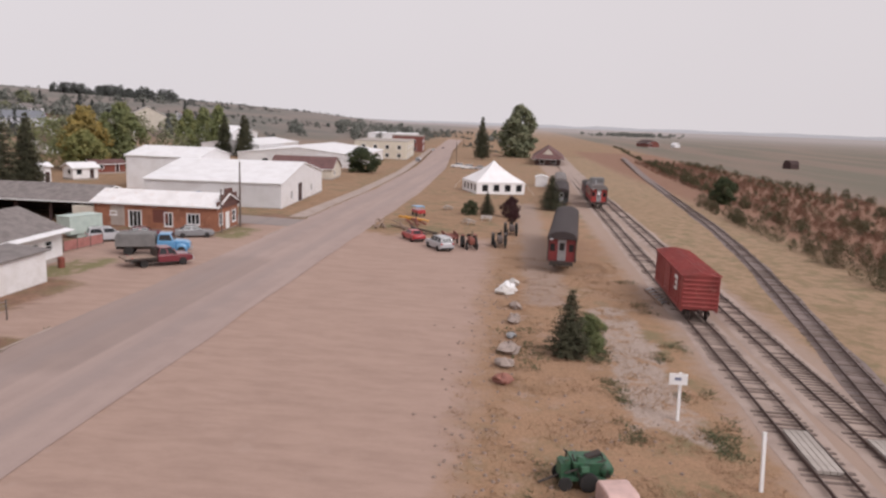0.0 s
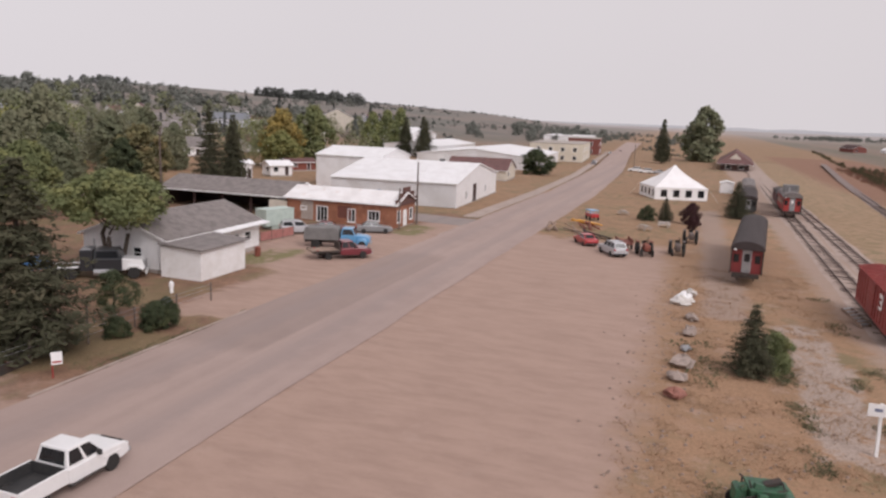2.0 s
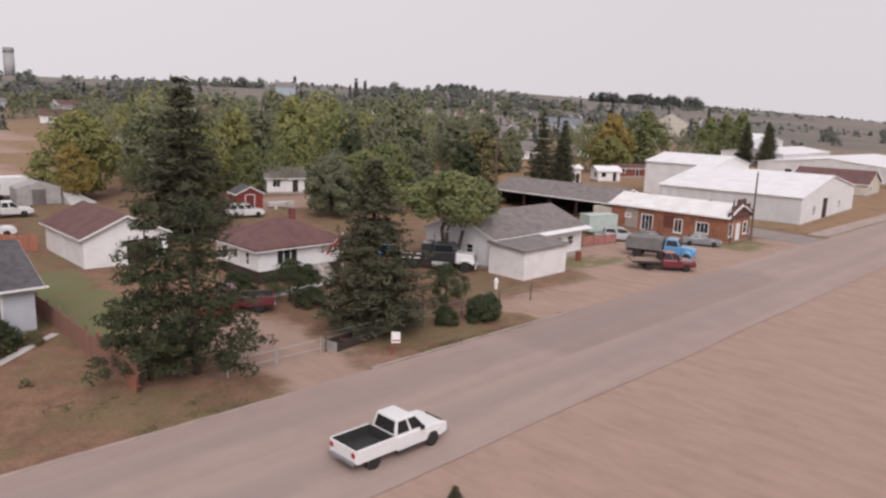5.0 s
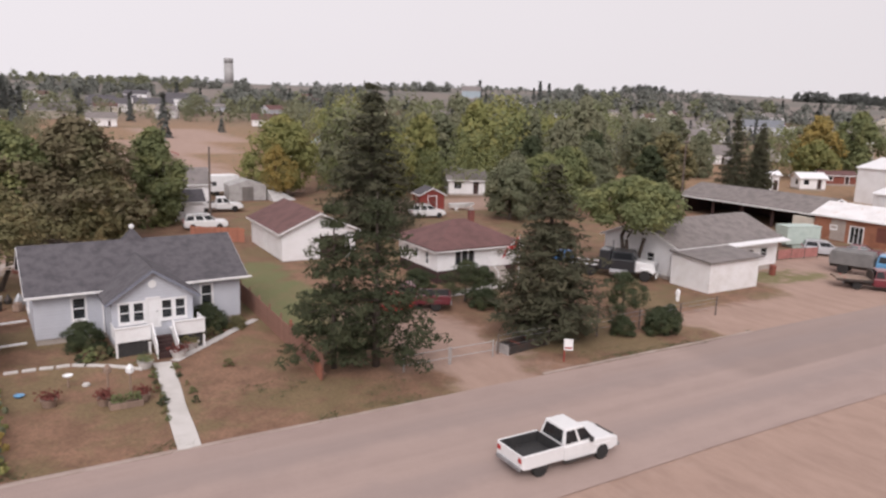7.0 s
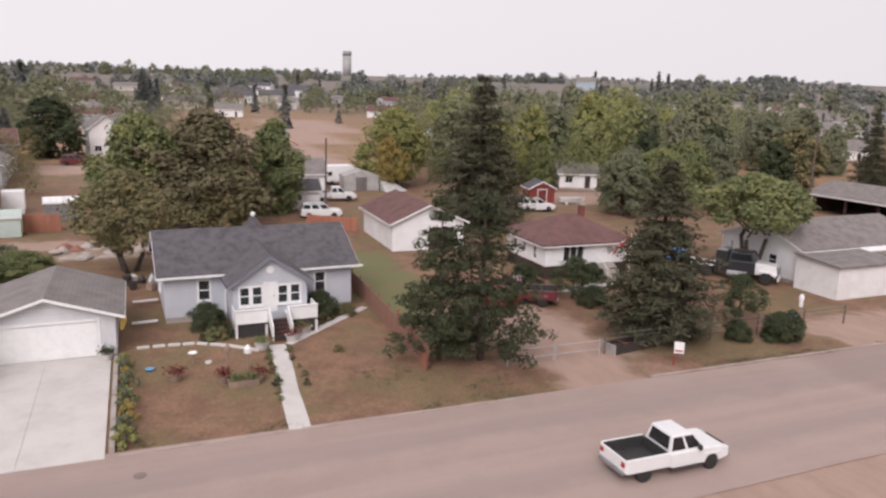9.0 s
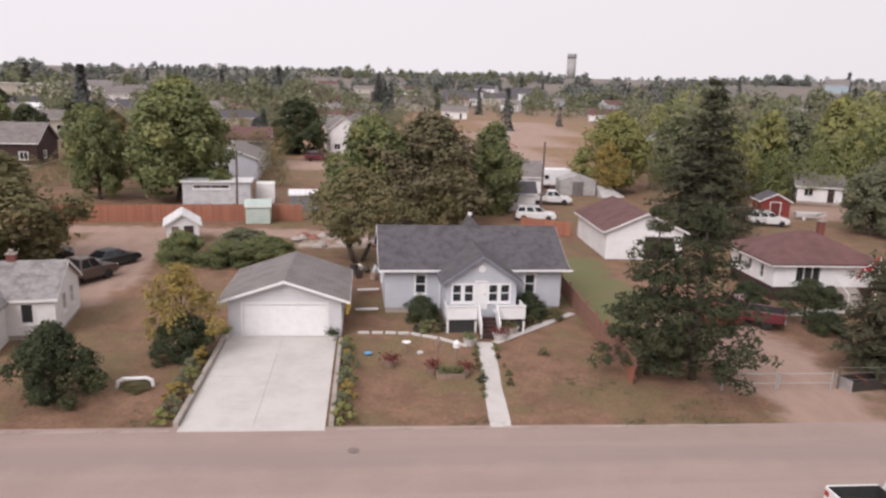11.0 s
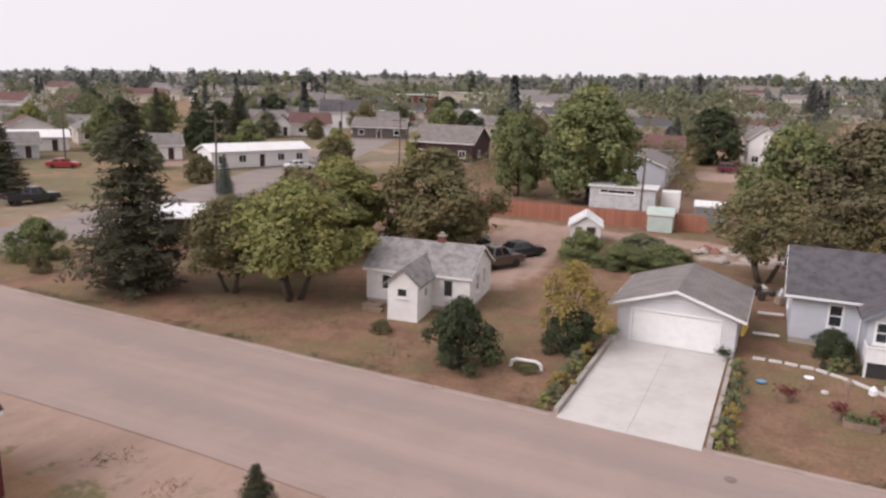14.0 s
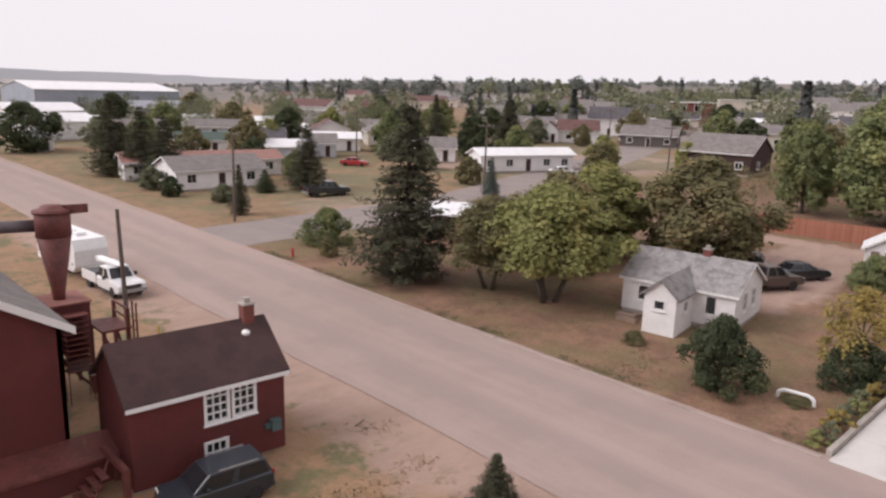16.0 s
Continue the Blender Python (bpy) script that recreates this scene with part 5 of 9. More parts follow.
tree("spruce", -82.2, 47.2, 3.0, 3.2, L_DARK, "round clipped evergreen before a bungalow", "spruce_tree")
shrub(-53.2, 36.6, 3.3, 4.8, L_GREEN, "rounded green bush near the corner")
shrub(-49.3, 34.0, 1.6, 1.7, L_OLIVE, "small thin bush near the corner")
shrub(-14.6, 33.7, 3.7, 4.2, L_DARK, "dense dark bush before the cottage")
shrub(-9.9, 38.8, 2.6, 3.4, L_DARK, "dark bush beside the garage")
tree("sparse", -10.2, 39.6, 5.2, 4.6, L_GOLD, "small tree with yellowing leaves beside the garage")
shrub(3.6, 45.3, 1.75, 2.5, L_DARK, "round dark bush against the bungalow", "bushes at the bungalow")
shrub(11.0, 46.2, 1.8, 2.5, L_DARK, "round dark bush against the bungalow", "bushes at the bungalow")
shrub(12.9, 45.9, 0.8, 1.3, L_OLIVE, "low bush at the corner of the bungalow", "bushes at the bungalow")
shrub(38.3, 33.1, 1.9, 2.9, L_DARK, "dark round bush by the road", "bushes by the road")
shrub(35.6, 34.0, 1.4, 2.0, L_DARK, "small dark bush by the road", "bushes by the road")
shrub(41.4, 34.8, 1.3, 1.8, L_DARK, "small dark bush by the road", "bushes by the road")
tree("sparse", 39.2, 37.4, 3.4, 4.0, L_DARK, "small dark tree by the fence")
tree("sparse", 30.3, 45.3, 3.3, 4.2, L_DARK, "small dark tree before the bungalow")
shrub(30.9, 43.3, 1.5, 2.6, L_DARK, "low dark bush beside a small tree", "bushes at the white bungalow")
shrub(28.3, 49.3, 1.9, 3.2, L_DARK, "dark bush at the corner of the bungalow", "bushes at the white bungalow")
shrub(34.6, 48.9, 1.7, 2.0, L_DARK, "dark bush beside the bungalow's steps", "bushes at the white bungalow")
shrub(-15.2, 60.2, 2.6, 4.6, L_GREEN, "leafy lilac in the garden", "garden plants")
shrub(-11.5, 59.5, 2.0, 5.4, L_GREEN, "dense green planting in the garden", "garden plants")
shrub(-8.4, 61.0, 2.1, 5.2, L_GREEN, "dense green planting in the garden", "garden plants")
shrub(-11.0, 63.8, 2.2, 5.4, L_MID, "dense green planting in the garden", "garden plants")
shrub(-21.0, 36.0, 0.7, 1.6, L_OLIVE, "low weeds by the cottage")
tree("spruce", -15.0, 17.4, 2.1, 1.8, L_SPRUCE, "young spruce at the edge of the lot", "spruce_tree")
# flower rows on both sides of the concrete drive
for px, y0, n, ww in ((-8.9, 31.0, 8, 1.0), (-0.9, 31.0, 9, 0.9)):
    for i in range(n):
        plant("tuft", px + turns.uniform(-0.15, 0.15), y0 + i * 1.15, turns.uniform(0.7, 1.2), ww * turns.uniform(1.0, 1.5), L_GOLD if i % 4 == 2 else L_MID if i % 2 else L_BRIGHT, "flowering_plant", "tall yellow-flowered plant along the drive", "plant", "plants along the drive")


def woods(name, spots, leaf, label, seed, size=(4, 9), conifer=False):
    """Many far trees in one piece: each a ragged crown of several lobes of leaf tufts."""
    rnd, g = random.Random(seed), np.random.RandomState(seed)
    pts, mids, sizes = [], [], []
    for x, y in spots:
        h = rnd.uniform(*size) * rnd.uniform(0.75, 1.25)
        z, far = gz(x, y), math.hypot(x, y)
        z -= 0.0 if far < 400 else 1.6
        k, blade = (1700, 0.165) if far < 220 else (300, 0.42) if far < 420 else (190, 0.62)
        if conifer:
            k = max(140, k // 2)
            w = h * rnd.uniform(0.34, 0.46)
            q = g.rand(k) ** 1.3
            r = w / 2 * (1 - q) * (0.75 + 0.3 * np.cos(q * 44)) * g.uniform(0.6, 1.05, k)
            a = g.uniform(0, 6.283, k)
            pts.append(np.stack([x + r * np.cos(a), y + r * np.sin(a), z + h * q], 1))
            mids.append(np.stack([np.full(k, x), np.full(k, y), z + h * q - 0.4], 1))
            sizes.append(np.full(k, h * (0.10 if far < 420 else 0.14)))
            continue
        w = h * rnd.uniform(0.75, 1.15)
        lobes = 24 if far < 220 else 16 if far < 420 else 8
        for i in range(lobes):
            q = (i + 0.5) / lobes
            env = math.sin(math.pi * min(1, 0.22 + 0.74 * q)) ** 0.6
            a, rad = 2.4 * i + rnd.uniform(-0.6, 0.6), w * rnd.uniform(0.12, 0.23) * (1.0 if far < 420 else 1.25)
            r = max(0.0, w / 2 * env - rad * 0.7) * rnd.uniform(0.6, 1.15)
            c = np.array([x + r * math.cos(a), y + r * math.sin(a), z + h * (0.1 + 0.82 * q)])
            away = np.array([math.cos(a), math.sin(a), 0.4 + q])
            p = lobe_leaves(g, c, rad, k // lobes, away / np.linalg.norm(away))
            p[:, 2] = np.maximum(p[:, 2], z + 0.1)
            pts.append(p)
            mids.append(np.tile(c - np.array([0, 0, rad * 0.3]), (len(p), 1)))
            sizes.append(np.full(len(p), rad * blade))
    vs, fs = leaf_cloud(np.concatenate(pts), np.concatenate(sizes), rnd, 0.3, np.concatenate(mids), 0.6, 1.1, 0.55 if math.hypot(*spots[0]) < 425 else 0.32)
    ob = part(name, quick_mesh(name, vs, fs), leaf, None)
    tagged(ob, label, "trees", kind="stuff")


def belt(n, seed, az, rr, keep=None, grain=0.012, gap=-0.12, fade=6.0):
    """Random places in a sector: azimuths and distances, in clumps, thinning out towards its sides."""
    rnd = random.Random(seed)
    out = []
    while len(out) < n:
        deg, r = rnd.uniform(*az), rnd.uniform(*rr)
        a = radians(deg)
        x, y = r * math.sin(a), r * math.cos(a)
        if rnd.random() > min(1.0, (deg - az[0]) / fade, (az[1] - deg) / fade):
            continue
        if noise.noise((x * grain + seed, y * grain, 0)) > gap and (keep is None or keep(x, y)):
            out.append((x, y))
    return out


OPEN = lambda x, y: not (abs(x - 31) < 15 and y < 330) and y > 100
woods("woodland_trees", belt(300, 1, (-46, 70), (205, 450), OPEN, 0.016, 0.02), L_MID, "mixed green trees among the far houses", 11, (5, 12))
woods("woodland_olive", belt(170, 2, (-48, 70), (200, 450), OPEN, 0.02, 0.05), L_GREY, "olive and yellowing trees among the far houses", 12, (5, 10))
woods("woodland_conifers", belt(110, 3, (-60, 72), (190, 700), OPEN), L_FARDARK, "dark conifers scattered over the town", 13, (8, 15), True)
woods("woodland_beyond", belt(760, 4, (-60, 68), (430, 800), None, 0.008, 0.1, 10), L_FAR, "trees beyond the town, tinted grey-green by haze", 14, (5, 12))
woods("woodland_thickets", belt(300, 32, (-56, 60), (420, 800), None, 0.006, 0.16, 10), L_MID, "darker thickets beyond the town", 34, (6, 12))
woods("woodland_slope", belt(620, 5, (-68, 64), (780, 1050), None, 0.005, 0.1, 10), L_FAR, "trees on the slope, tinted grey-green by haze", 15, (3, 6.5))
woods("slope_scrub", belt(1500, 28, (44, 92), (330, 1100), None, 0.007, 0.0, 10), L_FARDARK, "grey scrub on the dry slope", 27, (1.5, 3.8))
woods("ridge_grove", belt(150, 61, (44, 65), (900, 1150), None, 0.004, 0.0, 5), L_FARDARK, "dark trees along the ridge", 62, (6, 12))
woods("woodland_ridge", belt(620, 25, (-74, 66), (1000, 1240), None, 0.004, 0.08, 10), L_HAZE, "trees on the ridge, paled by haze", 24, (2, 5.5))
woods("woodland_west", belt(150, 6, (-80, -46), (175, 420)), L_MID, "trees on the west edge of town", 16, (3.5, 8))
woods("woodland_plain", belt(700, 7, (-92, -52), (480, 1600), None, 0.005, 0.1), L_HAZE, "trees on the western plain, paled by haze", 17, (3, 6))
woods("woodland_midtown", belt(46, 8, (20, 64), (120, 215), lambda x, y: y > 100 and abs(x - 31) > 14), L_GREEN, "green trees behind the bungalows", 18, (6, 13))
woods("woodland_backyards", belt(26, 9, (18, 64), (120, 215), lambda x, y: y > 102 and abs(x - 31) > 14), L_BRIGHT, "yellow-green poplars behind the bungalows", 19, (7, 14))
woods("woodland_poplars", belt(34, 29, (18, 64), (120, 215), lambda x, y: y > 102 and abs(x - 31) > 14), L_GREY, "grey-green poplars behind the bungalows", 29, (7, 14))
woods("woodland_lanes", belt(42, 26, (-50, -4), (100, 215), lambda x, y: y > 98 and (x > -50 or x < -95)), L_OLIVE, "small trees along the back lanes", 20, (3, 6))
# brush along the far side of the railway
rb = random.Random(5)
row = lambda y0, s, n, x0, x1, j: [(x, y0 + s * (x - 40) + rb.uniform(-j, j)) for x in (rb.uniform(x0, x1) for _ in range(n))]
woods("field_brush", row(-42.5, -0.0836, 330, 72, 700, 1.6) + row(-38.9, -0.036, 60, 62, 170, 1.0) + row(-96, 0.0, 110, 130, 430, 2.5) + row(-56, -0.06, 130, 95, 420, 3) + row(-74, -0.05, 120, 110, 420, 3), L_SHRUB, "dark green brush in rows along the field", 21, (1.2, 2.8))
woods("field_brush_red", row(-50, -0.06, 900, 72, 420, 6.0) + row(-64, -0.05, 900, 85, 420, 7.5) + row(-82, -0.03, 700, 100, 420, 8.0), L_REDBRUSH, "rusty red low brush along the field", 22, (0.7, 1.4))
rse = random.Random(44)
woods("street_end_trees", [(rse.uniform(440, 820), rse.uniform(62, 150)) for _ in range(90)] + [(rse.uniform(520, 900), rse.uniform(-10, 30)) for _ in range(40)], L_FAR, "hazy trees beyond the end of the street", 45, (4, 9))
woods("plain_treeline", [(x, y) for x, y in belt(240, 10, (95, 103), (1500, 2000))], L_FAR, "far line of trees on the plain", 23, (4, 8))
tree("round", 177.0, -50.5, 6.6, 7.0, L_DARK, "lone green tree beside the third track")
# more trees behind the bungalows and across the western blocks
for i, (px, py, hh, ww, lf) in enumerate(((51.5, 119, 13, 10, L_GREY), (58.5, 114, 12, 9, L_MID), (72, 118, 13, 10, L_MID), (78, 98, 10, 8, L_DARK), (84, 106, 14, 9, L_MID), (92, 98, 11, 9, L_DARK), (104, 110, 14, 10, L_GREY), (100, 92, 9, 8, L_DARK), (110, 118, 13, 11, L_MID), (88, 130, 15, 11, L_MID), (128, 121, 12, 11, L_MID), (142, 115, 11, 9, L_MID), (143, 134, 13, 11, L_GREY), (167, 145, 14, 12, L_MID), (70, 92, 8, 7, L_GREY))):
    tree("tall", px, py, hh, ww, lf, "tall leafy tree in the back yards", "tree", "trees of the back yards")
for i, (px, py, hh, ww, lf) in enumerate(((-167, 47, 6, 7, L_DARK), (-150, 50, 6, 7, L_MID), (-114, 44, 4.5, 5, L_DARK), (-92, 36.5, 3, 3.5, L_MID), (-86, 36.5, 2.5, 3, L_DARK), (-78.5, 39.5, 2.2, 3, L_MID), (-101, 84, 5, 5.5, L_MID), (-104, 90, 6, 6, L_DARK), (-88, 80, 4.5, 5, L_MID), (-72, 74, 4, 4.5, L_OLIVE), (-164, 86, 8, 9, L_OLIVE), (-183, 111, 8, 10, L_MID), (-130, 76, 6, 6, L_BRIGHT), (-150, 105, 7, 8, L_BRIGHT), (-110, 135, 6, 6, L_MID), (-100, 140, 5, 5, L_OLIVE), (-138, 150, 7, 8, L_DARK), (-150, 175, 8, 8, L_MID), (-108, 192, 7, 8, L_MID), (-72, 186, 8, 9, L_MID), (-42, 116, 9, 8, L_DARK), (-68, 194, 8, 9, L_MID), (-55, 165, 7, 7, L_OLIVE), (-36, 145, 8, 9, L_DARK), (-44, 190, 8, 9, L_MID))):
    tree("lite", px, py, hh, ww, lf, "leafy yard tree in the western blocks", "tree", "trees of the western blocks")
for px, py, hh, ww, lf in ((-13.7, 149, 11, 12, L_DARK), (-22, 150, 7, 4, L_FARDARK)):
    tree("lite", px, py, hh, ww, lf, "dark tree beside the back street")
for px, py, hh in ((4.5, 339, 17), (32, 355, 13), (-20.5, 147, 9)):
    tree("farspruce", px, py, hh, hh * 0.5, L_FARDARK, "dark spruce beyond the back street", "spruce_tree", "spruces beyond the back street")
for px, py, hh, ww, lf in ((-62, 92, 6, 6, L_OLIVE), (-84, 98, 7, 7, L_GREEN), (-96, 100, 8, 8, L_DARK), (-112, 92, 8, 8, L_GREEN), (-121, 104, 9, 9, L_DARK), (-126, 118, 9, 9, L_GREEN), (-98, 158, 8, 8, L_OLIVE), (-80, 168, 9, 9, L_GREEN), (-66, 150, 8, 8, L_DARK), (-52, 140, 9, 8, L_GREEN), (-132, 165, 9, 9, L_DARK), (-148, 140, 9, 9, L_OLIVE), (-160, 128, 8, 9, L_GREEN), (-140, 190, 9, 9, L_GREEN), (-120, 190, 8, 8, L_DARK), (-92, 58, 4, 5, L_GREEN), (-104, 58, 5, 6, L_DARK), (-118, 54, 6, 6, L_OLIVE), (-132, 52, 7, 7, L_GREEN), (-136, 84, 8, 8, L_DARK), (-166, 70, 8, 9, L_GREEN), (-198, 70, 9, 10, L_DARK), (-205, 95, 9, 10, L_OLIVE), (-174, 140, 9, 10, L_DARK), (-62, 118, 5, 5, L_BRIGHT)):
    tree("lite", px, py, hh, ww, lf, "leafy yard tree in the western blocks", "tree", "trees of the western blocks")
for px, py, hh, ww, lf in ((58, 77, 8.5, 8, L_MID), (72, 82, 9.5, 9, L_GREEN), (81, 87, 10, 9, L_MID), (8.5, 73.5, 7.5, 7, L_OLIVE)):
    tree("round", px, py, hh, ww, lf, "leafy tree along the back lane", "tree", "trees along the back lane")

# ---- vehicles ----
def lerp(a, b, t):
    return Vector(a) * (1 - t) + Vector(b) * t


def window_panel(q, m0, m1, off=0.012):
    """A pane set on the four-cornered face q, shrunk by m0 across and m1 up."""
    a, b, c, d = (Vector(p) for p in q)
    n = (b - a).cross(d - a).normalized()
    at = lambda u, v: lerp(lerp(a, b, u), lerp(d, c, u), v)
    ring = [at(m0, m1), at(1 - m0, m1), at(1 - m0, 1 - m1), at(m0, 1 - m1)]
    return B().loft([[p - n * 0.02 for p in ring], [p + n * off for p in ring]])


TYRE = {}


def wheel(parent, x, y, r, w=0.22, rim=None):
    key = (r, w)
    if key not in TYRE:
        m = pose(0, 0, 0, 90)
        t = B().turned([(r * 0.62, -w / 2), (r * 0.92, -w / 2), (r, -w * 0.36), (r, w * 0.36), (r * 0.92, w / 2), (r * 0.62, w / 2)], 18, m).mesh("tyre", True)
        k = B().turned([(0.02, -w * 0.44), (r * 0.2, -w * 0.5), (r * 0.3, -w * 0.38), (r * 0.64, -w * 0.42), (r * 0.64, w * 0.42), (r * 0.3, w * 0.38), (r * 0.2, w * 0.5), (0.02, w * 0.44)], 14, m).mesh("rim", True)
        t.materials.append(RUBBER)
        k.materials.append(STEEL)
        TYRE[key] = t, k
    o = part("wheel", TYRE[key][0], None, parent)
    o.location = (x, y, r)
    part("rim", TYRE[key][1], None, o)


def cabin(parent, base, top, z0, z1, wb, wt, paint, split=1):
    """A glazed cabin between a lower and an upper outline, (rear, front) each."""
    (a, b), (c, d) = base, top
    low = [(a, -wb, z0), (b, -wb, z0), (b, wb, z0), (a, wb, z0)]
    high = [(c, -wt, z1), (d, -wt, z1), (d, wt, z1), (c, wt, z1)]
    part("cabin", B().loft([low, high]), paint, parent, bevel=0.05)
    part("windshield", window_panel([low[1], low[2], high[2], high[1]], 0.08, 0.1), CARGLASS, parent)
    part("rear_window", window_panel([low[3], low[0], high[0], high[3]], 0.1, 0.14), CARGLASS, parent)
    for s, (i, j) in ((0, (0, 1)), (1, (2, 3))):
        q = [low[i], low[j], high[j], high[i]]
        for k in range(split):
            u0, u1 = k / split, (k + 1) / split
            part("side_window", window_panel([lerp(q[0], q[1], u0), lerp(q[0], q[1], u1), lerp(q[3], q[2], u1), lerp(q[3], q[2], u0)], 0.09, 0.13), CARGLASS, parent)


PAINTS = {}


def paint_of(name, c):
    if name not in PAINTS:
        PAINTS[name] = car_paint(name, c)
    return PAINTS[name]


P_WHITE = paint_of("white_car_paint", (0.80, 0.79, 0.79))
P_SILVER = paint_of("silver_car_paint", (0.46, 0.46, 0.48))
P_RED = paint_of("red_car_paint", (0.42, 0.03, 0.035))
P_MAROON = paint_of("maroon_car_paint", (0.13, 0.018, 0.028))
P_BLACK = paint_of("black_car_paint", (0.025, 0.027, 0.032))
P_NAVY = paint_of("dark_blue_grey_car_paint", (0.022, 0.028, 0.038))
P_BLUE = paint_of("sky_blue_truck_paint", (0.13, 0.33, 0.56))
P_GREY = paint_of("grey_car_paint", (0.22, 0.225, 0.235))


def lamps(t, xf, xr, w, z, zr=None):
    for s in (-1, 1):
        part("headlight", B().box(xf - 0.04, s * w * 0.78 - 0.16, z - 0.07, xf + 0.02, s * w * 0.78 + 0.16, z + 0.08), LAMPWHITE, t, bevel=0.02)
        part("tail_light", B().box(xr - 0.02, s * w * 0.82 - 0.12, (zr or z) - 0.1, xr + 0.05, s * w * 0.82 + 0.12, (zr or z) + 0.12), LAMPRED, t, bevel=0.02)


def car(label, x, y, rz, paint, kind="sedan", group="", name="car", category="car"):
    """A passenger car facing its own +x."""
    t = thing(name, label, category, x, y, rz, group)
    if kind == "sedan":
        L, W, r = 2.3, 0.88, 0.32
        body = [(-L, 0.38), (-L, 0.78), (-2.15, 0.94), (-1.45, 0.98), (0.95, 0.94), (2.0, 0.82), (L, 0.62), (L, 0.34), (1.9, 0.24), (-1.9, 0.24)]
        cab = ((-1.65, 1.05), (-1.0, 0.25), 0.93, 1.42, 0.80, 0.60, 2)
    elif kind == "suv":
        L, W, r = 2.35, 0.92, 0.37
        body = [(-L, 0.42), (-L, 0.95), (-2.25, 1.1), (1.0, 1.06), (2.1, 0.98), (L, 0.78), (L, 0.42), (1.95, 0.30), (-1.95, 0.30)]
        cab = ((-2.28, 1.15), (-2.0, 0.35), 1.05, 1.72, 0.84, 0.68, 3)
    else:
        L, W, r = 2.1, 0.88, 0.34
        body = [(-L, 0.42), (-L, 0.9), (-2.0, 1.05), (1.0, 1.0), (1.85, 0.92), (L, 0.72), (L, 0.4), (1.75, 0.28), (-1.75, 0.28)]
        cab = ((-2.05, 1.2), (-1.8, 0.45), 1.0, 1.62, 0.81, 0.70, 2)
    part("body", B().side(body, -W, W), paint, t, bevel=0.07, smooth=False)
    cabin(t, cab[0], cab[1], cab[2], cab[3], cab[4], cab[5], paint, cab[6])
    for wx in (-L * 0.61, L * 0.61):
        for s in (-1, 1):
            wheel(t, wx, s * (W - 0.09), r)
    for s in (-1, 1):
        part("mirror", B().box(0.55, s * (W + 0.02) - 0.07, cab[2] + 0.04, 0.70, s * (W + 0.02) + 0.07, cab[2] + 0.18), paint, t, bevel=0.02)
        if kind != "sedan":
            part("roof_rail", B().box(-1.5, s * cab[5] - 0.03, cab[3] + 0.01, 0.1, s * cab[5] + 0.03, cab[3] + 0.06), STEEL, t)
    part("bumper", B().box(L - 0.04, -W * 0.9, 0.32, L + 0.06, W * 0.9, 0.5), PLASTIC, t, bevel=0.02)
    part("bumper", B().box(-L - 0.06, -W * 0.9, 0.34, -L + 0.04, W * 0.9, 0.52), PLASTIC, t, bevel=0.02)
    lamps(t, L - 0.05, -L, W, 0.68 if kind == "sedan" else 0.8, 0.78 if kind == "sedan" else 0.95)
    return t


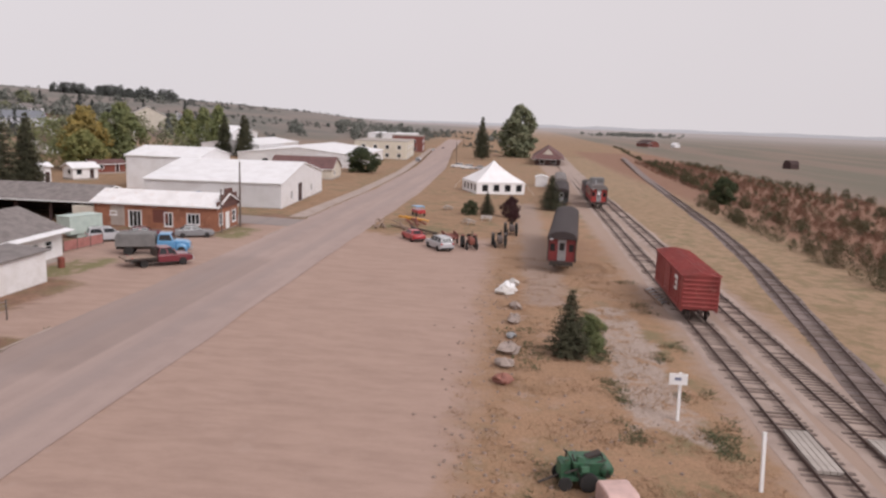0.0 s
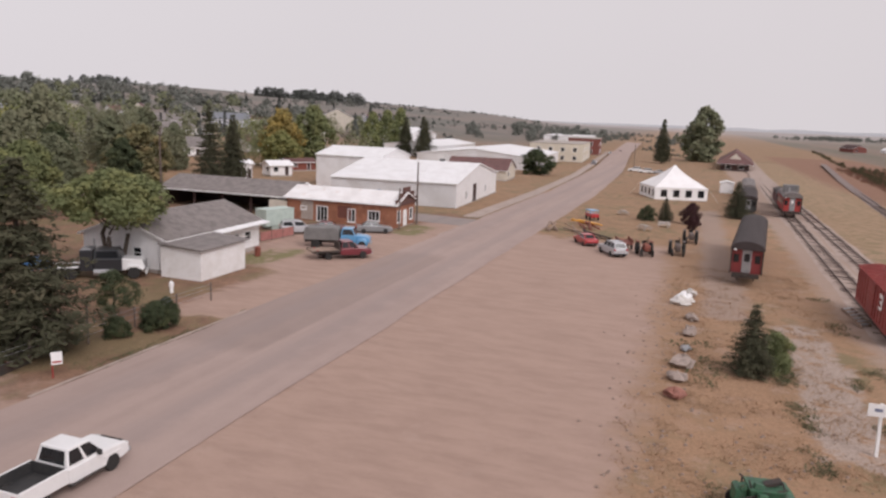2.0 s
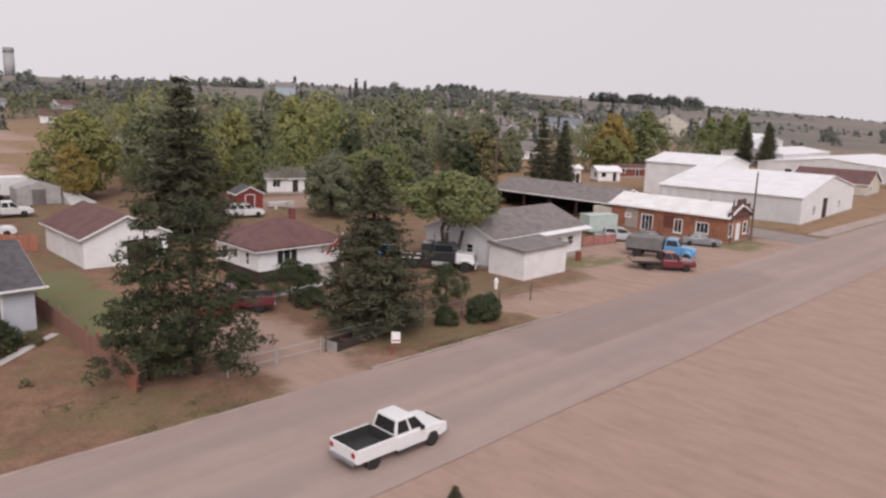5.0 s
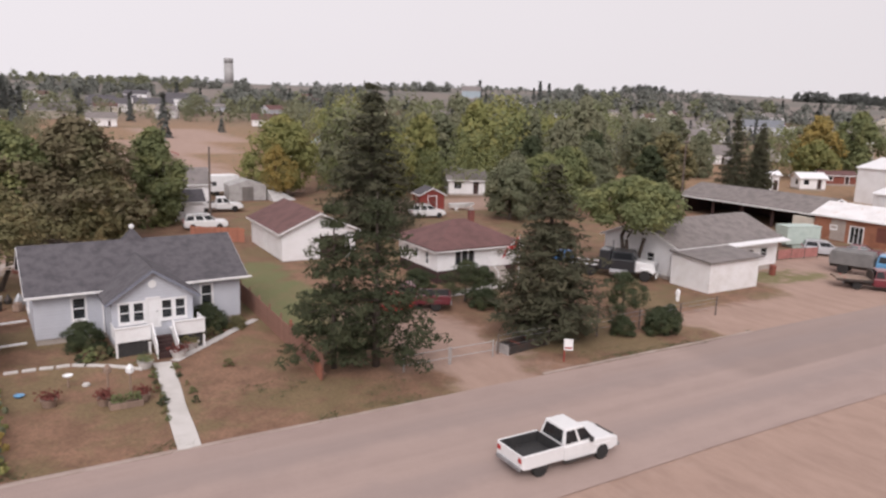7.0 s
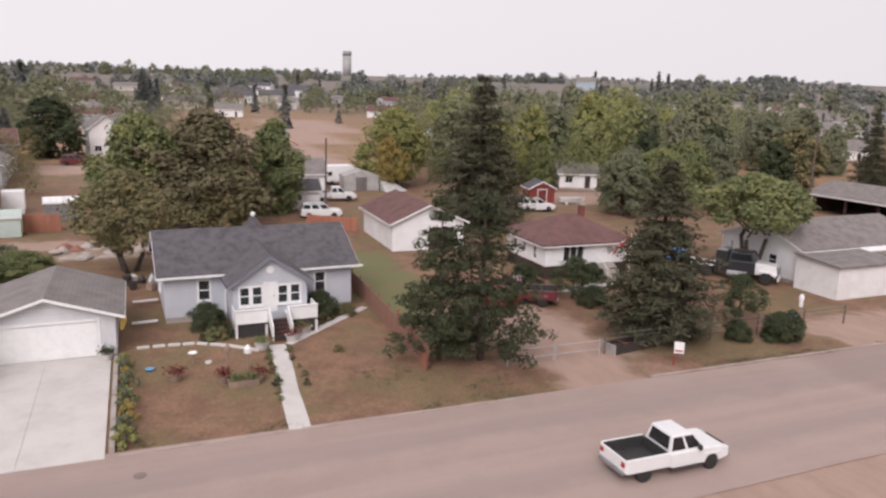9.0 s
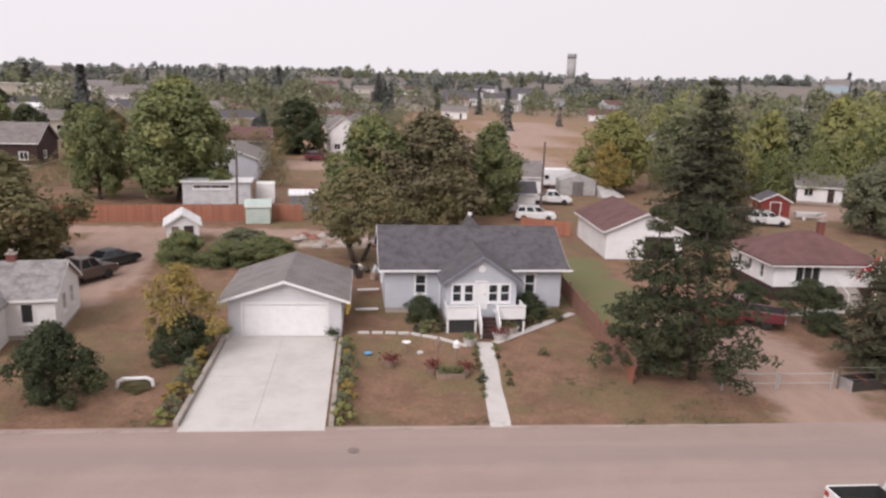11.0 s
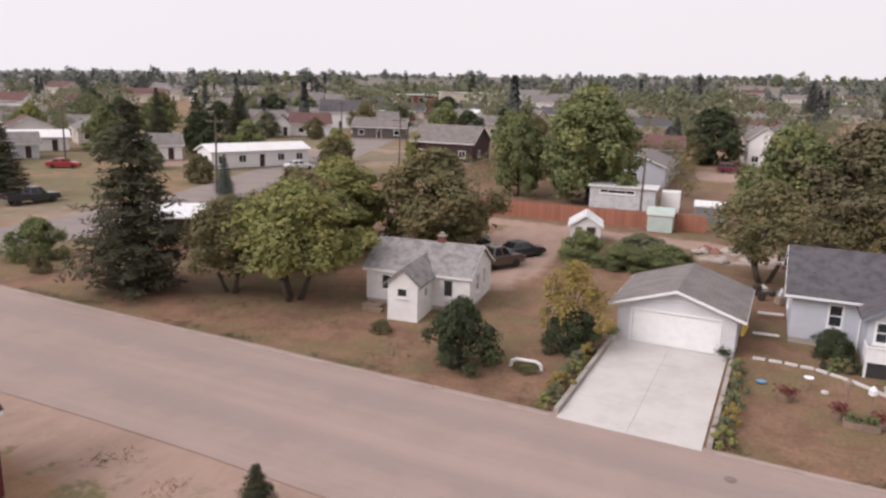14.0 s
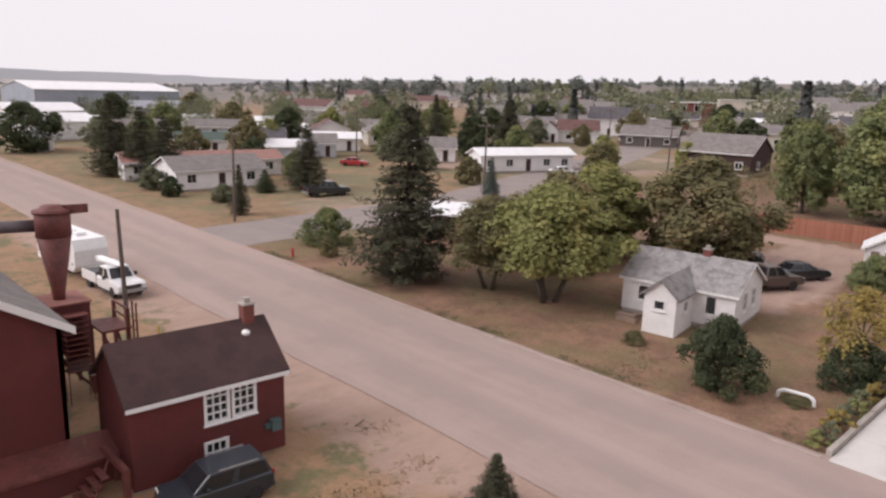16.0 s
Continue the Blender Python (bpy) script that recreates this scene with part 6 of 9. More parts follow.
def pickup(label, x, y, rz, paint, group="", bed="box", load=None, name="pickup_truck"):
    """An extended-cab pickup facing its own +x."""
    t = thing(name, label, "pickup truck", x, y, rz, group)
    W = 0.97
    low = [(-0.55, 0.5), (-0.55, 1.12), (1.15, 1.12), (1.35, 1.14), (2.55, 1.06), (2.82, 0.9), (2.85, 0.5), (2.45, 0.38), (-0.3, 0.38)]
    part("body", B().side(low, -W, W), paint, t, bevel=0.07)
    cabin(t, (-0.5, 1.45), (-0.3, 0.75), 1.1, 1.86, 0.90, 0.74, paint, 2)
    if bed == "box":
        for s in (-1, 1):
            part("bed_side", B().box(-2.85, s * W - 0.05, 0.55, -0.58, s * W + 0.05, 1.22) if s > 0 else B().box(-2.85, -W - 0.05, 0.55, -0.58, -W + 0.05, 1.22), paint, t, bevel=0.03)
        part("tailgate", B().box(-2.92, -W, 0.58, -2.84, W, 1.2), paint, t, bevel=0.03)
        part("bed_floor", B().box(-2.84, -W + 0.05, 0.62, -0.58, W - 0.05, 0.72), PLASTIC, t, "black bed liner")
        part("bed_liner", B().box(-0.66, -W + 0.05, 0.72, -0.6, W - 0.05, 1.2).box(-2.83, -W + 0.055, 0.72, -0.62, -W + 0.075, 1.2).box(-2.83, W - 0.075, 0.72, -0.62, W - 0.055, 1.2), PLASTIC, t, "black bed liner")
    else:
        part("flat_bed", B().box(-3.6, -1.15, 0.85, -0.62, 1.15, 0.98), WOODRAW, t, "wooden flat deck")
        part("deck_rail", B().box(-3.64, -1.19, 0.78, -0.6, -1.15, 1.0), DARKSTEEL, t)
        part("deck_rail", B().box(-3.64, 1.15, 0.78, -0.6, 1.19, 1.0), DARKSTEEL, t)
        part("headboard", B().box(-0.72, -1.0, 0.98, -0.64, 1.0, 1.75), DARKSTEEL, t)
    part("frame", B().box(-2.9, -0.5, 0.4, 0.0, 0.5, 0.6), DARKSTEEL, t)
    for wx in (-1.85, 1.85):
        for s in (-1, 1):
            wheel(t, wx, s * (W - 0.1), 0.39, 0.26)
            part("wheel_arch", B().box(wx - 0.5, s * (W + 0.0) - 0.03, 0.76, wx + 0.5, s * (W + 0.0) + 0.06, 0.86), paint, t, bevel=0.02)
    for s in (-1, 1):
        part("mirror", B().box(0.95, s * (W + 0.12) - 0.1, 1.15, 1.08, s * (W + 0.12) + 0.1, 1.38), PLASTIC, t, bevel=0.02)
        part("running_board", B().box(-0.5, s * W - 0.12, 0.36, 1.3, s * W + 0.1, 0.42), DARKSTEEL, t)
    part("grille", B().box(2.8, -0.6, 0.7, 2.88, 0.6, 0.95), DARKSTEEL, t)
    part("bumper", B().box(2.8, -0.95, 0.45, 2.96, 0.95, 0.66), STEEL, t, bevel=0.03)
    part("bumper", B().box(-3.02, -0.9, 0.48, -2.9, 0.9, 0.66), STEEL, t, bevel=0.03)
    lamps(t, 2.83, -2.93, W, 0.86, 0.95)
    return t


pickup("white extended-cab pickup with an empty black bed on the street", 20.1, 22.2, -0.7, P_WHITE).scale = (0.92, 0.92, 0.93)
car("bright red sedan parked at the edge of the dirt lot", 93.4, 12.2, 28, P_RED, "sedan")
car("silver sport-utility car parked beside a red sedan", 87.6, 8.2, 30, P_SILVER, "suv")
wagon = car("dark blue-grey compact wagon parked beside the red office", -21.9, 10.2, -95, P_NAVY, "hatch")
wagon.scale = (0.9, 0.94, 0.9)
pickup("white pickup towing a camper, parked beside the road", -50.3, 16.9, 4, P_WHITE)
boat = whole("canoe", B().loft([[(-2.3, 0, 0.1), (-2.3, 0.02, 0.12), (-2.3, -0.02, 0.12)], [(-1.0, 0.0, 0.32), (-1.0, 0.42, 0.0), (-1.0, -0.42, 0.0)], [(1.0, 0.0, 0.32), (1.0, 0.42, 0.0), (1.0, -0.42, 0.0)], [(2.3, 0, 0.1), (2.3, 0.02, 0.12), (2.3, -0.02, 0.12)]]), PAINT, "white canoe tied upside down on a pickup", "canoe", -50.9, 16.9, 8, "", 1.88, "", True)
cmp = thing("camper_trailer", "long white camper trailer hitched to a pickup", "camper trailer", -57.6, 16.5, 4)
part("body", B().side([(-3.6, 0.6), (-3.6, 2.8), (-3.3, 2.95), (3.2, 2.95), (3.6, 2.2), (3.55, 1.0), (3.2, 0.6)], -1.22, 1.22), PAINT, cmp, bevel=0.06)
for u in (-2.2, -0.4, 1.6):
    part("window", B().box(u, -1.245, 1.6, u + 0.9, -1.21, 2.2), CARGLASS, cmp)
part("door", B().box(2.4, -1.25, 0.75, 3.0, -1.21, 2.5), P_WHITE, cmp)
part("stripe", B().box(-3.5, -1.235, 1.1, 3.3, -1.215, 1.3), surface("beige_stripe", (0.5, 0.42, 0.36)), cmp)
part("roof_vent", B().box(-0.4, -0.3, 2.95, 0.4, 0.3, 3.12), PAINT, cmp, bevel=0.03)
part("air_conditioner", B().box(1.2, -0.35, 2.95, 2.0, 0.35, 3.2), PAINT, cmp, bevel=0.05)
part("hitch", B().tube((3.4, -0.8, 0.55), (4.6, 0, 0.5), 0.06).tube((3.4, 0.8, 0.55), (4.6, 0, 0.5), 0.06), DARKSTEEL, cmp)
for wx in (-0.9, 0.0):
    for s in (-1, 1):
        wheel(cmp, wx, s * 1.1, 0.36)

# blue farm truck with a grey canvas box, red flatbed, cars by the store
bt = thing("farm_truck", "old blue truck with a grey canvas-covered box", "truck", 72.8, 36.6, -72)
part("hood", B().side([(1.4, 0.7), (1.4, 1.6), (2.7, 1.5), (3.1, 1.3), (3.15, 0.75)], -0.75, 0.75), P_BLUE, bt, bevel=0.1)
cabin(bt, (-0.1, 1.6), (0.05, 1.2), 1.5, 2.3, 0.95, 0.8, P_BLUE, 1)
part("cab_body", B().side([(-0.1, 0.7), (-0.1, 1.55), (1.6, 1.55), (1.6, 0.7)], -0.97, 0.97), P_BLUE, bt, bevel=0.06)
for s in (-1, 1):
    part("fender", B().turned([(0.3, -0.18), (0.62, -0.18), (0.62, 0.18), (0.3, 0.18)], 14, pose(2.3, s * 0.9, 0.72, 90)), P_BLUE, bt, smooth=True)
part("box", B().side([(-4.2, 0.95), (-4.2, 1.9), (-4.0, 2.35), (-0.5, 2.35), (-0.3, 1.9), (-0.3, 0.95)], -1.15, 1.15), surface("grey_canvas", (0.20, 0.19, 0.185)), bt, "grey canvas cover", bevel=0.08)
part("frame", B().box(-4.2, -0.5, 0.6, 2.8, 0.5, 0.85), DARKSTEEL, bt)
part("bumper", B().box(3.15, -0.95, 0.55, 3.28, 0.95, 0.75), STEEL, bt, bevel=0.03)
for wx in (-2.9, 2.3):
    for s in (-1, 1):
        wheel(bt, wx, s * 0.95, 0.5, 0.28)
pickup("old red flatbed truck with an empty wooden deck", 67.6, 33.9, -47, paint_of("faded_maroon_truck_paint", (0.17, 0.022, 0.032)), "", "flat", name="flatbed_truck")
car("grey sedan parked before the log-sided store", 84.9, 38.2, -60, P_GREY, "sedan")
car("silver hatchback parked before the log-sided store", 78.3, 45.6, -50, P_SILVER, "hatch")
car("small red car parked before the white bungalow", 24.3, 45.2, 12, P_RED, "sedan")
setting("yard_walk", ribbon([(26.8, 47.2), (31.5, 47.6), (36.6, 48.6)], 1.3, 0.04, 0.8, 0.06), CONCRETE, "pale concrete walk before the white bungalow", "walk")
car("dark red car parked before the store", 81.6, 43.0, -60, P_MAROON, "sedan")
whole("cargo_trailer", B().box(-2.2, -1.1, 0.5, 2.2, 1.1, 2.5).box(-2.25, -1.15, 2.5, 2.25, 1.15, 2.58).box(-1.2, -0.9, -0.1, 1.2, 0.9, 0.5), TEAL, "pale blue-white cargo box beside the workshop", "trailer", 80.3, 50.0, -20)
# mesh fence beside the workshop
mf = thing("mesh_fence", "faded red plastic mesh fence beside the workshop", "fence", 70.4, 45.8, -8)
for i in range(4):
    part("post", B().tube((2 * i, 0, -0.2), (2 * i, 0, 1.3), 0.05), POLE, mf)
for i in range(3):
    part("panel", B().box(2 * i + 0.06, -0.02, 0.1, 2 * i + 1.94, 0.02, 1.1), surface("faded_red_mesh" if i == 0 else "faded_red_mesh_worn", (0.40, 0.17, 0.15)), mf)
# logging truck and clutter behind the elm
st = thing("semi_truck", "white and grey semi truck parked behind the elm", "truck", 48.4, 46.7, -54)
part("hood", B().side([(1.2, 0.7), (1.2, 1.75), (2.9, 1.6), (3.1, 0.8)], -0.85, 0.85), P_WHITE, st, bevel=0.08)
for s in (-1, 1):
    part("fender", B().side([(1.5, 0.75), (1.7, 1.15), (2.6, 1.15), (2.95, 0.85), (2.95, 0.7), (2.5, 1.0), (1.9, 1.0)], s * 0.95 - 0.22, s * 0.95 + 0.22), P_WHITE, st, bevel=0.03)
    part("fuel_tank", B().tube((-0.9, s * 1.0, 0.65), (0.7, s * 1.0, 0.65), 0.3, None, 12), STEEL, st)
    part("rear_fender", B().box(-4.5, s * 1.0 - 0.2, 1.08, -2.1, s * 1.0 + 0.2, 1.14), P_WHITE, st)
part("bumper", B().box(3.12, -1.15, 0.4, 3.26, 1.15, 0.72), LAMPWHITE, st, "pale chrome bumper", bevel=0.03)
part("sleeper", B().box(-1.95, -1.1, 0.75, -0.95, 1.1, 2.55), P_BLACK, st, bevel=0.06)
part("cab_body", B().side([(-0.9, 0.7), (-0.9, 1.8), (1.3, 1.8), (1.3, 0.7)], -1.15, 1.15), P_BLACK, st, bevel=0.06)
cabin(st, (-0.9, 1.3), (-0.8, 1.0), 1.75, 2.5, 1.12, 1.0, P_BLACK, 1)
part("grille", B().box(3.08, -0.6, 0.8, 3.16, 0.6, 1.5), STEEL, st)
part("frame", B().box(-4.6, -0.45, 0.6, 1.2, 0.45, 0.9), DARKSTEEL, st)
part("stack", B().tube((-1.05, 0.9, 1.0), (-1.05, 0.9, 3.2), 0.08), STEEL, st)
for wx in (-3.9, -2.7, 2.2):
    for s in (-1, 1):
        wheel(st, wx, s * 1.0, 0.5, 0.3)
whole("tarp_pile", B().turned([(1.3, 0), (1.2, 0.5), (0.7, 0.95), (0.05, 1.05)], 9), BLUETARP, "blue tarp over a heap beside the truck", "tarp", 48.2, 54.5, 20)
pickup("maroon pickup half hidden behind the pines", 25.6, 45.5, 150, P_MAROON)
car("white van beside the red shed", 48.2, 82.0, -10, P_WHITE, "suv", name="van", category="van")
pickup("white pickup parked in a back yard", 24.3, 94.2, -8, P_WHITE)
car("white sport-utility car parked behind a fence", 19.6, 82.0, -8, P_WHITE, "suv")
car("black sedan parked beside the cottage", -20.2, 58.6, 62, P_BLACK, "sedan")
car("black car parked under the trees", -26.2, 60.2, 20, P_BLACK, "sedan")
pickup("rusty brown pickup beside the cottage", -20.9, 53.6, 62, paint_of("brown_truck_paint", (0.09, 0.06, 0.05)))
car("dark red car on the back street", -9.3, 137.8, 10, P_MAROON, "suv")
car("white car beside the mobile home", -70.2, 93.8, 60, P_WHITE, "sedan")
car("red car in a driveway across the side street", -98.3, 73.4, 40, P_RED, "sedan")
pickup("dark pickup in a driveway across the side street", -75.4, 52.0, 80, P_BLACK)
for px, py, rz, p, k in ((296, 37.5, 0, P_GREY, "sedan"), (303, 38.0, 0, P_WHITE, "suv"), (404, 42.5, 5, P_WHITE, "suv"), (434, 40.0, 5, P_MAROON, "sedan"), (266, 15.5, 95, P_WHITE, "suv"), (268, 11.0, 95, P_SILVER, "sedan"), (272, 19.5, 95, P_WHITE, "suv"), (228, 44.0, 5, P_BLACK, "suv")):
    car("distant parked car along the main street", px, py, rz, p, k, "cars along the street")

# ---- railway vehicles ----
def bogie(parent, x, n=2, gauge=0.72):
    o = part("bogie", B().box(x - 1.2, -0.95, 0.42, x + 1.2, -0.8, 0.72).box(x - 1.2, 0.8, 0.42, x + 1.2, 0.95, 0.72).box(x - 0.25, -0.95, 0.5, x + 0.25, 0.95, 0.85), DARKSTEEL, parent)
    for wx in (x - 0.85, x + 0.85):
        for s in (-1, 1):
            part("wheel", B().turned([(0.02, -0.06), (0.42, -0.06), (0.45, -0.02), (0.45, 0.07), (0.02, 0.07)], 18, pose(wx, s * gauge, 0.42, 90)), DARKSTEEL, o)


bx = thing("boxcar", "faded red steel boxcar with a white emblem on its door", "boxcar", 65.2, -16.0, -1.6, "", 0.27)
part("body", B().box(-6.2, -1.45, 0.95, 6.2, 1.45, 3.75), CARRED, bx)
part("roof", B().loft([[(-6.3, -1.6, 3.75), (-6.3, 1.6, 3.75), (-6.3, 0, 4.05)], [(6.3, -1.6, 3.75), (6.3, 1.6, 3.75), (6.3, 0, 4.05)]]), CARRED, bx)
for i in range(21):
    u = -6.1 + 0.61 * i
    for s in (-1, 1):
        part("roof_rib", B().loft([[(u, s * 1.6, 3.76), (u + 0.1, s * 1.6, 3.76), (u + 0.1, s * 1.6, 3.84), (u, s * 1.6, 3.84)], [(u, s * 0.05, 4.05), (u + 0.1, s * 0.05, 4.05), (u + 0.1, s * 0.05, 4.13), (u, s * 0.05, 4.13)]]), CARRED, bx)
for u in (-6.2, 6.2):
    for k in range(7):
        z = 1.1 + 0.36 * k
        part("end_rib", B().loft([[(u, -1.4, z), (u, 1.4, z), (u, 1.4, z + 0.2), (u, -1.4, z + 0.2)], [(u + math.copysign(0.09, u), -1.3, z + 0.06), (u + math.copysign(0.09, u), 1.3, z + 0.06), (u + math.copysign(0.09, u), 1.3, z + 0.14), (u + math.copysign(0.09, u), -1.3, z + 0.14)]]), CARRED, bx)
for s in (-1, 1):
    for i in range(13):
        u = -6.1 + 1.015 * i
        if abs(u) > 1.4:
            part("side_post", B().box(u - 0.05, s * 1.45 - 0.04, 1.0, u + 0.05, s * 1.45 + 0.06, 3.72), CARRED, bx)
    d = part("door", B().box(-1.3, s * 1.5 - 0.03, 1.05, 1.3, s * 1.5 + 0.05, 3.6), CARRED, bx)
    for k in range(5):
        part("door_rib", B().box(-1.25, s * 1.5 - 0.05, 1.3 + 0.48 * k, 1.25, s * 1.5 + 0.09, 1.38 + 0.48 * k), CARRED, d)
    part("sill", B().box(-6.2, s * 1.4 - 0.08, 0.8, 6.2, s * 1.4 + 0.1, 1.0), CARRED, bx)
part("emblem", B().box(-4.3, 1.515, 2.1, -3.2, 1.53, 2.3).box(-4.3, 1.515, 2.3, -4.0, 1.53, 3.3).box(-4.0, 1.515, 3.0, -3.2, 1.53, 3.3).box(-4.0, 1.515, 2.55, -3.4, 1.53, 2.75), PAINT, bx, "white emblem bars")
part("ladder", B().box(-6.32, -1.35, 1.0, -6.26, -1.3, 3.7).box(-6.32, -0.95, 1.0, -6.26, -0.9, 3.7), CARRED, bx)
for k in range(7):
    part("rung", B().box(-6.33, -1.35, 1.15 + 0.38 * k, -6.28, -0.9, 1.19 + 0.38 * k), CARRED, bx)
for s in (-1, 1):
    part("coupler", B().box(s * 6.2 - 0.1, -0.15, 0.75, s * 6.9, 0.15, 1.0) if s > 0 else B().box(-6.9, -0.15, 0.75, -6.1, 0.15, 1.0), DARKSTEEL, bx)
bogie(bx, -4.7)
bogie(bx, 4.7)
rp = thing("wooden_steps", "grey wooden steps leading up to the boxcar door", "steps", 66.2, -13.3, -45)
for i in range(6):
    part("tread", B().box(-0.6, -0.3 * i - 0.02, 1.15 - 0.19 * i, 0.6, -0.3 * i + 0.26, 1.2 - 0.19 * i), STEEL, rp)
for s in (-0.62, 0.58):
    part("stringer", B().loft([[(s, 0.3, 1.0), (s + 0.05, 0.3, 1.0), (s + 0.05, 0.3, 1.25), (s, 0.3, 1.25)], [(s, -1.7, -0.1), (s + 0.05, -1.7, -0.1), (s + 0.05, -1.7, 0.2), (s, -1.7, 0.2)]]), WOODRAW, rp)


def coach(label, x, y, rz, length, body_m, roof_m, name="passenger_coach", windows=True, height=3.0):
    """A railway coach, its near end at x, y, its length along its own +x."""
    t = thing(name, label, "railway coach", x, y, rz, "", 0.27)
    part("body", B().box(0, -1.45, 0.9, length, 1.45, height), body_m, t)
    arc = [(1.55 * math.cos(a), height - 0.05 + 0.75 * math.sin(a)) for a in [math.pi * i / 12 for i in range(13)]]
    part("roof", B().loft([[(-0.35, q, z) for q, z in arc], [(length + 0.35, q, z) for q, z in arc]]), roof_m, t, smooth=False)
    for i in range(int(length / 1.8)):
        part("roof_seam", B().loft([[(1.8 * i + 0.5, q * 1.012, z + 0.015) for q, z in arc], [(1.8 * i + 0.56, q * 1.012, z + 0.015) for q, z in arc]]), roof_m, t)
    part("end_door", B().box(-0.06, -0.42, 0.95, -0.005, 0.42, 2.95), STEEL, t, "pale grey end door")
    part("door_window", B().box(-0.075, -0.25, 1.9, -0.055, 0.25, 2.6), CARGLASS, t)
    for s in (-1, 1):
        part("end_window", B().box(-0.03, s * 0.95 - 0.25, 1.8, -0.004, s * 0.95 + 0.25, 2.5), CARGLASS, t)
        part("end_post", B().box(-0.12, s * 1.4 - 0.06, 0.8, 0.0, s * 1.4 + 0.06, height), DARKSTEEL, t)
        if windows:
            for i in range(int(length / 1.7) - 1):
                part("side_window", B().box(1.2 + 1.7 * i, s * 1.45 - 0.02, 1.75, 2.2 + 1.7 * i, s * 1.45 + 0.02, 2.6), CARGLASS, t)
        part("letter_board", B().box(0, s * 1.45 - 0.02, 0.85, length, s * 1.45 + 0.03, 1.0), DARKSTEEL, t)
    part("buffer_beam", B().box(-0.5, -1.2, 0.55, 0.0, 1.2, 0.9), DARKSTEEL, t)
    part("coupler", B().box(-0.9, -0.15, 0.6, -0.5, 0.15, 0.85), DARKSTEEL, t)
    part("lamp", B().turned([(0.02, 0), (0.14, 0.02), (0.14, 0.16), (0.02, 0.2)], 10, pose(-0.25, 1.1, height - 0.15)), PAINT, t, "white marker lamp")
    bogie(t, 2.6)
    bogie(t, length - 2.6)
    return t


coach("dark red railway coach with a brown-black rounded roof", 77.0, -5.9, -5.4, 25.0, COACHRED, COACHROOF).scale = (1, 1.04, 1.16)
coach("dark old railway coach with a weathered roof", 146.0, -10.5, -4.0, 22.0, surface("black_coach_paint", (0.05, 0.05, 0.05)), COACHROOF)
coach("dull green railway coach with a grey roof", 178.0, -12.5, -3.5, 26.0, surface("dull_green_coach_paint", (0.10, 0.16, 0.13)), SHINGLEPALE)
cb = coach("bright red caboose with grey roof and lookout", 148.6, -18.2, -1.6, 12.0, surface("bright_caboose_red", (0.40, 0.05, 0.045)), SHINGLEPALE, "caboose")
cb.scale = (1.05, 1.12, 1.25)
part("lookout", B().box(4.5, -1.2, 3.6, 7.0, 1.2, 4.5), surface("grey_lookout_paint", (0.2, 0.19, 0.19)), cb, bevel=0.05)
part("emblem", B().box(-0.09, -0.2, 2.0, -0.07, 0.2, 2.6), PAINT, cb)
for i in range(3):
    part("roof_pipe", B().tube((2.0 + 3.6 * i, 0.5, 3.6), (2.0 + 3.6 * i, 0.5, 4.3), 0.12), STEEL, cb)
coach("dark freight car with brown roof behind the caboose", 165.0, -18.7, -1.6, 13.0, surface("dark_freight_paint", (0.12, 0.05, 0.05)), COACHROOF, "freight_car", False)

# ---- around the railway museum ----
tent = thing("marquee_tent", "large white peaked marquee tent with arched windows", "tent", 150.0, 2.6, 5)
hw, hd, eh, ph = 6.2, 6.2, 2.4, 6.6
rings = []
for k, (f, z) in enumerate(((1.0, eh), (0.72, eh + 0.95), (0.45, eh + 1.9), (0.22, eh + 2.9), (0.0, ph - 0.2))):
    q = max(f, 0.015)
    rings.append([(-hw * q, -hd * q, z), (hw * q, -hd * q, z), (hw * q, hd * q, z), (-hw * q, hd * q, z)])
part("canopy", B().loft(rings), CANVAS, tent)
for p0, p1 in (((-hw, -hd), (hw, -hd)), ((hw, -hd), (hw, hd)), ((hw, hd), (-hw, hd)), ((-hw, hd), (-hw, -hd))):
    holes = [(1.4 + 2.9 * i, 2.9 + 2.9 * i, 0.6, 1.95) for i in range(4)]
    part("side_wall", wall_shape(p0, p1, 0.02, eh, holes, 0.04), CANVAS, tent)
    m = local(p0, p1)
    for a, c, e, f in holes:
        o = part("window", B().box(a, 0.045, e, c, 0.055, f), CARGLASS, tent)
        o.matrix_local = m
    v = part("valance", B().box(0, -0.06, eh - 0.3, 2 * hw, -0.02, eh + 0.02), CANVAS, tent)
    v.matrix_local = m
for sx in (-1, 1):
    for sy in (-1, 1):
        part("pole", B().tube((sx * hw * 0.99, sy * hd * 0.99, 0), (sx * hw * 0.99, sy * hd * 0.99, eh), 0.05), STEEL, tent)
        part("guy_rope", B().tube((sx * hw, sy * hd, eh), (sx * (hw + 1.8), sy * (hd + 1.8), 0), 0.02, None, 5), PAINT, tent)
tent.matrix_world = pose(174.2, 3.8, gz(174.2, 3.8), 0, 0, 20)
tent.scale = (0.95, 0.95, 1.16)


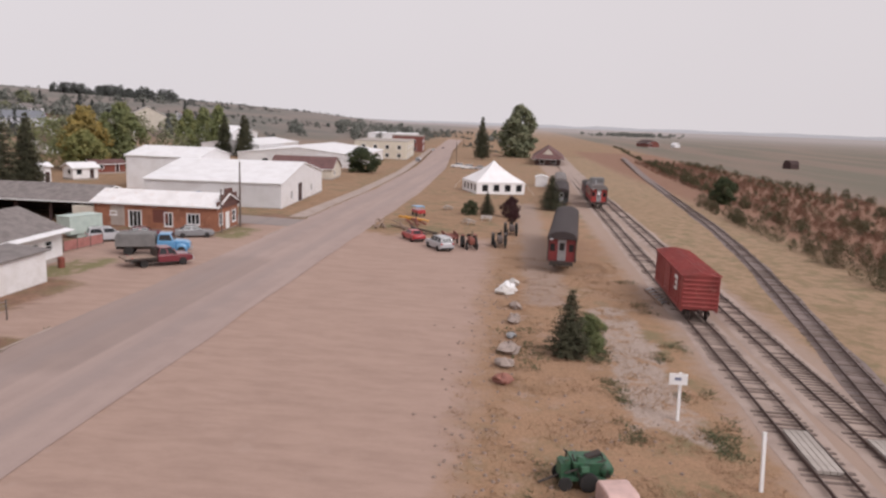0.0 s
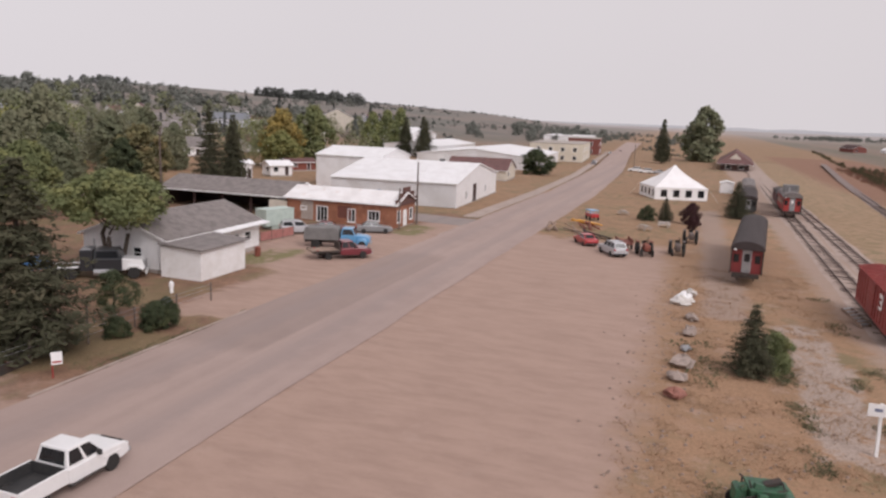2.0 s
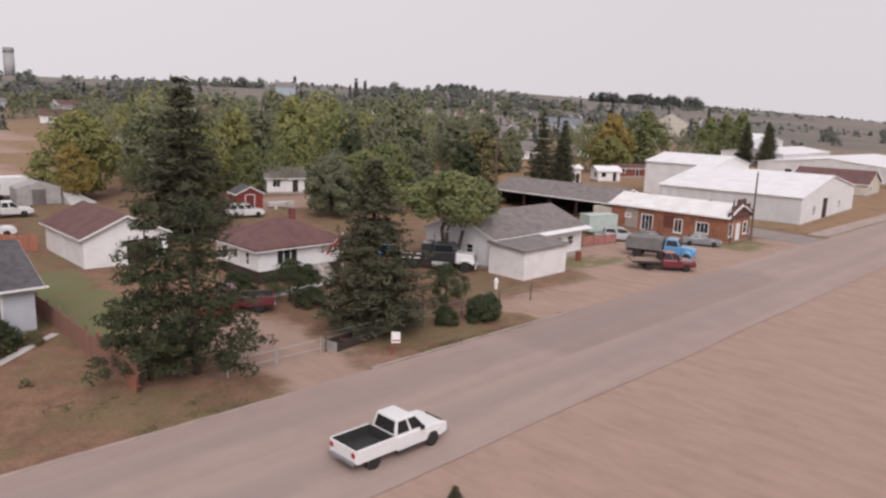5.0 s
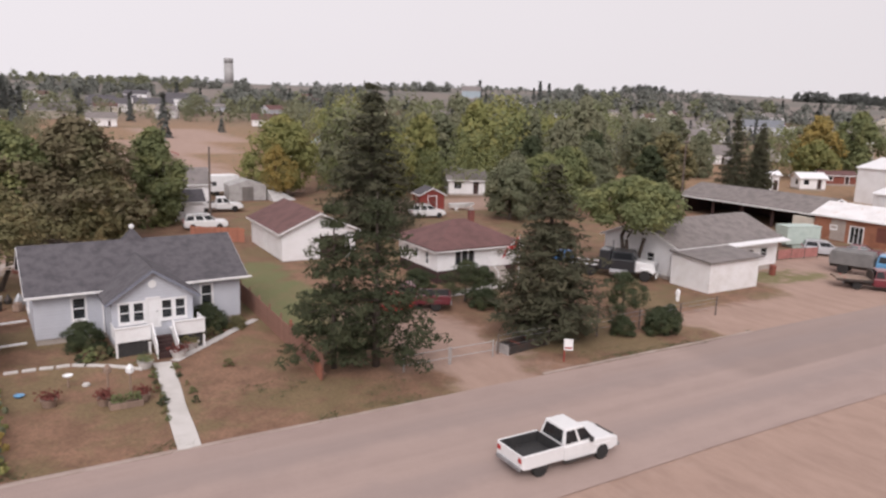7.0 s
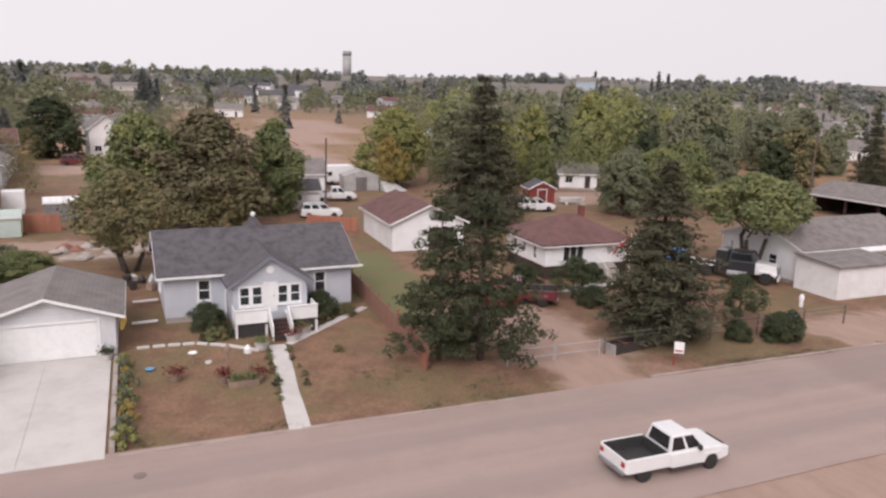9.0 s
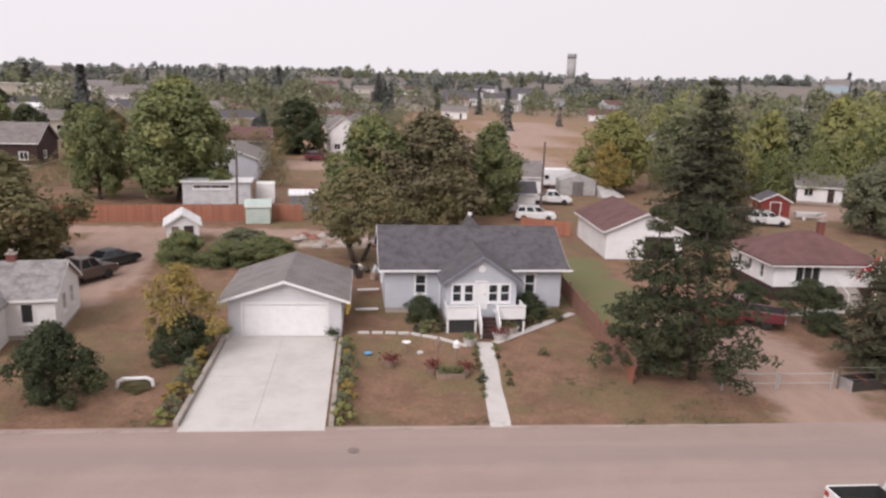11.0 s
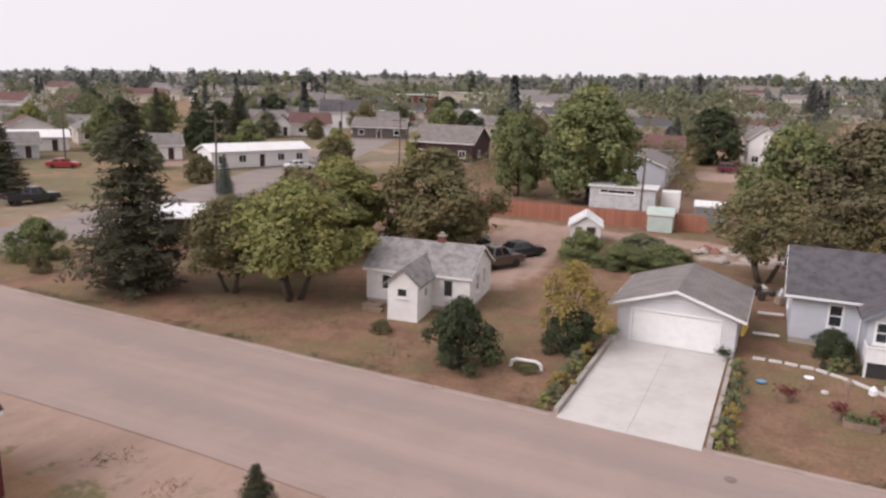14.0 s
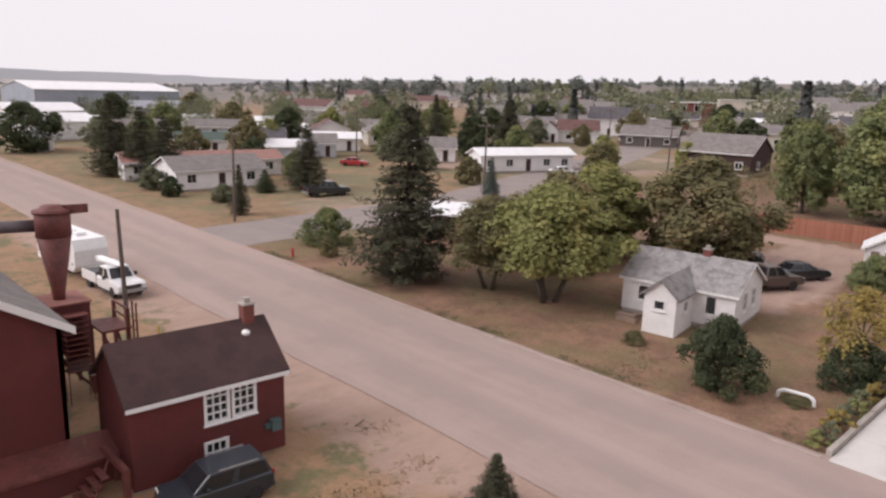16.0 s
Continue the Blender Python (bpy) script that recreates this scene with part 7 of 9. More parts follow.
def boulder(x, y, r, m, label, seed, squash=0.52):
    rnd = random.Random(seed)
    b = B()
    rings = []
    for k in range(7):
        a = math.pi * k / 6
        z = -math.cos(a)
        rings.append([(r * (math.sin(a) + 0.03) * math.cos(2 * math.pi * i / 10) * (1 + 0.75 * noise.noise((i * 0.9 + seed * 1.7, k * 0.8, 0.5))), r * 0.8 * (math.sin(a) + 0.03) * math.sin(2 * math.pi * i / 10) * (1 + 0.75 * noise.noise((i * 0.9, k * 0.8 + seed * 1.3, 2.5))), r * squash * (z + 0.75) * (1 + 0.5 * noise.noise((i * 0.8 + 0.3, k * 0.7, seed * 0.77)))) for i in range(10)])
    b.loft(rings)
    whole("boulder", b, m, label, "boulder", x, y, rnd.uniform(0, 180), "row of boulders", 0, "", False)


for i, (px, py, r, m) in enumerate(((67.0, -0.3, 0.75, PAINT), (65.2, -0.1, 0.8, CONCRETE), (69.0, -0.8, 0.65, CONCRETE), (60.0, -1.0, 0.62, STONE), (55.3, -0.9, 0.72, STONE), (51.0, -0.6, 0.45, STEEL), (47.4, -0.5, 0.78, STONE), (44.3, -0.2, 0.62, STONE), (41.3, -0.1, 0.62, STONERED))):
    boulder(px, py, r, m, "large pale boulder at the edge of the lot" if m != STONERED else "large reddish boulder at the edge of the lot", 100 + i)


def sign_post(x, y, h, rz, label, board=None, lean=0.0):
    t = thing("sign_post", label, "sign", x, y, rz)
    part("post", B().box(-0.07, -0.07, -0.3, 0.07, 0.07, h, pose(0, 0, 0, 0, lean)), PAINT, t, bevel=0.01)
    if board:
        w, hh, z = board
        bd = part("board", B().box(-0.16, -w * 0.3, z - hh / 2, -0.11, w * 0.7, z + hh / 2), PAINT, t, bevel=0.01)
        part("mark", B().box(-0.175, w * 0.05, z - 0.05, -0.163, w * 0.4, z + 0.1), surface("dull_blue_mark", (0.18, 0.2, 0.3)), bd)
    return t


sign_post(37.6, -9.5, 2.6, 0, "white wooden post with a small white sign board", (0.95, 0.62, 2.35), 6)
sign_post(30.2, -11.4, 2.6, 0, "leaning white post beside the railway crossing", None, 8)
# crossing planks between the rails
for px, py in ((34.6, -15.2), (34.2, -19.2)):
    cr = thing("crossing_planks", "weathered planks laid between the rails", "planks", px, py, -1.5, "crossing planks")
    for k in range(4):
        part("plank", B().box(-2.3, -0.6 + 0.31 * k, 0.1, 2.3, -0.32 + 0.31 * k, 0.27), CONCRETEOLD, cr, bevel=0.01)

gm = thing("farm_machine", "old green farm machine in dry grass", "farm machine", 29.4, -3.6, 100)
gm.scale = (0.75, 0.75, 0.78)
part("frame", B().box(-1.3, -0.7, 0.5, 1.3, 0.7, 0.75), GREENM, gm, bevel=0.03)
part("hopper", B().loft([[(-0.9, -0.6, 0.75), (0.5, -0.6, 0.75), (0.5, 0.6, 0.75), (-0.9, 0.6, 0.75)], [(-1.1, -0.8, 1.6), (0.7, -0.8, 1.6), (0.7, 0.8, 1.6), (-1.1, 0.8, 1.6)]]), GREENM, gm, bevel=0.03)
part("engine", B().box(0.75, -0.45, 0.75, 1.35, 0.45, 1.45), GREENM, gm, bevel=0.05)
part("drum", B().turned([(0.02, -0.75), (0.4, -0.75), (0.42, 0), (0.4, 0.75), (0.02, 0.75)], 14, pose(-1.25, 0, 1.15, 90)), GREENM, gm, smooth=True)
part("chute", B().box(-0.1, 0.8, 1.0, 0.35, 1.5, 1.3, pose(0, 0, 0, 12)), GREENM, gm, bevel=0.02)
part("pipe", B().tube((0.95, 0.0, 1.45), (0.95, 0.0, 2.0), 0.06), DARKSTEEL, gm)
part("tongue", B().tube((1.3, 0, 0.6), (2.5, 0.2, 0.25), 0.07), DARKSTEEL, gm)
for s in (-1, 1):
    wheel(gm, -0.2, s * 0.95, 0.55, 0.2)
    wheel(gm, 1.1, s * 0.8, 0.4, 0.16)
for i, (px, py, pz, sx, sy, sz, rx, ry) in enumerate(((-0.6, 0.0, 1.75, 0.9, 0.5, 0.18, 0, 18), (0.2, 0.5, 1.7, 0.5, 0.35, 0.3, 10, -12), (0.95, 0.35, 1.55, 0.35, 0.3, 0.35, 0, 25), (-1.35, 0.55, 0.95, 0.3, 0.4, 0.5, 0, 0), (0.5, -0.95, 0.9, 0.9, 0.12, 0.35, 14, 8), (-0.5, -0.98, 1.15, 0.7, 0.1, 0.5, -8, -6))):
    part("guard_plate", B().box(-sx / 2, -sy / 2, -sz / 2, sx / 2, sy / 2, sz / 2, pose(px, py, pz, rx, ry)), GREENM if i % 3 else DARKSTEEL, gm, bevel=0.02)
for a, c in (((-1.2, 0.6, 1.7), (1.2, 0.9, 1.1)), ((-0.9, -0.85, 0.6), (0.9, -0.8, 1.7)), ((-1.6, 0.2, 0.5), (-1.0, 0.3, 1.9)), ((0.2, 0.85, 0.5), (0.7, 0.4, 1.95))):
    part("drive_rod", B().tube(a, c, 0.05, None, 7), DARKSTEEL, gm)
for px, pz, r in ((-0.7, 1.05, 0.32), (0.3, 1.15, 0.24), (0.95, 1.0, 0.2)):
    part("pulley", B().turned([(0.03, -0.05), (r, -0.05), (r * 0.9, 0), (r, 0.05), (0.03, 0.05)], 16, pose(px, -1.02, pz, 90)), GREENM, gm)
whole("machine_hood", B().side([(-0.9, 0.0), (-0.9, 0.75), (-0.6, 0.95), (0.7, 0.9), (0.9, 0.6), (0.9, 0.0)], -0.65, 0.65), PINK, "faded pink machine hood in the grass", "machine part", 27.6, -4.9, 12, "", 0, "", False, 0.08)


def tractor(label, x, y, rz, m, big=True):
    t = thing("tractor", label, "tractor", x, y, rz, "old tractors")
    part("hood", B().side([(0.1, 0.75), (0.1, 1.5), (1.6, 1.45), (1.75, 1.2), (1.75, 0.7)], -0.32, 0.32), m, t, bevel=0.06)
    part("chassis", B().box(-0.9, -0.3, 0.55, 1.6, 0.3, 0.85), DARKSTEEL, t)
    part("seat", B().box(-0.75, -0.25, 1.2, -0.3, 0.25, 1.3).box(-0.8, -0.25, 1.3, -0.72, 0.25, 1.65), PLASTIC, t, bevel=0.03)
    part("steering_wheel", B().turned([(0.22, -0.02), (0.26, 0), (0.22, 0.02), (0.2, 0)], 14, pose(-0.05, 0, 1.65, 0, -35)), DARKSTEEL, t)
    part("stack", B().tube((0.9, 0.1, 1.45), (0.9, 0.1, 2.3), 0.05), DARKSTEEL, t)
    for s in (-1, 1):
        wheel(t, -0.5, s * 0.8, 0.78, 0.36)
        wheel(t, 1.4, s * 0.65, 0.45, 0.22)
        part("mudguard", B().box(-1.2, s * 0.8 - 0.2, 1.52, 0.1, s * 0.8 + 0.2, 1.6), m, t, bevel=0.02)
    return t


RUSTRED = surface("rusty_red_tractor_paint", (0.22, 0.06, 0.04), None, 0.7, wear=(0.14, 0.08, 0.05))
GREYRUST = surface("rusty_grey_tractor_paint", (0.12, 0.09, 0.08), None, 0.7)
tractor("rusty red vintage tractor on display", 89.8, 4.6, 195, RUSTRED)
tractor("dark rusty vintage tractor on display", 92.6, 0.9, 185, GREYRUST)
tractor("dark vintage tractor beside a purple bush", 104.2, -0.6, 185, GREYRUST)
wl2 = thing("red_wagon", "low red farm wagon beside the tractors", "wagon", 93.6, 7.4, 15)
part("deck", B().box(-1.8, -0.8, 0.7, 1.8, 0.8, 0.85), RUSTRED, wl2)
part("side_board", B().box(-1.8, -0.84, 0.85, 1.8, -0.78, 1.3), RUSTRED, wl2)
part("side_board", B().box(-1.8, 0.78, 0.85, 1.8, 0.84, 1.3), RUSTRED, wl2)
for wx in (-1.2, 1.2):
    for s in (-1, 1):
        wheel(wl2, wx, s * 0.75, 0.42, 0.16)
for i, (px, py, rz, m, lb) in enumerate(((103.5, 18.4, 10, WOODRAW, "heap of weathered timbers at the road"), (102.8, 15.2, 40, WOODRAW, "heap of weathered timbers at the road"), (99.5, 11.6, 70, DARKSTEEL, "old iron implement among timbers"), (108.5, 14.0, 30, RUSTRED, "rusty red implement among timbers"), (112, 14.8, 80, AMBER, "orange implement among timbers"))):
    t = thing("implement_heap", lb, "heap", px, py, rz, "relics at the road")
    rq = random.Random(i)
    for k in range(6):
        u = rq.uniform(-1, 1)
        part("bar", B().tube((-1.8 + u, rq.uniform(-1, 1), rq.uniform(0.05, 0.3)), (1.6 + u, rq.uniform(-1, 1), rq.uniform(0.1, 1.0)), rq.uniform(0.06, 0.14), None, 7), m, t)
pl = thing("play_wagon", "small red and blue wagon on display", "wagon", 119.5, 14.8, 30)
part("body", B().box(-1.3, -0.7, 0.5, 1.3, 0.7, 1.1), P_RED, pl, bevel=0.05)
part("roof", B().box(-0.9, -0.72, 1.5, 1.2, 0.72, 1.65), P_BLUE, pl, bevel=0.05)
for sx in (-0.8, 1.1):
    for sy in (-0.65, 0.65):
        part("post", B().tube((sx, sy, 1.1), (sx, sy, 1.5), 0.04), P_BLUE, pl)
for wx in (-0.8, 0.8):
    for s in (-1, 1):
        wheel(pl, wx, s * 0.7, 0.35, 0.14)


def picnic_table(x, y, rz, m=CONCRETEOLD):
    t = thing("picnic_table", "grey weathered picnic table in dry grass", "picnic table", x, y, rz, "picnic tables")
    for k in range(4):
        part("top_board", B().box(-0.95, -0.38 + 0.19 * k, 0.72, 0.95, -0.21 + 0.19 * k, 0.77), m, t)
    for s in (-1, 1):
        part("bench", B().box(-0.95, s * 0.75 - 0.13, 0.43, 0.95, s * 0.75 + 0.13, 0.48), m, t)
    for u in (-0.7, 0.7):
        part("trestle", B().tube((u, -0.7, 0), (u, -0.25, 0.72), 0.05).tube((u, 0.7, 0), (u, 0.25, 0.72), 0.05).box(u - 0.04, -0.8, 0.36, u + 0.04, 0.8, 0.43), m, t)


picnic_table(130.6, 10.8, 20)
picnic_table(118.4, 3.4, 80, CONCRETE)
picnic_table(112.5, 6.0, 40)
house("white_shed", "small white shed beside the coaches", 200, -10.5, 0, 4, 3.2, 2.6, 0.5, WHITE, TIN, "x", [("W", "door", 1, 2, 0.1, 2.1)], over=0.2, base=0.05, category="shed")
dep = house("station", "dark railway station with a broad hip roof", 322, -22, -3, 60, 11, 4.2, 3.6, DARKWOOD, SHINGLERED, "x", [("W", "win", 2, 4, 1, 2.6), ("W", "win", 7, 9, 1, 2.6), ("N", "win", 5, 8, 1, 2.6), ("S", "win", 5, 8, 1, 2.6)], over=1.8, hip=True, category="station")
part("dormer", B().loft([[(1.0, 3.0, 4.9), (1.0, 8.0, 4.9), (1.0, 5.5, 7.2)], [(8.0, 3.0, 4.9), (8.0, 8.0, 4.9), (8.0, 5.5, 7.2)]]), BEIGE, dep, "cream dormer gable")
whole("barn", B().side([(-2.6, 0), (-2.6, 2.7), (-1.4, 4.5), (1.4, 4.5), (2.6, 2.7), (2.6, 0)], -3.2, 3.2), DARKWOOD, "dark lone barn out on the plain", "barn", 409, -151, 30)
house("farmstead", "low farm buildings far out on the plain", 735, -145, 20, 22, 12, 4, 3, BRICK, ROOFDARK, "x", [("W", "win", 2, 4, 1, 3)], category="farmhouse")
house("farm_shed", "white farm shed far out on the plain", 765, -172, 20, 8, 6, 3, 2, WHITE, TIN, "x", [], category="shed")

# ---- yards ----
def pole_line(x, y, h, rz=0, arm=True, lean=0.0, label="weathered wooden utility pole with a crossarm"):
    t = thing("utility_pole", label, "utility pole", x, y, rz, "utility poles")
    q = pose(0, 0, 0, 0, lean)
    part("pole", B().tube(q @ Vector((0, 0, -0.4)), q @ Vector((0, 0, h)), 0.15, 0.10, 9), POLE, t)
    if arm:
        a = part("crossarm", B().box(-1.1, -0.06, h - 0.7, 1.1, 0.06, h - 0.56), POLE, t)
        for u in (-1.0, -0.4, 0.4, 1.0):
            part("insulator", B().turned([(0.04, h - 0.56), (0.06, h - 0.48), (0.03, h - 0.4)], 8, pose(u, 0, 0)), CONCRETEOLD, a)
    return t


pole_line(-39.2, 13.7, 7.6, 0, False, -3.5, "bare leaning wooden pole beside the road")
for px, py, h, arm in ((-13.8, 78.3, 7.5, False), (20.2, 82.3, 9.1, False), (-101.8, 76.4, 9.0, True), (-67.3, 35.0, 8.8, False), (95.6, 36.4, 8.8, False), (120.9, 101.4, 10.4, False), (-57.5, 103.6, 8.6, True), (-64.1, 68.8, 9.5, True), (-86.4, 130.2, 9.5, True), (300, 22.0, 9.0, False), (470, 30.0, 9.0, False)):
    pole_line(px, py, h, 20, arm, 0.8)


def board_fence(x, y, rz, length, h, m, label, name="board_fence", group=""):
    """A close board fence along its own +x: boards, rails and posts."""
    t = thing(name, label, "fence", x, y, rz, group)
    rnd = random.Random(int(length * 10))
    n = int(length / 0.19)
    z = [gz(*(Matrix.Rotation(radians(rz), 2) @ Vector((u, 0)) + Vector((x, y)))) - gz(x, y) for u in np.linspace(0, length, n)]
    board = B().box(0, -0.012, -0.05, 0.175, 0.012, h).mesh("board")
    board.materials.append(m)
    for i in range(n):
        o = part("board", board, None, t)
        o.location = (0.19 * i, 0, z[i] + rnd.uniform(-0.03, 0.03))
    for k in (0.35, h - 0.3):
        part("rail", B().loft([[(0, 0.02, k + z[0]), (0, 0.07, k + z[0]), (0, 0.07, k + 0.09 + z[0]), (0, 0.02, k + 0.09 + z[0])], [(length, 0.02, k + z[-1]), (length, 0.07, k + z[-1]), (length, 0.07, k + 0.09 + z[-1]), (length, 0.02, k + 0.09 + z[-1])]]), m, t)
    for i in range(int(length / 2.4) + 1):
        part("post", B().box(2.4 * i, 0.07, -0.3 + z[min(n - 1, int(i * 2.4 / 0.19))], 2.4 * i + 0.1, 0.17, h + 0.05), m, t)
    return t


board_fence(-35.5, 75.0, 8.2, 22.8, 1.75, FENCE, "new red-brown board fence along the back lane")
board_fence(-10.2, 78.7, 4, 3.4, 1.75, FENCE, "short red-brown board fence beside a shed")
board_fence(16.6, 76.0, -30, 5.6, 1.5, FENCE, "red-brown board fence behind the garage")
board_fence(15.0, 57.3, -91.5, 22.4, 1.35, FENCEBROWN, "brown board fence beside the bungalow")
board_fence(15.4, 43.2, -98, 8.4, 0.95, FENCE, "low red-brown board fence towards the street")

# bungalow front yard
setting("front_walk", ribbon([(6.3, 30.2), (6.6, 34), (7.0, 38), (7.25, 41.3)], 0.98, 0.04, 1.0, 0.05), CONCRETE, "narrow concrete walk to the porch", "walk")
setting("side_walk", ribbon([(7.9, 41.2), (10.5, 43.6), (13.0, 45.9), (14.4, 47.1)], 0.55, 0.04, 0.8, 0.06), CONCRETE, "narrow pale walk round the bungalow", "walk")
edge = thing("stone_edging", "row of pale stone slabs edging the lawn", "edging", 0, 0)
edge.matrix_world = Matrix()
rs = random.Random(9)
line = [(-0.5, 42.9), (1.2, 42.9), (2.8, 42.8), (4.2, 42.1), (5.2, 41.4), (6.1, 40.6)]
slab_mesh = B().box(-0.34, -0.13, -0.05, 0.34, 0.13, 0.09).mesh("slab", False, 0.03)
slab_mesh.materials.append(CONCRETE)
for (ax, ay), (cx, cy) in zip(line, line[1:]):
    k = max(1, round(math.hypot(cx - ax, cy - ay) / 0.75))
    for i in range(k):
        px, py = ax + (cx - ax) * (i + 0.5) / k, ay + (cy - ay) * (i + 0.5) / k
        o = part("slab", slab_mesh, None, edge)
        o.matrix_world = pose(px, py, gz(px, py) + 0.02, 0, 0, math.degrees(math.atan2(cy - ay, cx - ax)) + rs.uniform(-6, 6))


def flower_tub(x, y, label, m=WOODRAW, r=0.45, flower=TERRA):
    t = thing("flower_planter", label, "planter", x, y, 0, "planters on the lawn")
    part("tub", B().turned([(r * 0.7, 0), (r * 0.9, 0.35), (r, 0.4), (r * 0.85, 0.4), (0.02, 0.34)], 14), m, t)
    rnd = random.Random(int(x * 10))
    pts = [(rnd.gauss(0, r * 0.6), rnd.gauss(0, r * 0.6), 0.45 + abs(rnd.gauss(0, 0.15))) for _ in range(220)]
    vs, fs = leaf_cloud(pts, 0.12, rnd)
    tagged(part("flowers", quick_mesh("flowers", vs, fs), flower, t), kind="stuff")


flower_tub(1.4, 37.5, "rusty red flowers round a tub on the lawn", r=0.42)
flower_tub(3.7, 36.6, "wooden tub of dark red flowers", r=0.36)
flower_tub(5.45, 36.3, "wooden tub of dark red flowers", r=0.36)
flower_tub(6.3, 40.9, "pot of green and pink plants at the steps", CONCRETE, 0.45, L_GREEN)
flower_tub(8.3, 41.9, "pot of dark red flowers at the steps", CONCRETE, 0.5)
flower_tub(9.2, 43.2, "bed of green plants beside the porch", CONCRETE, 0.6, L_OLIVE)
flower_tub(-8.3, 41.7, "potted plant at the garage corner", CONCRETE, 0.35, L_BRIGHT)
flower_tub(-1.9, 41.5, "potted plant at the garage corner", CONCRETE, 0.35, L_DARK)
bed = thing("flower_box", "long wooden flower box on the lawn", "planter", 4.6, 36.0, 2)
part("box", B().box(-0.75, -0.3, -0.05, 0.75, -0.25, 0.3).box(-0.75, 0.25, -0.05, 0.75, 0.3, 0.3).box(-0.75, -0.25, -0.05, -0.7, 0.25, 0.3).box(0.7, -0.25, -0.05, 0.75, 0.25, 0.3).box(-0.7, -0.25, 0, 0.7, 0.25, 0.2), WOODRAW, bed)
rnd = random.Random(4)
vs, fs = leaf_cloud([(rnd.uniform(-0.65, 0.65), rnd.uniform(-0.22, 0.22), 0.3 + rnd.random() * 0.35) for _ in range(260)], 0.13, rnd)
tagged(part("plants", quick_mesh("plants", vs, fs), L_GREEN, bed), kind="stuff")
for px, py, top, lb in ((2.4, 39.6, 0.55, "white bowl of a bird bath"), (5.1, 37.9, 0.95, "white lantern on a post on the lawn"), (4.1, 38.3, 0.95, "small wooden bird house on a post")):
    t = thing("lawn_ornament", lb + (" on the lawn" if "lawn" not in lb else ""), "lawn ornament", px, py)
    part("post", B().tube((0, 0, -0.1), (0, 0, top), 0.05), WOODRAW, t)
    if top < 0.8:
        part("bowl", B().turned([(0.06, top), (0.25, top + 0.1), (0.25, top + 0.13), (0.04, top + 0.05)], 16), PAINT, t)
    else:
        part("house", B().turned([(0.1, top), (0.2, top + 0.05), (0.2, top + 0.3), (0.02, top + 0.5)], 8), PAINT if "white" in lb else WOODRAW, t)
whole("lawn_windmill", B().turned([(0.02, 0.0), (0.22, 0.05), (0.26, 0.12), (0.02, 0.2)], 8), P_BLUE, "small blue and white ornament on the lawn", "lawn ornament", 0.2, 39.3)
whole("garden_stone", B().turned([(0.02, 0.0), (0.2, 0.02), (0.18, 0.12), (0.02, 0.16)], 9), CONCRETE, "pale round stone on the lawn", "stone", 3.2, 39.5)
arch = thing("white_arch", "low white bent pipe over a flower patch", "garden arch", -11.3, 34.9, 5)
prof = [(-0.85, 0.0), (-0.8, 0.32), (-0.55, 0.46), (0.55, 0.46), (0.8, 0.32), (0.85, 0.0)]
ab = B()
for (a, c), (e, f) in zip(prof, prof[1:]):
    ab.tube((a, 0, c), (e, 0, f), 0.09, None, 8)
part("pipe", ab, PAINT, arch)
shrub(-11.2, 34.7, 0.35, 1.6, L_OLIVE, "low flower patch under a white pipe")
for px, py, rz, ln in ((0.2, 51.6, 8, 1.6), (0.1, 46.9, 6, 1.5)):
    whole("plank", B().box(-ln / 2, -0.12, 0.0, ln / 2, 0.12, 0.08), PAINT, "white plank lying beside the bungalow", "plank", px, py, rz, "planks beside the bungalow", 0.25)
rj = random.Random(3)
for i in range(7):
    px, py = rj.uniform(-1.0, 0.9), rj.uniform(53.5, 57.5)
    whole("yard_clutter", B().turned([(0.02, 0), (rj.uniform(0.2, 0.4), 0.05), (rj.uniform(0.2, 0.4), rj.uniform(0.3, 0.8)), (0.02, rj.uniform(0.5, 0.9))], rj.choice((5, 7, 9))), rj.choice((STEEL, CONCRETE, WOODRAW, DARKSTEEL)), "small heap of yard clutter by the apple tree", "clutter", px, py, rj.uniform(0, 90), "yard clutter", 0, "", False, 0.02)
for i in range(9):
    px, py = rj.uniform(-7.0, 2.0), rj.uniform(64.5, 71.0)
    whole("rubble", B().turned([(0.02, 0), (rj.uniform(0.4, 0.9), 0.05), (rj.uniform(0.3, 0.7), rj.uniform(0.2, 0.4)), (0.02, 0.5)], 7), rj.choice((CONCRETE, CONCRETEOLD, STONERED)), "low heap of pale rubble by the lane", "rubble", px, py, rj.uniform(0, 90), "rubble by the lane")

# garden shed and outbuildings along the lane
house("garden_shed", "small white shed with a brown door", -17.9, 66.0, 14, 2.8, 3.4, 1.9, 0.9, WHITEWORN, TIN, "y", [("S", "door", 1.5, 2.35, 0.05, 1.75, DARKWOOD), ("S", "door", 0.45, 1.1, 0.05, 1.7, WOODRAW)], over=0.25, base=0.05, category="shed")
house("small_shed", "pale green tin shed at the fence", -12.6, 76.4, 5, 2.5, 1.9, 1.9, 0.5, TEAL, TEAL, "x", [], over=0.12, base=0.03, category="shed")
house("small_shed", "pale grey tin shed behind the fence", -8.9, 84.5, 5, 3.4, 2.4, 1.9, 0.4, STEEL, TIN, "x", [], over=0.12, base=0.03, category="shed")
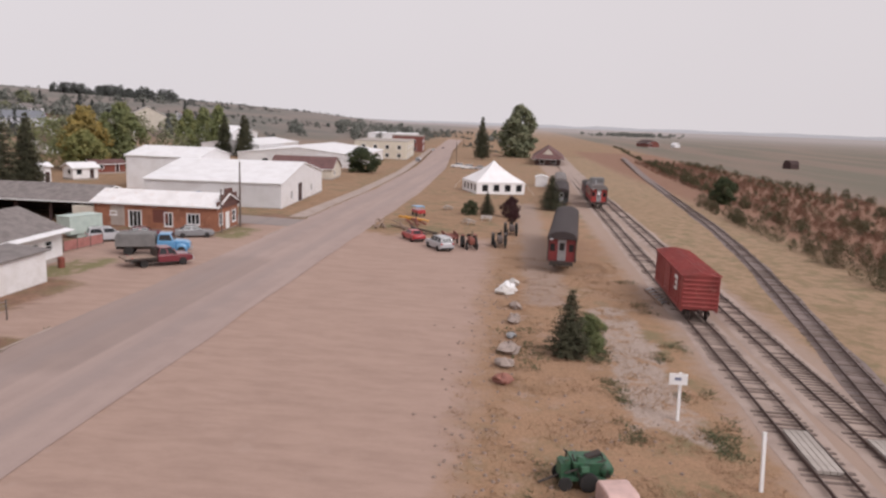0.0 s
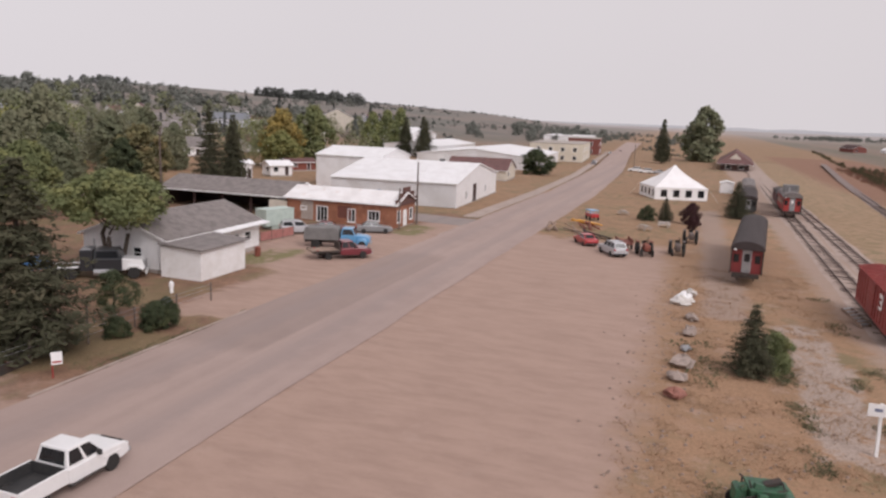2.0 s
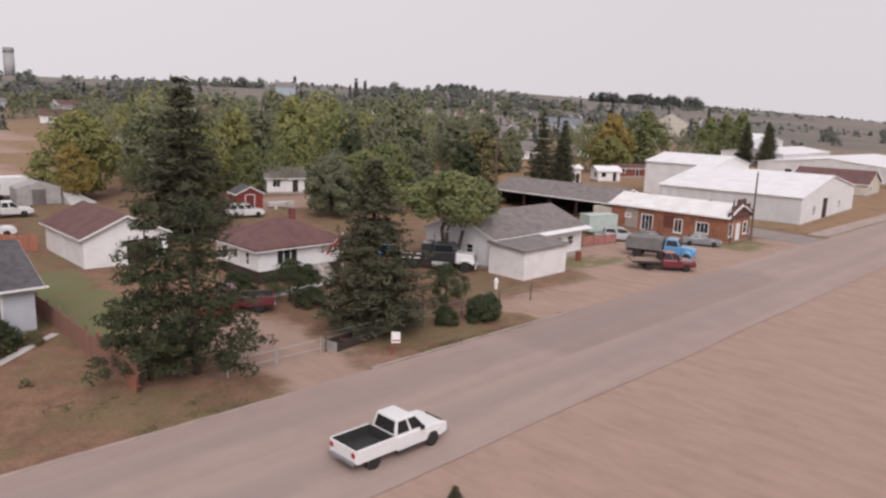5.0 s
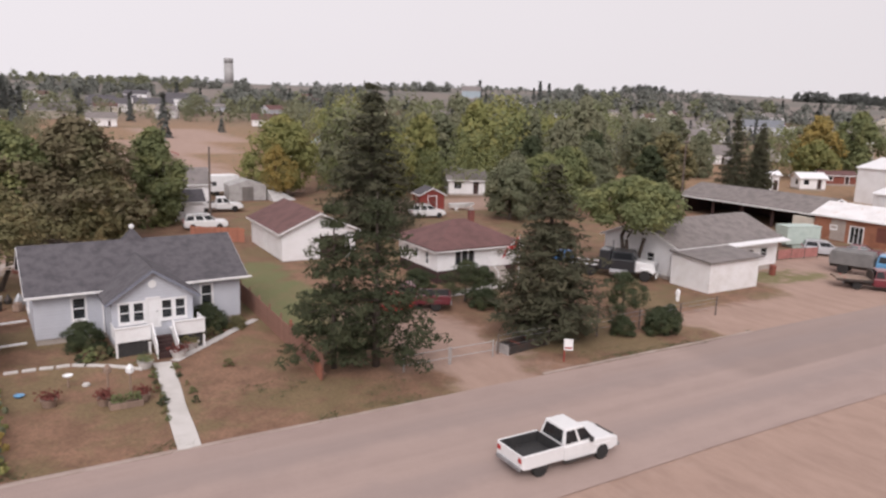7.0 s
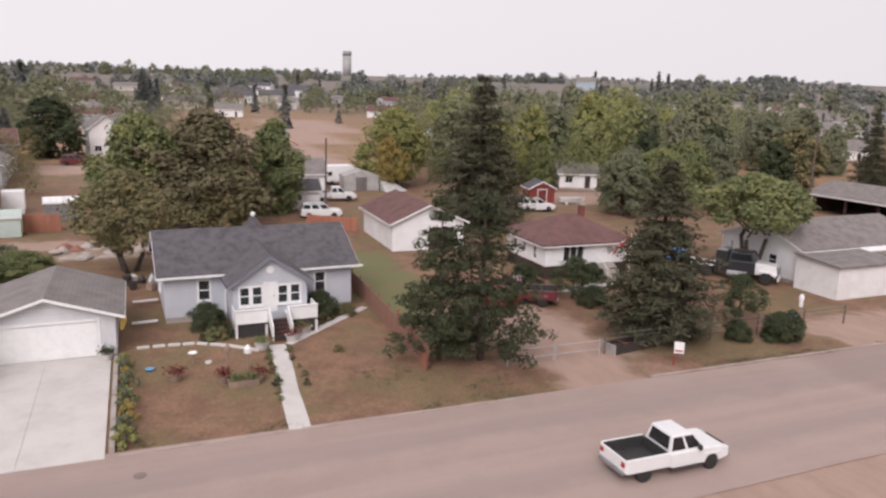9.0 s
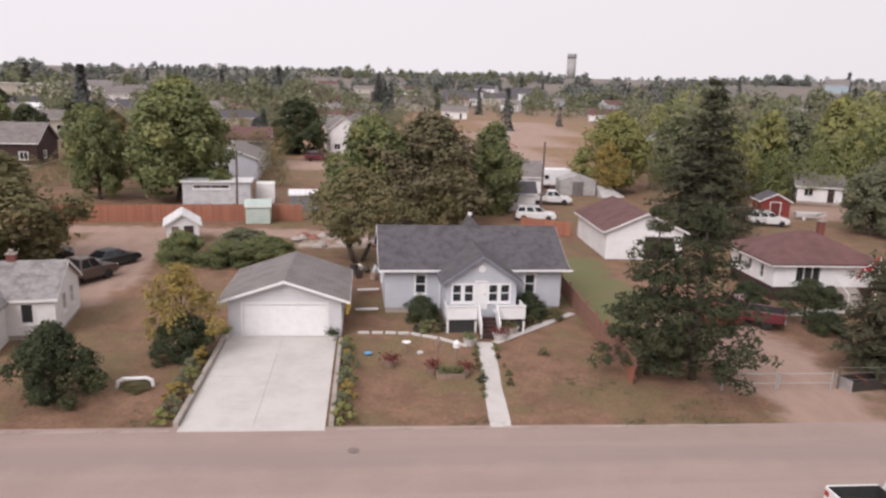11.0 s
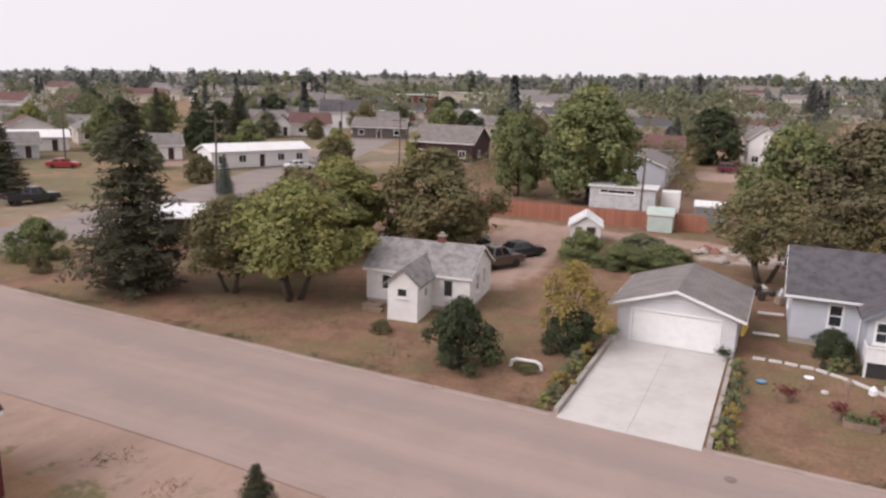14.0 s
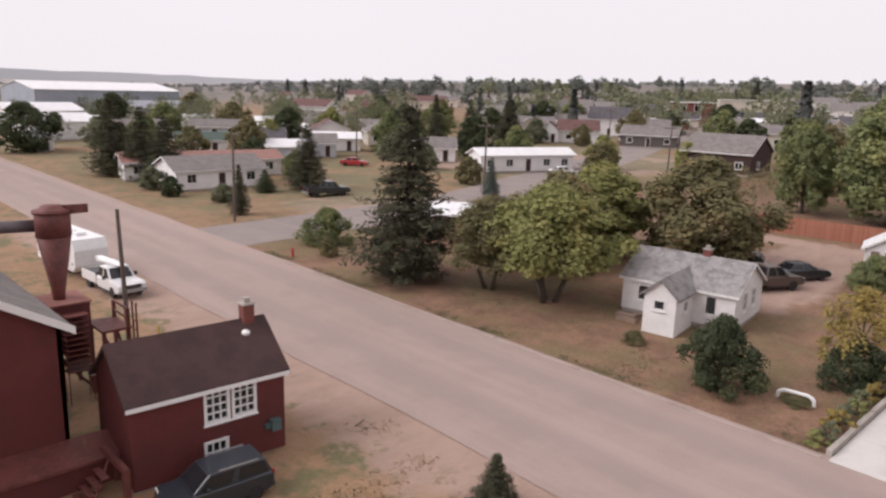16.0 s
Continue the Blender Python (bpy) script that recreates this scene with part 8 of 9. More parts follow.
mh = house("mobile_home", "grey mobile home with a white flat roof", -21.2, 85.6, 6, 7.6, 3.8, 2.9, 0.0, surface("pale_grey_siding", (0.60, 0.60, 0.62), None, 0.7, stripe="x", pitch=0.3), TIN, "x", [("S", "win", 1.2, 5.2, 2.2, 2.6, (4, 1))], over=0.25, flat=True, category="mobile home")
whole("box_trailer", B().box(-1.1, -1.0, 0.5, 1.1, 1.0, 2.5).box(-1.0, -0.9, 0.0, 1.0, 0.9, 0.5), PAINT, "white box trailer beside the mobile home", "trailer", -12.4, 90.3, 5, "", 0, "", False, 0.05)
house("long_bungalow", "grey house with a pale roof behind the fence", -24, 108, 3, 8, 14, 3.2, 1.6, GREYSIDE, SHINGLEPALE, "y", [("S", "win", 2, 4, 1, 2.2)])
house("small_garage", "small white garage with a dark roof", 16.8, 87.8, -4, 4.0, 4.5, 2.3, 1.1, WHITE, SHINGLE, "x", [("S", "win", 0.6, 1.8, 1.1, 1.7)], over=0.25, base=0.05, category="garage")
house("white_cottage", "white cottage with a grey roof behind the garage", 17.2, 99, -4, 7, 6, 3.0, 1.8, WHITE, SHINGLEPALE, "x", [("S", "win", 4, 5.4, 1, 2)], over=0.3)
for px, py, ln, hh in ((27.5, 109.5, 7.5, 3.0), (24.5, 112.5, 6.5, 2.9)):
    t = thing("camper_trailer", "white camper trailer parked in a back yard", "camper trailer", px, py, 5, "campers in the back yard")
    part("body", B().side([(-ln / 2, 0.6), (-ln / 2, hh - 0.2), (-ln / 2 + 0.3, hh), (ln / 2 - 0.4, hh), (ln / 2, hh - 0.8), (ln / 2 - 0.2, 0.6)], -1.2, 1.2), PAINT, t, bevel=0.05)
    part("window", B().box(-1.5, -1.23, 1.5, 0, -1.19, 2.1), CARGLASS, t)
    for s in (-1, 1):
        wheel(t, 0, s * 1.1, 0.36)
tt = thing("shelter_tent", "grey canvas car shelter in a back yard", "shelter", 30.6, 104.2, -5)
part("canvas", B().side([(-2.6, 0), (-2.6, 2.2), (0, 3.0), (2.6, 2.2), (2.6, 0)], -2, 2), surface("grey_shelter_canvas", (0.42, 0.40, 0.39)), tt, bevel=0.03)
part("flap", B().box(-0.8, -2.04, 0, 0.8, -2.0, 2.0), INNER, tt)
whole("lean_to_tent", B().loft([[(-1.8, -1.5, 0), (1.8, -1.5, 0), (1.8, -1.4, 0.1), (-1.8, -1.4, 0.1)], [(-1.8, 1.5, 0), (1.8, 1.5, 0), (-1.2, 1.5, 2.3), (-1.8, 1.5, 2.3)]]), surface("pale_tent_canvas", (0.55, 0.53, 0.52)), "pale lean-to tent in a back yard", "tent", 35.2, 102.5, 10)
house("red_shed", "small red shed with a dark roof", 50.6, 88.0, -12, 3.6, 3.4, 2.1, 0.9, surface("barn_red_boards", (0.25, 0.045, 0.035), None, 0.8, stripe="x", pitch=0.2), SHINGLE, "y", [("S", "door", 1.2, 2.4, 0.05, 1.9, surface("deep_red_boards", (0.16, 0.03, 0.025)))], over=0.25, base=0.05, category="shed")
whole("boat", B().loft([[(-1.7, -0.7, 0.9), (-1.7, 0.7, 0.9), (-1.7, 0.5, 0.35), (-1.7, -0.5, 0.35)], [(0.6, -0.75, 0.95), (0.6, 0.75, 0.95), (0.6, 0.45, 0.35), (0.6, -0.45, 0.35)], [(1.9, -0.05, 1.05), (1.9, 0.05, 1.05), (1.9, 0.03, 0.7), (1.9, -0.03, 0.7)]]).box(-0.9, -0.6, 0.0, -0.6, 0.6, 0.4), P_WHITE, "small white boat on a trailer", "boat", 56.4, 86.4, -20)

# the white bungalow's yard: gate, posts, wire fence, flag, sign
gt = thing("pipe_gate", "low grey pipe gate across the dirt driveway", "gate", 18.9, 34.2, -1)
gt.scale = (1.22, 1, 0.9)
GALV = surface("dull_galvanised_pipe", (0.46, 0.44, 0.43), (0.36, 0.34, 0.33), 0.5, 3, 16, metal=0.3)
for z in (0.45, 1.05):
    part("bar", B().tube((0, 0, z), (2.45, 0, z), 0.03), GALV, gt)
    part("bar", B().tube((2.55, 0, z), (5.0, 0, z), 0.03), GALV, gt)
for u in (0, 2.45, 2.55, 5.0):
    part("post", B().tube((u, 0, -0.3), (u, 0, 1.15), 0.04), GALV, gt)
wf = thing("wire_fence", "thin wire fence on wooden posts along the yard", "fence", 25.6, 34.4, 0)
for i in range(6):
    part("post", B().tube((4.1 * i, 0.1 * (i % 2), -0.2), (4.1 * i, 0.1 * (i % 2), 1.3 if i != 2 else 2.4), 0.06), POLE, wf)
for z in (0.5, 0.9, 1.2):
    part("wire", B().tube((0, 0, z), (20.5, 0.05, z), 0.012, None, 5), STEEL, wf)
sg = thing("yard_sign", "white and red sign board on a red post", "sign", 28.5, 31.6, -40)
part("post", B().tube((0, 0, -0.2), (0, 0, 1.4), 0.05), surface("red_post_paint", (0.3, 0.05, 0.04)), sg)
bd = part("board", B().box(-0.05, -0.06, 0.75, 0.5, -0.03, 1.45), PAINT, sg)
part("stripe", B().box(0.0, -0.068, 0.85, 0.45, -0.062, 0.95), LAMPRED, bd)
tr = thing("metal_trough", "dark metal stock trough with a pale end, lying under a spruce", "trough", 27.7, 34.7, 9)
part("side", B().box(-1.75, -0.55, 0.0, 1.75, -0.49, 0.55), DARKSTEEL, tr, bevel=0.02)
part("side", B().box(-1.75, 0.49, 0.0, 1.75, 0.55, 0.55), DARKSTEEL, tr, bevel=0.02)
part("base", B().box(-1.74, -0.49, 0.04, 1.74, 0.49, 0.1), DARKSTEEL, tr)
part("end_panel", B().box(-1.82, -0.56, 0.0, -1.755, 0.56, 0.62), GALV, tr, "pale galvanised end")
part("end_panel", B().box(1.755, -0.55, 0.0, 1.81, 0.55, 0.55), DARKSTEEL, tr)
for u in (-0.6, 0.6):
    part("brace", B().box(u - 0.03, -0.49, 0.45, u + 0.03, 0.49, 0.5), RUSTRED, tr)
fl = thing("flag", "red and white flag drooping from a white pole by the bungalow", "flag", 38.2, 49.0, -12)
part("pole", B().tube((0.04, 0, -0.2), (0.04, 0, 4.1), 0.035), PAINT, fl)
for a, c, m in ((0.0, 0.42, P_RED), (0.42, 1.26, PAINT), (1.26, 1.7, P_RED)):
    rows = []
    for k in range(4):
        q = a + (c - a) * k / 3
        w = 0.09 * math.sin(q * 5.0)
        rows.append([(-0.72 * q, w, 4.0 - 0.66 * q), (-0.72 * q, w + 0.02, 4.0 - 0.66 * q), (-0.72 * q - 0.34, w + 0.02, 3.08 - 0.62 * q), (-0.72 * q - 0.34, w, 3.08 - 0.62 * q)])
    part("cloth", B().loft(rows), m, fl)
part("emblem", B().box(-0.98, -0.11, 2.85, -0.6, -0.105, 3.2), P_RED, fl)
whole("fire_hydrant", B().turned([(0.16, 0), (0.16, 0.08), (0.11, 0.1), (0.11, 0.55), (0.15, 0.58), (0.13, 0.7), (0.03, 0.78)], 12), P_RED, "small red fire hydrant at the street corner", "fire hydrant", -50.9, 31.6)
whole("red_cone_bin", B().turned([(0.3, 0), (0.32, 0.9), (0.25, 1.0), (0.02, 1.05)], 10), RUSTRED, "rusty barrel beside the workshop", "barrel", 63.3, 41.5)
whole("lantern_post", B().turned([(0.14, 0), (0.14, 0.5), (0.2, 0.55), (0.18, 0.85), (0.03, 1.0)], 10), PAINT, "white lantern post at the shop driveway", "lantern", 46.6, 38.6)
whole("manhole", B().turned([(0.02, 0.03), (0.25, 0.03), (0.26, 0.04), (0.02, 0.045)], 18), surface("dusty_iron", (0.23, 0.175, 0.16), (0.18, 0.14, 0.125), 0.85), "iron drain cover in the street", "drain cover", -0.4, 28.2, 0, "", 0.0)
tree("spruce", 17.4, 15.8, 2.0, 1.6, L_SPRUCE, "young spruce at the edge of the lot", "spruce_tree")
# small stones and clods along the lot's edge
stones = B()
rk = random.Random(8)
for i in range(420):
    px, py = rk.uniform(24, 75), rk.gauss(1.0, 1.3)
    if i % 3 == 0:
        px, py = rk.uniform(22, 40), rk.uniform(-9, 1)
    r = rk.uniform(0.03, 0.13)
    z = gz(px, py)
    stones.loft([[(px + r * math.cos(a + i), py + r * math.sin(a + i), z - 0.02) for a in (0, 1.3, 2.6, 3.9, 5.1)], [(px + 0.5 * r * math.cos(a + i), py + 0.6 * r * math.sin(a + i), z + r * 0.7) for a in (0, 1.3, 2.6, 3.9, 5.1)]])
tagged(part("loose_stones", stones, DIRTSTONE, None), "loose stones scattered along the dirt lot", "stones", kind="stuff")

# low plants along the walk, the porch bed and the paving edges
bed = random.Random(31)
edge = [(6.15 + 0.028 * k * 2.0 + bed.uniform(-0.1, 0.1), 33.5 + k * 0.95) for k in range(8)] + [(7.7 + bed.uniform(-0.1, 0.15), 35.0 + k * 1.25) for k in range(5)]
edge += [(8.9 + 0.62 * k, 43.2 + 0.52 * k + bed.uniform(-0.2, 0.2)) for k in range(7)] + [(3.2 + 0.55 * k, 43.3 + bed.uniform(-0.3, 0.2)) for k in range(4)]
for i, (px, py) in enumerate(edge):
    big = bed.uniform(0.25, 0.45) if i < 13 else bed.uniform(0.5, 0.85)
    plant("tuft", px, py, big, big * bed.uniform(1.1, 1.7), (L_GREEN, L_OLIVE, L_DARK)[i % 3], "bedding_plant", "low green bedding plant beside the walk", "plant", "bedding plants")
plant("tuft", 10.5, 39.4, 0.4, 0.9, L_OLIVE, "lawn_weed", "small green tuft in the dry lawn", "plant")
pole_line(90.2, 75.9, 11.2, 20)

# ---- dry grass and weeds ----
L_STRAW = leaves("dry_straw_blades", (0.36, 0.215, 0.125), (0.50, 0.32, 0.19), (0.30, 0.18, 0.10))
L_WEED = leaves("green_weed_blades", (0.085, 0.092, 0.036), (0.145, 0.145, 0.058), (0.20, 0.165, 0.075))


def grass(name, spots, leaf, label, seed, tall=(0.05, 0.13), blades=9, spread=0.26):
    """Tufts of upright blades at the given places, in one piece."""
    g = np.random.RandomState(seed)
    base = np.array([(x, y, gz(x, y)) for x, y in spots])
    p = np.repeat(base, blades, 0) + np.concatenate([g.normal(0, spread, (len(base) * blades, 2)), np.zeros((len(base) * blades, 1))], 1)
    h = np.repeat(g.uniform(*tall, len(base)), blades) * g.uniform(0.6, 1.2, len(p))
    a = g.uniform(0, 6.283, len(p))
    side = np.stack([np.cos(a), np.sin(a), np.zeros(len(p))], 1) * (h * 0.16 + 0.02)[:, None]
    lean = np.concatenate([g.normal(0, 1.5, (len(p), 2)), np.ones((len(p), 1))], 1) * h[:, None]
    vs = np.stack([p - side, p + side, p + lean], 1).reshape(-1, 3)
    tagged(part(name, quick_mesh(name, vs.tolist(), np.arange(len(vs)).reshape(-1, 3).tolist()), leaf, None), label, "grass", kind="stuff")


rg = random.Random(52)
clump = lambda n, x0, x1, y0, y1, gap=0.0: [q for q in ((rg.uniform(x0, x1), rg.uniform(y0, y1)) for _ in range(n)) if noise.noise((q[0] * 0.3, q[1] * 0.3, 4.0)) > gap]
grass("dry_grass", clump(2600, 22, 85, -12.5, 0.8, -0.15) + clump(500, 22, 42, -12, 2.5, -0.1) + clump(500, -24, -8, 6, 18.5, 0.0), L_STRAW, "dry straw-coloured grass beside the dirt lot", 53)
grass("green_weeds", clump(420, 34, 60, -7.3, -6.2) + clump(420, 33, 50, -12.4, -10.6, -0.05) + clump(240, 44, 54, -6.5, 0.5, 0.05) + clump(90, 26, 33, -6, -1.5, 0.1) + clump(200, -24, -17, 11.5, 17.5, 0.12) + clump(260, 50, 75, -13.2, -11.5, 0.1), L_WEED, "green weeds among the dry grass", 54, (0.07, 0.18))
grass("lawn_tufts", [q for q in clump(1500, -54, 45, 30.35, 31.2, 0.05) + clump(700, -36, -9, 31, 38, 0.2) + clump(600, 10, 34, 31, 36, 0.15) if not -9.0 < q[0] < -1.0 and not 19 < q[0] < 26], L_WEED, "thin green tufts along the edge of the lawns", 55, (0.03, 0.09), 8, 0.16)

# ---- red grain elevator and dust collector ----
el = thing("grain_elevator", "dark red grain elevator with a grey shingle roof", "grain elevator", -27.0, 7.0, 0)
part("wall", wall_shape((0, -11), (0, 0), 0.0, 5.95, []), REDWALL, el)
part("wall", wall_shape((0, 0), (-13, 0), 0.0, 5.95, []), REDWALL, el)
part("wall", wall_shape((-13, 0), (-13, -11), 0.0, 5.95, []), REDWALL, el)
part("wall", wall_shape((-13, -11), (0, -11), 0.0, 5.95, []), REDWALL, el)
for u in (0, -13):
    part("gable", B().loft([[(u, -11, 5.95), (u, 0, 5.95), (u, -5.5, 9.25)], [(u - 0.16 if u == 0 else u + 0.16, -11, 5.95), (u - 0.16 if u == 0 else u + 0.16, 0, 5.95), (u - 0.16 if u == 0 else u + 0.16, -5.5, 9.25)]]), REDWALL, el)
for s in (-1, 1):
    yb = -5.5 + s * 5.9
    b = B()
    slab(b, [(0.35, yb, 5.85), (-13.35, yb, 5.85), (-13.35, -5.5, 9.4), (0.35, -5.5, 9.4)], 0.15)
    part("roof", b, SHINGLEPALE, el)
    part("fascia", B().loft([[(0.352, yb, 5.6), (0.39, yb, 5.6), (0.39, yb, 5.9), (0.352, yb, 5.9)], [(0.352, -5.5, 9.15), (0.39, -5.5, 9.15), (0.39, -5.5, 9.45), (0.352, -5.5, 9.45)]]), PAINT, el, "white rake board")
b = B()
slab(b, [(1.5, -11, 1.1), (1.5, 1.3, 1.1), (0.02, 1.3, 1.5), (0.02, -11, 1.5)], 0.12)
part("skirt_roof", b, REDIRON, el, "narrow red skirt roof")
part("skirt_wall", wall_shape((1.3, -11), (1.3, 1.2), -0.4, 1.0, []), REDWALL, el)
part("skirt_post", B().box(1.3, 1.02, -0.4, 1.5, 1.22, 1.0), REDIRON, el)
lad = thing("loading_ramp", "dark red wooden ramp frame between the buildings", "ramp", -25.6, 7.7, 0)
part("beam", B().box(-0.4, 0.0, 1.15, 2.0, 0.2, 1.35), REDIRON, lad)
part("post", B().box(1.75, 0.0, -0.3, 1.95, 0.2, 1.15), REDIRON, lad)
for i in range(4):
    part("step", B().box(0.2, -0.5 - 0.25 * i, 0.8 - 0.25 * i, 1.2, -0.25 - 0.25 * i, 0.86 - 0.25 * i), REDIRON, lad)
part("brace", B().tube((0.4, 0.0, 1.1), (1.7, -1.2, -0.2), 0.05), REDIRON, lad)

cy = thing("dust_collector", "rusty red steel cyclone dust collector on legs", "dust collector", -34.9, 9.2, 0)
cy.scale = (0.76, 0.76, 1.0)
part("drum", B().turned([(0.75, 7.55), (0.98, 7.55), (0.98, 8.75), (0.75, 8.8)], 22), REDIRON, cy, smooth=True)
part("rim", B().turned([(0.98, 8.62), (1.08, 8.62), (1.08, 8.74), (0.98, 8.74)], 22), REDIRON, cy, smooth=True)
part("cone", B().turned([(0.96, 7.56), (0.36, 4.9), (0.34, 4.5), (0.02, 4.5)], 22), REDIRON, cy, smooth=True)
part("top_cap", B().turned([(0.02, 8.95), (0.55, 8.95), (0.7, 8.8), (0.95, 8.76), (0.02, 8.76)], 18), REDIRON, cy, smooth=True)
part("outlet", B().loft([[(0.2, 0.5, 8.5), (0.2, 0.95, 8.5), (0.2, 0.95, 8.95), (0.2, 0.5, 8.95)], [(0.9, 1.35, 8.6), (0.9, 1.75, 8.6), (0.9, 1.75, 9.0), (0.9, 1.35, 9.0)]]), REDIRON, cy)
part("duct", B().tube((-0.6, -0.7, 8.0), (-3.0, -6.0, 7.9), 0.28, None, 12), surface("grey_duct_steel", (0.2, 0.17, 0.18), None, 0.5, metal=0.4), cy, "grey pipe duct", True)
part("hopper", B().loft([[(-1.5, -0.9, 4.5), (1.3, -0.9, 4.5), (1.3, 1.3, 4.5), (-1.5, 1.3, 4.5)], [(-1.5, -0.9, 2.3), (1.3, -0.9, 2.3), (1.3, 1.3, 2.3), (-1.5, 1.3, 2.3)]]), REDWALL, cy)
part("hopper_lid", B().box(-1.6, -1.0, 4.5, 1.4, 1.4, 4.58), surface("faded_red_lid", (0.30, 0.12, 0.10)), cy)
part("gusset", B().loft([[(-0.4, -0.05, 4.58), (-1.5, -0.05, 4.58), (-0.45, -0.05, 5.9)], [(-0.4, 0.05, 4.58), (-1.5, 0.05, 4.58), (-0.45, 0.05, 5.9)]]), REDIRON, cy)
for sx in (-1.4, 1.2):
    for sy in (-0.8, 1.2):
        part("leg", B().box(sx - 0.1, sy - 0.1, -0.3, sx + 0.1, sy + 0.1, 2.3), REDIRON, cy)
part("brace", B().tube((1.2, 1.2, 0.2), (-1.4, 1.2, 2.2), 0.07), REDIRON, cy)
part("brace", B().tube((1.25, -0.8, 2.2), (1.25, 1.2, 0.3), 0.07), REDIRON, cy)
for i in range(11):
    part("rung", B().box(1.42, -0.5, 1.5 + 0.26 * i, 2.3, 0.9, 1.55 + 0.26 * i), REDIRON, cy)
for sx in (1.42, 2.26):
    for sy in (-0.5, 0.86):
        part("cage_post", B().box(sx, sy, -0.3, sx + 0.05, sy + 0.05, 4.3), REDIRON, cy)
for sx in (0.3, 2.6):
    for sy in (1.55, 3.0):
        part("stand_post", B().box(sx - 0.1, sy - 0.1, -0.3, sx + 0.1, sy + 0.1, 4.15 if sy > 2 else 3.3), REDIRON, cy)
part("landing", B().box(0.1, 1.4, 3.2, 2.8, 3.15, 3.32), REDIRON, cy, "red plank landing")
part("rail", B().box(0.25, 2.95, 4.1, 2.7, 3.05, 4.2).box(0.25, 2.95, 3.65, 2.7, 3.05, 3.73), REDIRON, cy)
part("brace", B().tube((2.6, 3.0, 0.6), (2.6, 1.5, 3.1), 0.09), REDIRON, cy)
part("brace", B().tube((0.3, 3.0, 3.1), (2.6, 3.0, 0.9), 0.09), REDIRON, cy)
for sx in (3.0, 3.6):
    part("ladder_side", B().box(sx, 3.1, -0.3, sx + 0.07, 3.2, 4.6), REDIRON, cy)
for i in range(9):
    part("ladder_rung", B().box(3.07, 3.12, 0.3 + 0.42 * i, 3.6, 3.18, 0.35 + 0.42 * i), REDIRON, cy)
for px, py in ((-37.2, 14.6), (-38.0, 14.9)):
    whole("guard_post", B().turned([(0.05, -0.2), (0.05, 1.1), (0.02, 1.15)], 8), YELLOW, "yellow steel guard post beside the elevator", "guard post", px, py, 0, "guard posts")

# ---- houses across the town ----
WALLS = (WHITE, BEIGE, WHITE, GREYSIDE, WHITE, BEIGE)
ROOFS = (SHINGLEPALE, SHINGLERED, SHINGLE, SHAKE, SHINGLEPALE, SHINGLERED)


def town(label, x, y, w, h=2.9, rise=1.6, wall=WHITE, roof=SHINGLEPALE, rz=0, d=None, ridge="x", hip=False, flat=False, name="house"):
    """A plain town house with the middle of its street side at x, y."""
    d = d or max(6.0, w * 0.6)
    far = math.hypot(x, y) > 240
    k = 2 if far else max(2, int(w / 3.2))
    ops = [("S", "win", w * (i + 0.5) / k - 0.6, w * (i + 0.5) / k + 0.6, 1.1, 2.2, (2, 1)) for i in range(k) if i != k // 2]
    ops += [("S", "door", w * (k // 2 + 0.5) / k - 0.45, w * (k // 2 + 0.5) / k + 0.45, 0.3, 2.25, DARKWOOD)]
    if not far:
        ops += [("E", "win", d * 0.3, d * 0.3 + 1.2, 1.1, 2.2), ("W", "win", d * 0.5, d * 0.5 + 1.2, 1.1, 2.2)]
    q = Matrix.Rotation(radians(rz), 2) @ Vector((-w / 2, 0))
    return house(name, label, x + q.x, y + q.y, rz, w, d, h, rise, wall, roof, ridge, ops, over=0.4, hip=hip, flat=flat, group="houses of the town")


# north-west blocks
town("dark brown chalet with a wide grey shake roof", -56.4, 117.2, 11.6, 3.7, 2.7, DARKWOOD, SHAKE, 5, 10, "x")
town("long dark grey-brown bungalow", -88.6, 149.5, 12.5, 2.9, 1.9, surface("grey_brown_siding", (0.12, 0.10, 0.095), None, 0.8, stripe="z", pitch=0.2), SHAKE, 24, 10)
town("white house with a brown-red roof", -104.0, 144, 9.5, 3.2, 2.3, WHITE, SHINGLERED, 40, 8)
town("white porch wing of a red-roofed house", -109.4, 139, 5.0, 3.0, 2.0, WHITE, SHINGLERED, 30, 5, "y")
town("pale beige house with a steep gable", -115.5, 139.5, 5.0, 3.6, 2.2, BEIGE, SHINGLEPALE, 38, 8, "y")
town("two-storey white house with a grey roof", -113, 170, 11, 4.8, 3.0, WHITE, SHINGLE, 32, 9)
town("pale blue-grey house with a big roof", -165, 224, 13, 3.8, 3.6, GREYSIDE, SHINGLEPALE, 30, 10)
town("low red shop with a white sign board", -122, 211, 19, 2.8, 0.5, RUSTRED, TIN, 40, 8)
town("white garage behind the bungalows", -93, 213, 9, 2.6, 0.9, WHITE, TIN, 25, 6)
town("white house behind the school", -98, 303, 9, 5.0, 2.6, WHITE, SHINGLEPALE, 20, 8)
town("long white house with a pale roof", -167, 250, 17, 3.5, 2.5, WHITE, SHINGLEPALE, 30, 12)
house("school", "large red-brick school with a flat white roof", -136, 243, 30, 15, 20, 7.5, 0, BRICK, TIN, "x", [("S", "win", 3 + 5 * i, 5.5 + 5 * i, 1 + 3.7 * j, 3 + 3.7 * j) for i in range(2) for j in range(2)], over=0.5, flat=True, category="school")
house("school_hall", "pale beige school hall with a flat roof", -127, 262, 30, 22, 16, 8.5, 0, BEIGE, TIN, "x", [], over=0.3, flat=True, category="school")
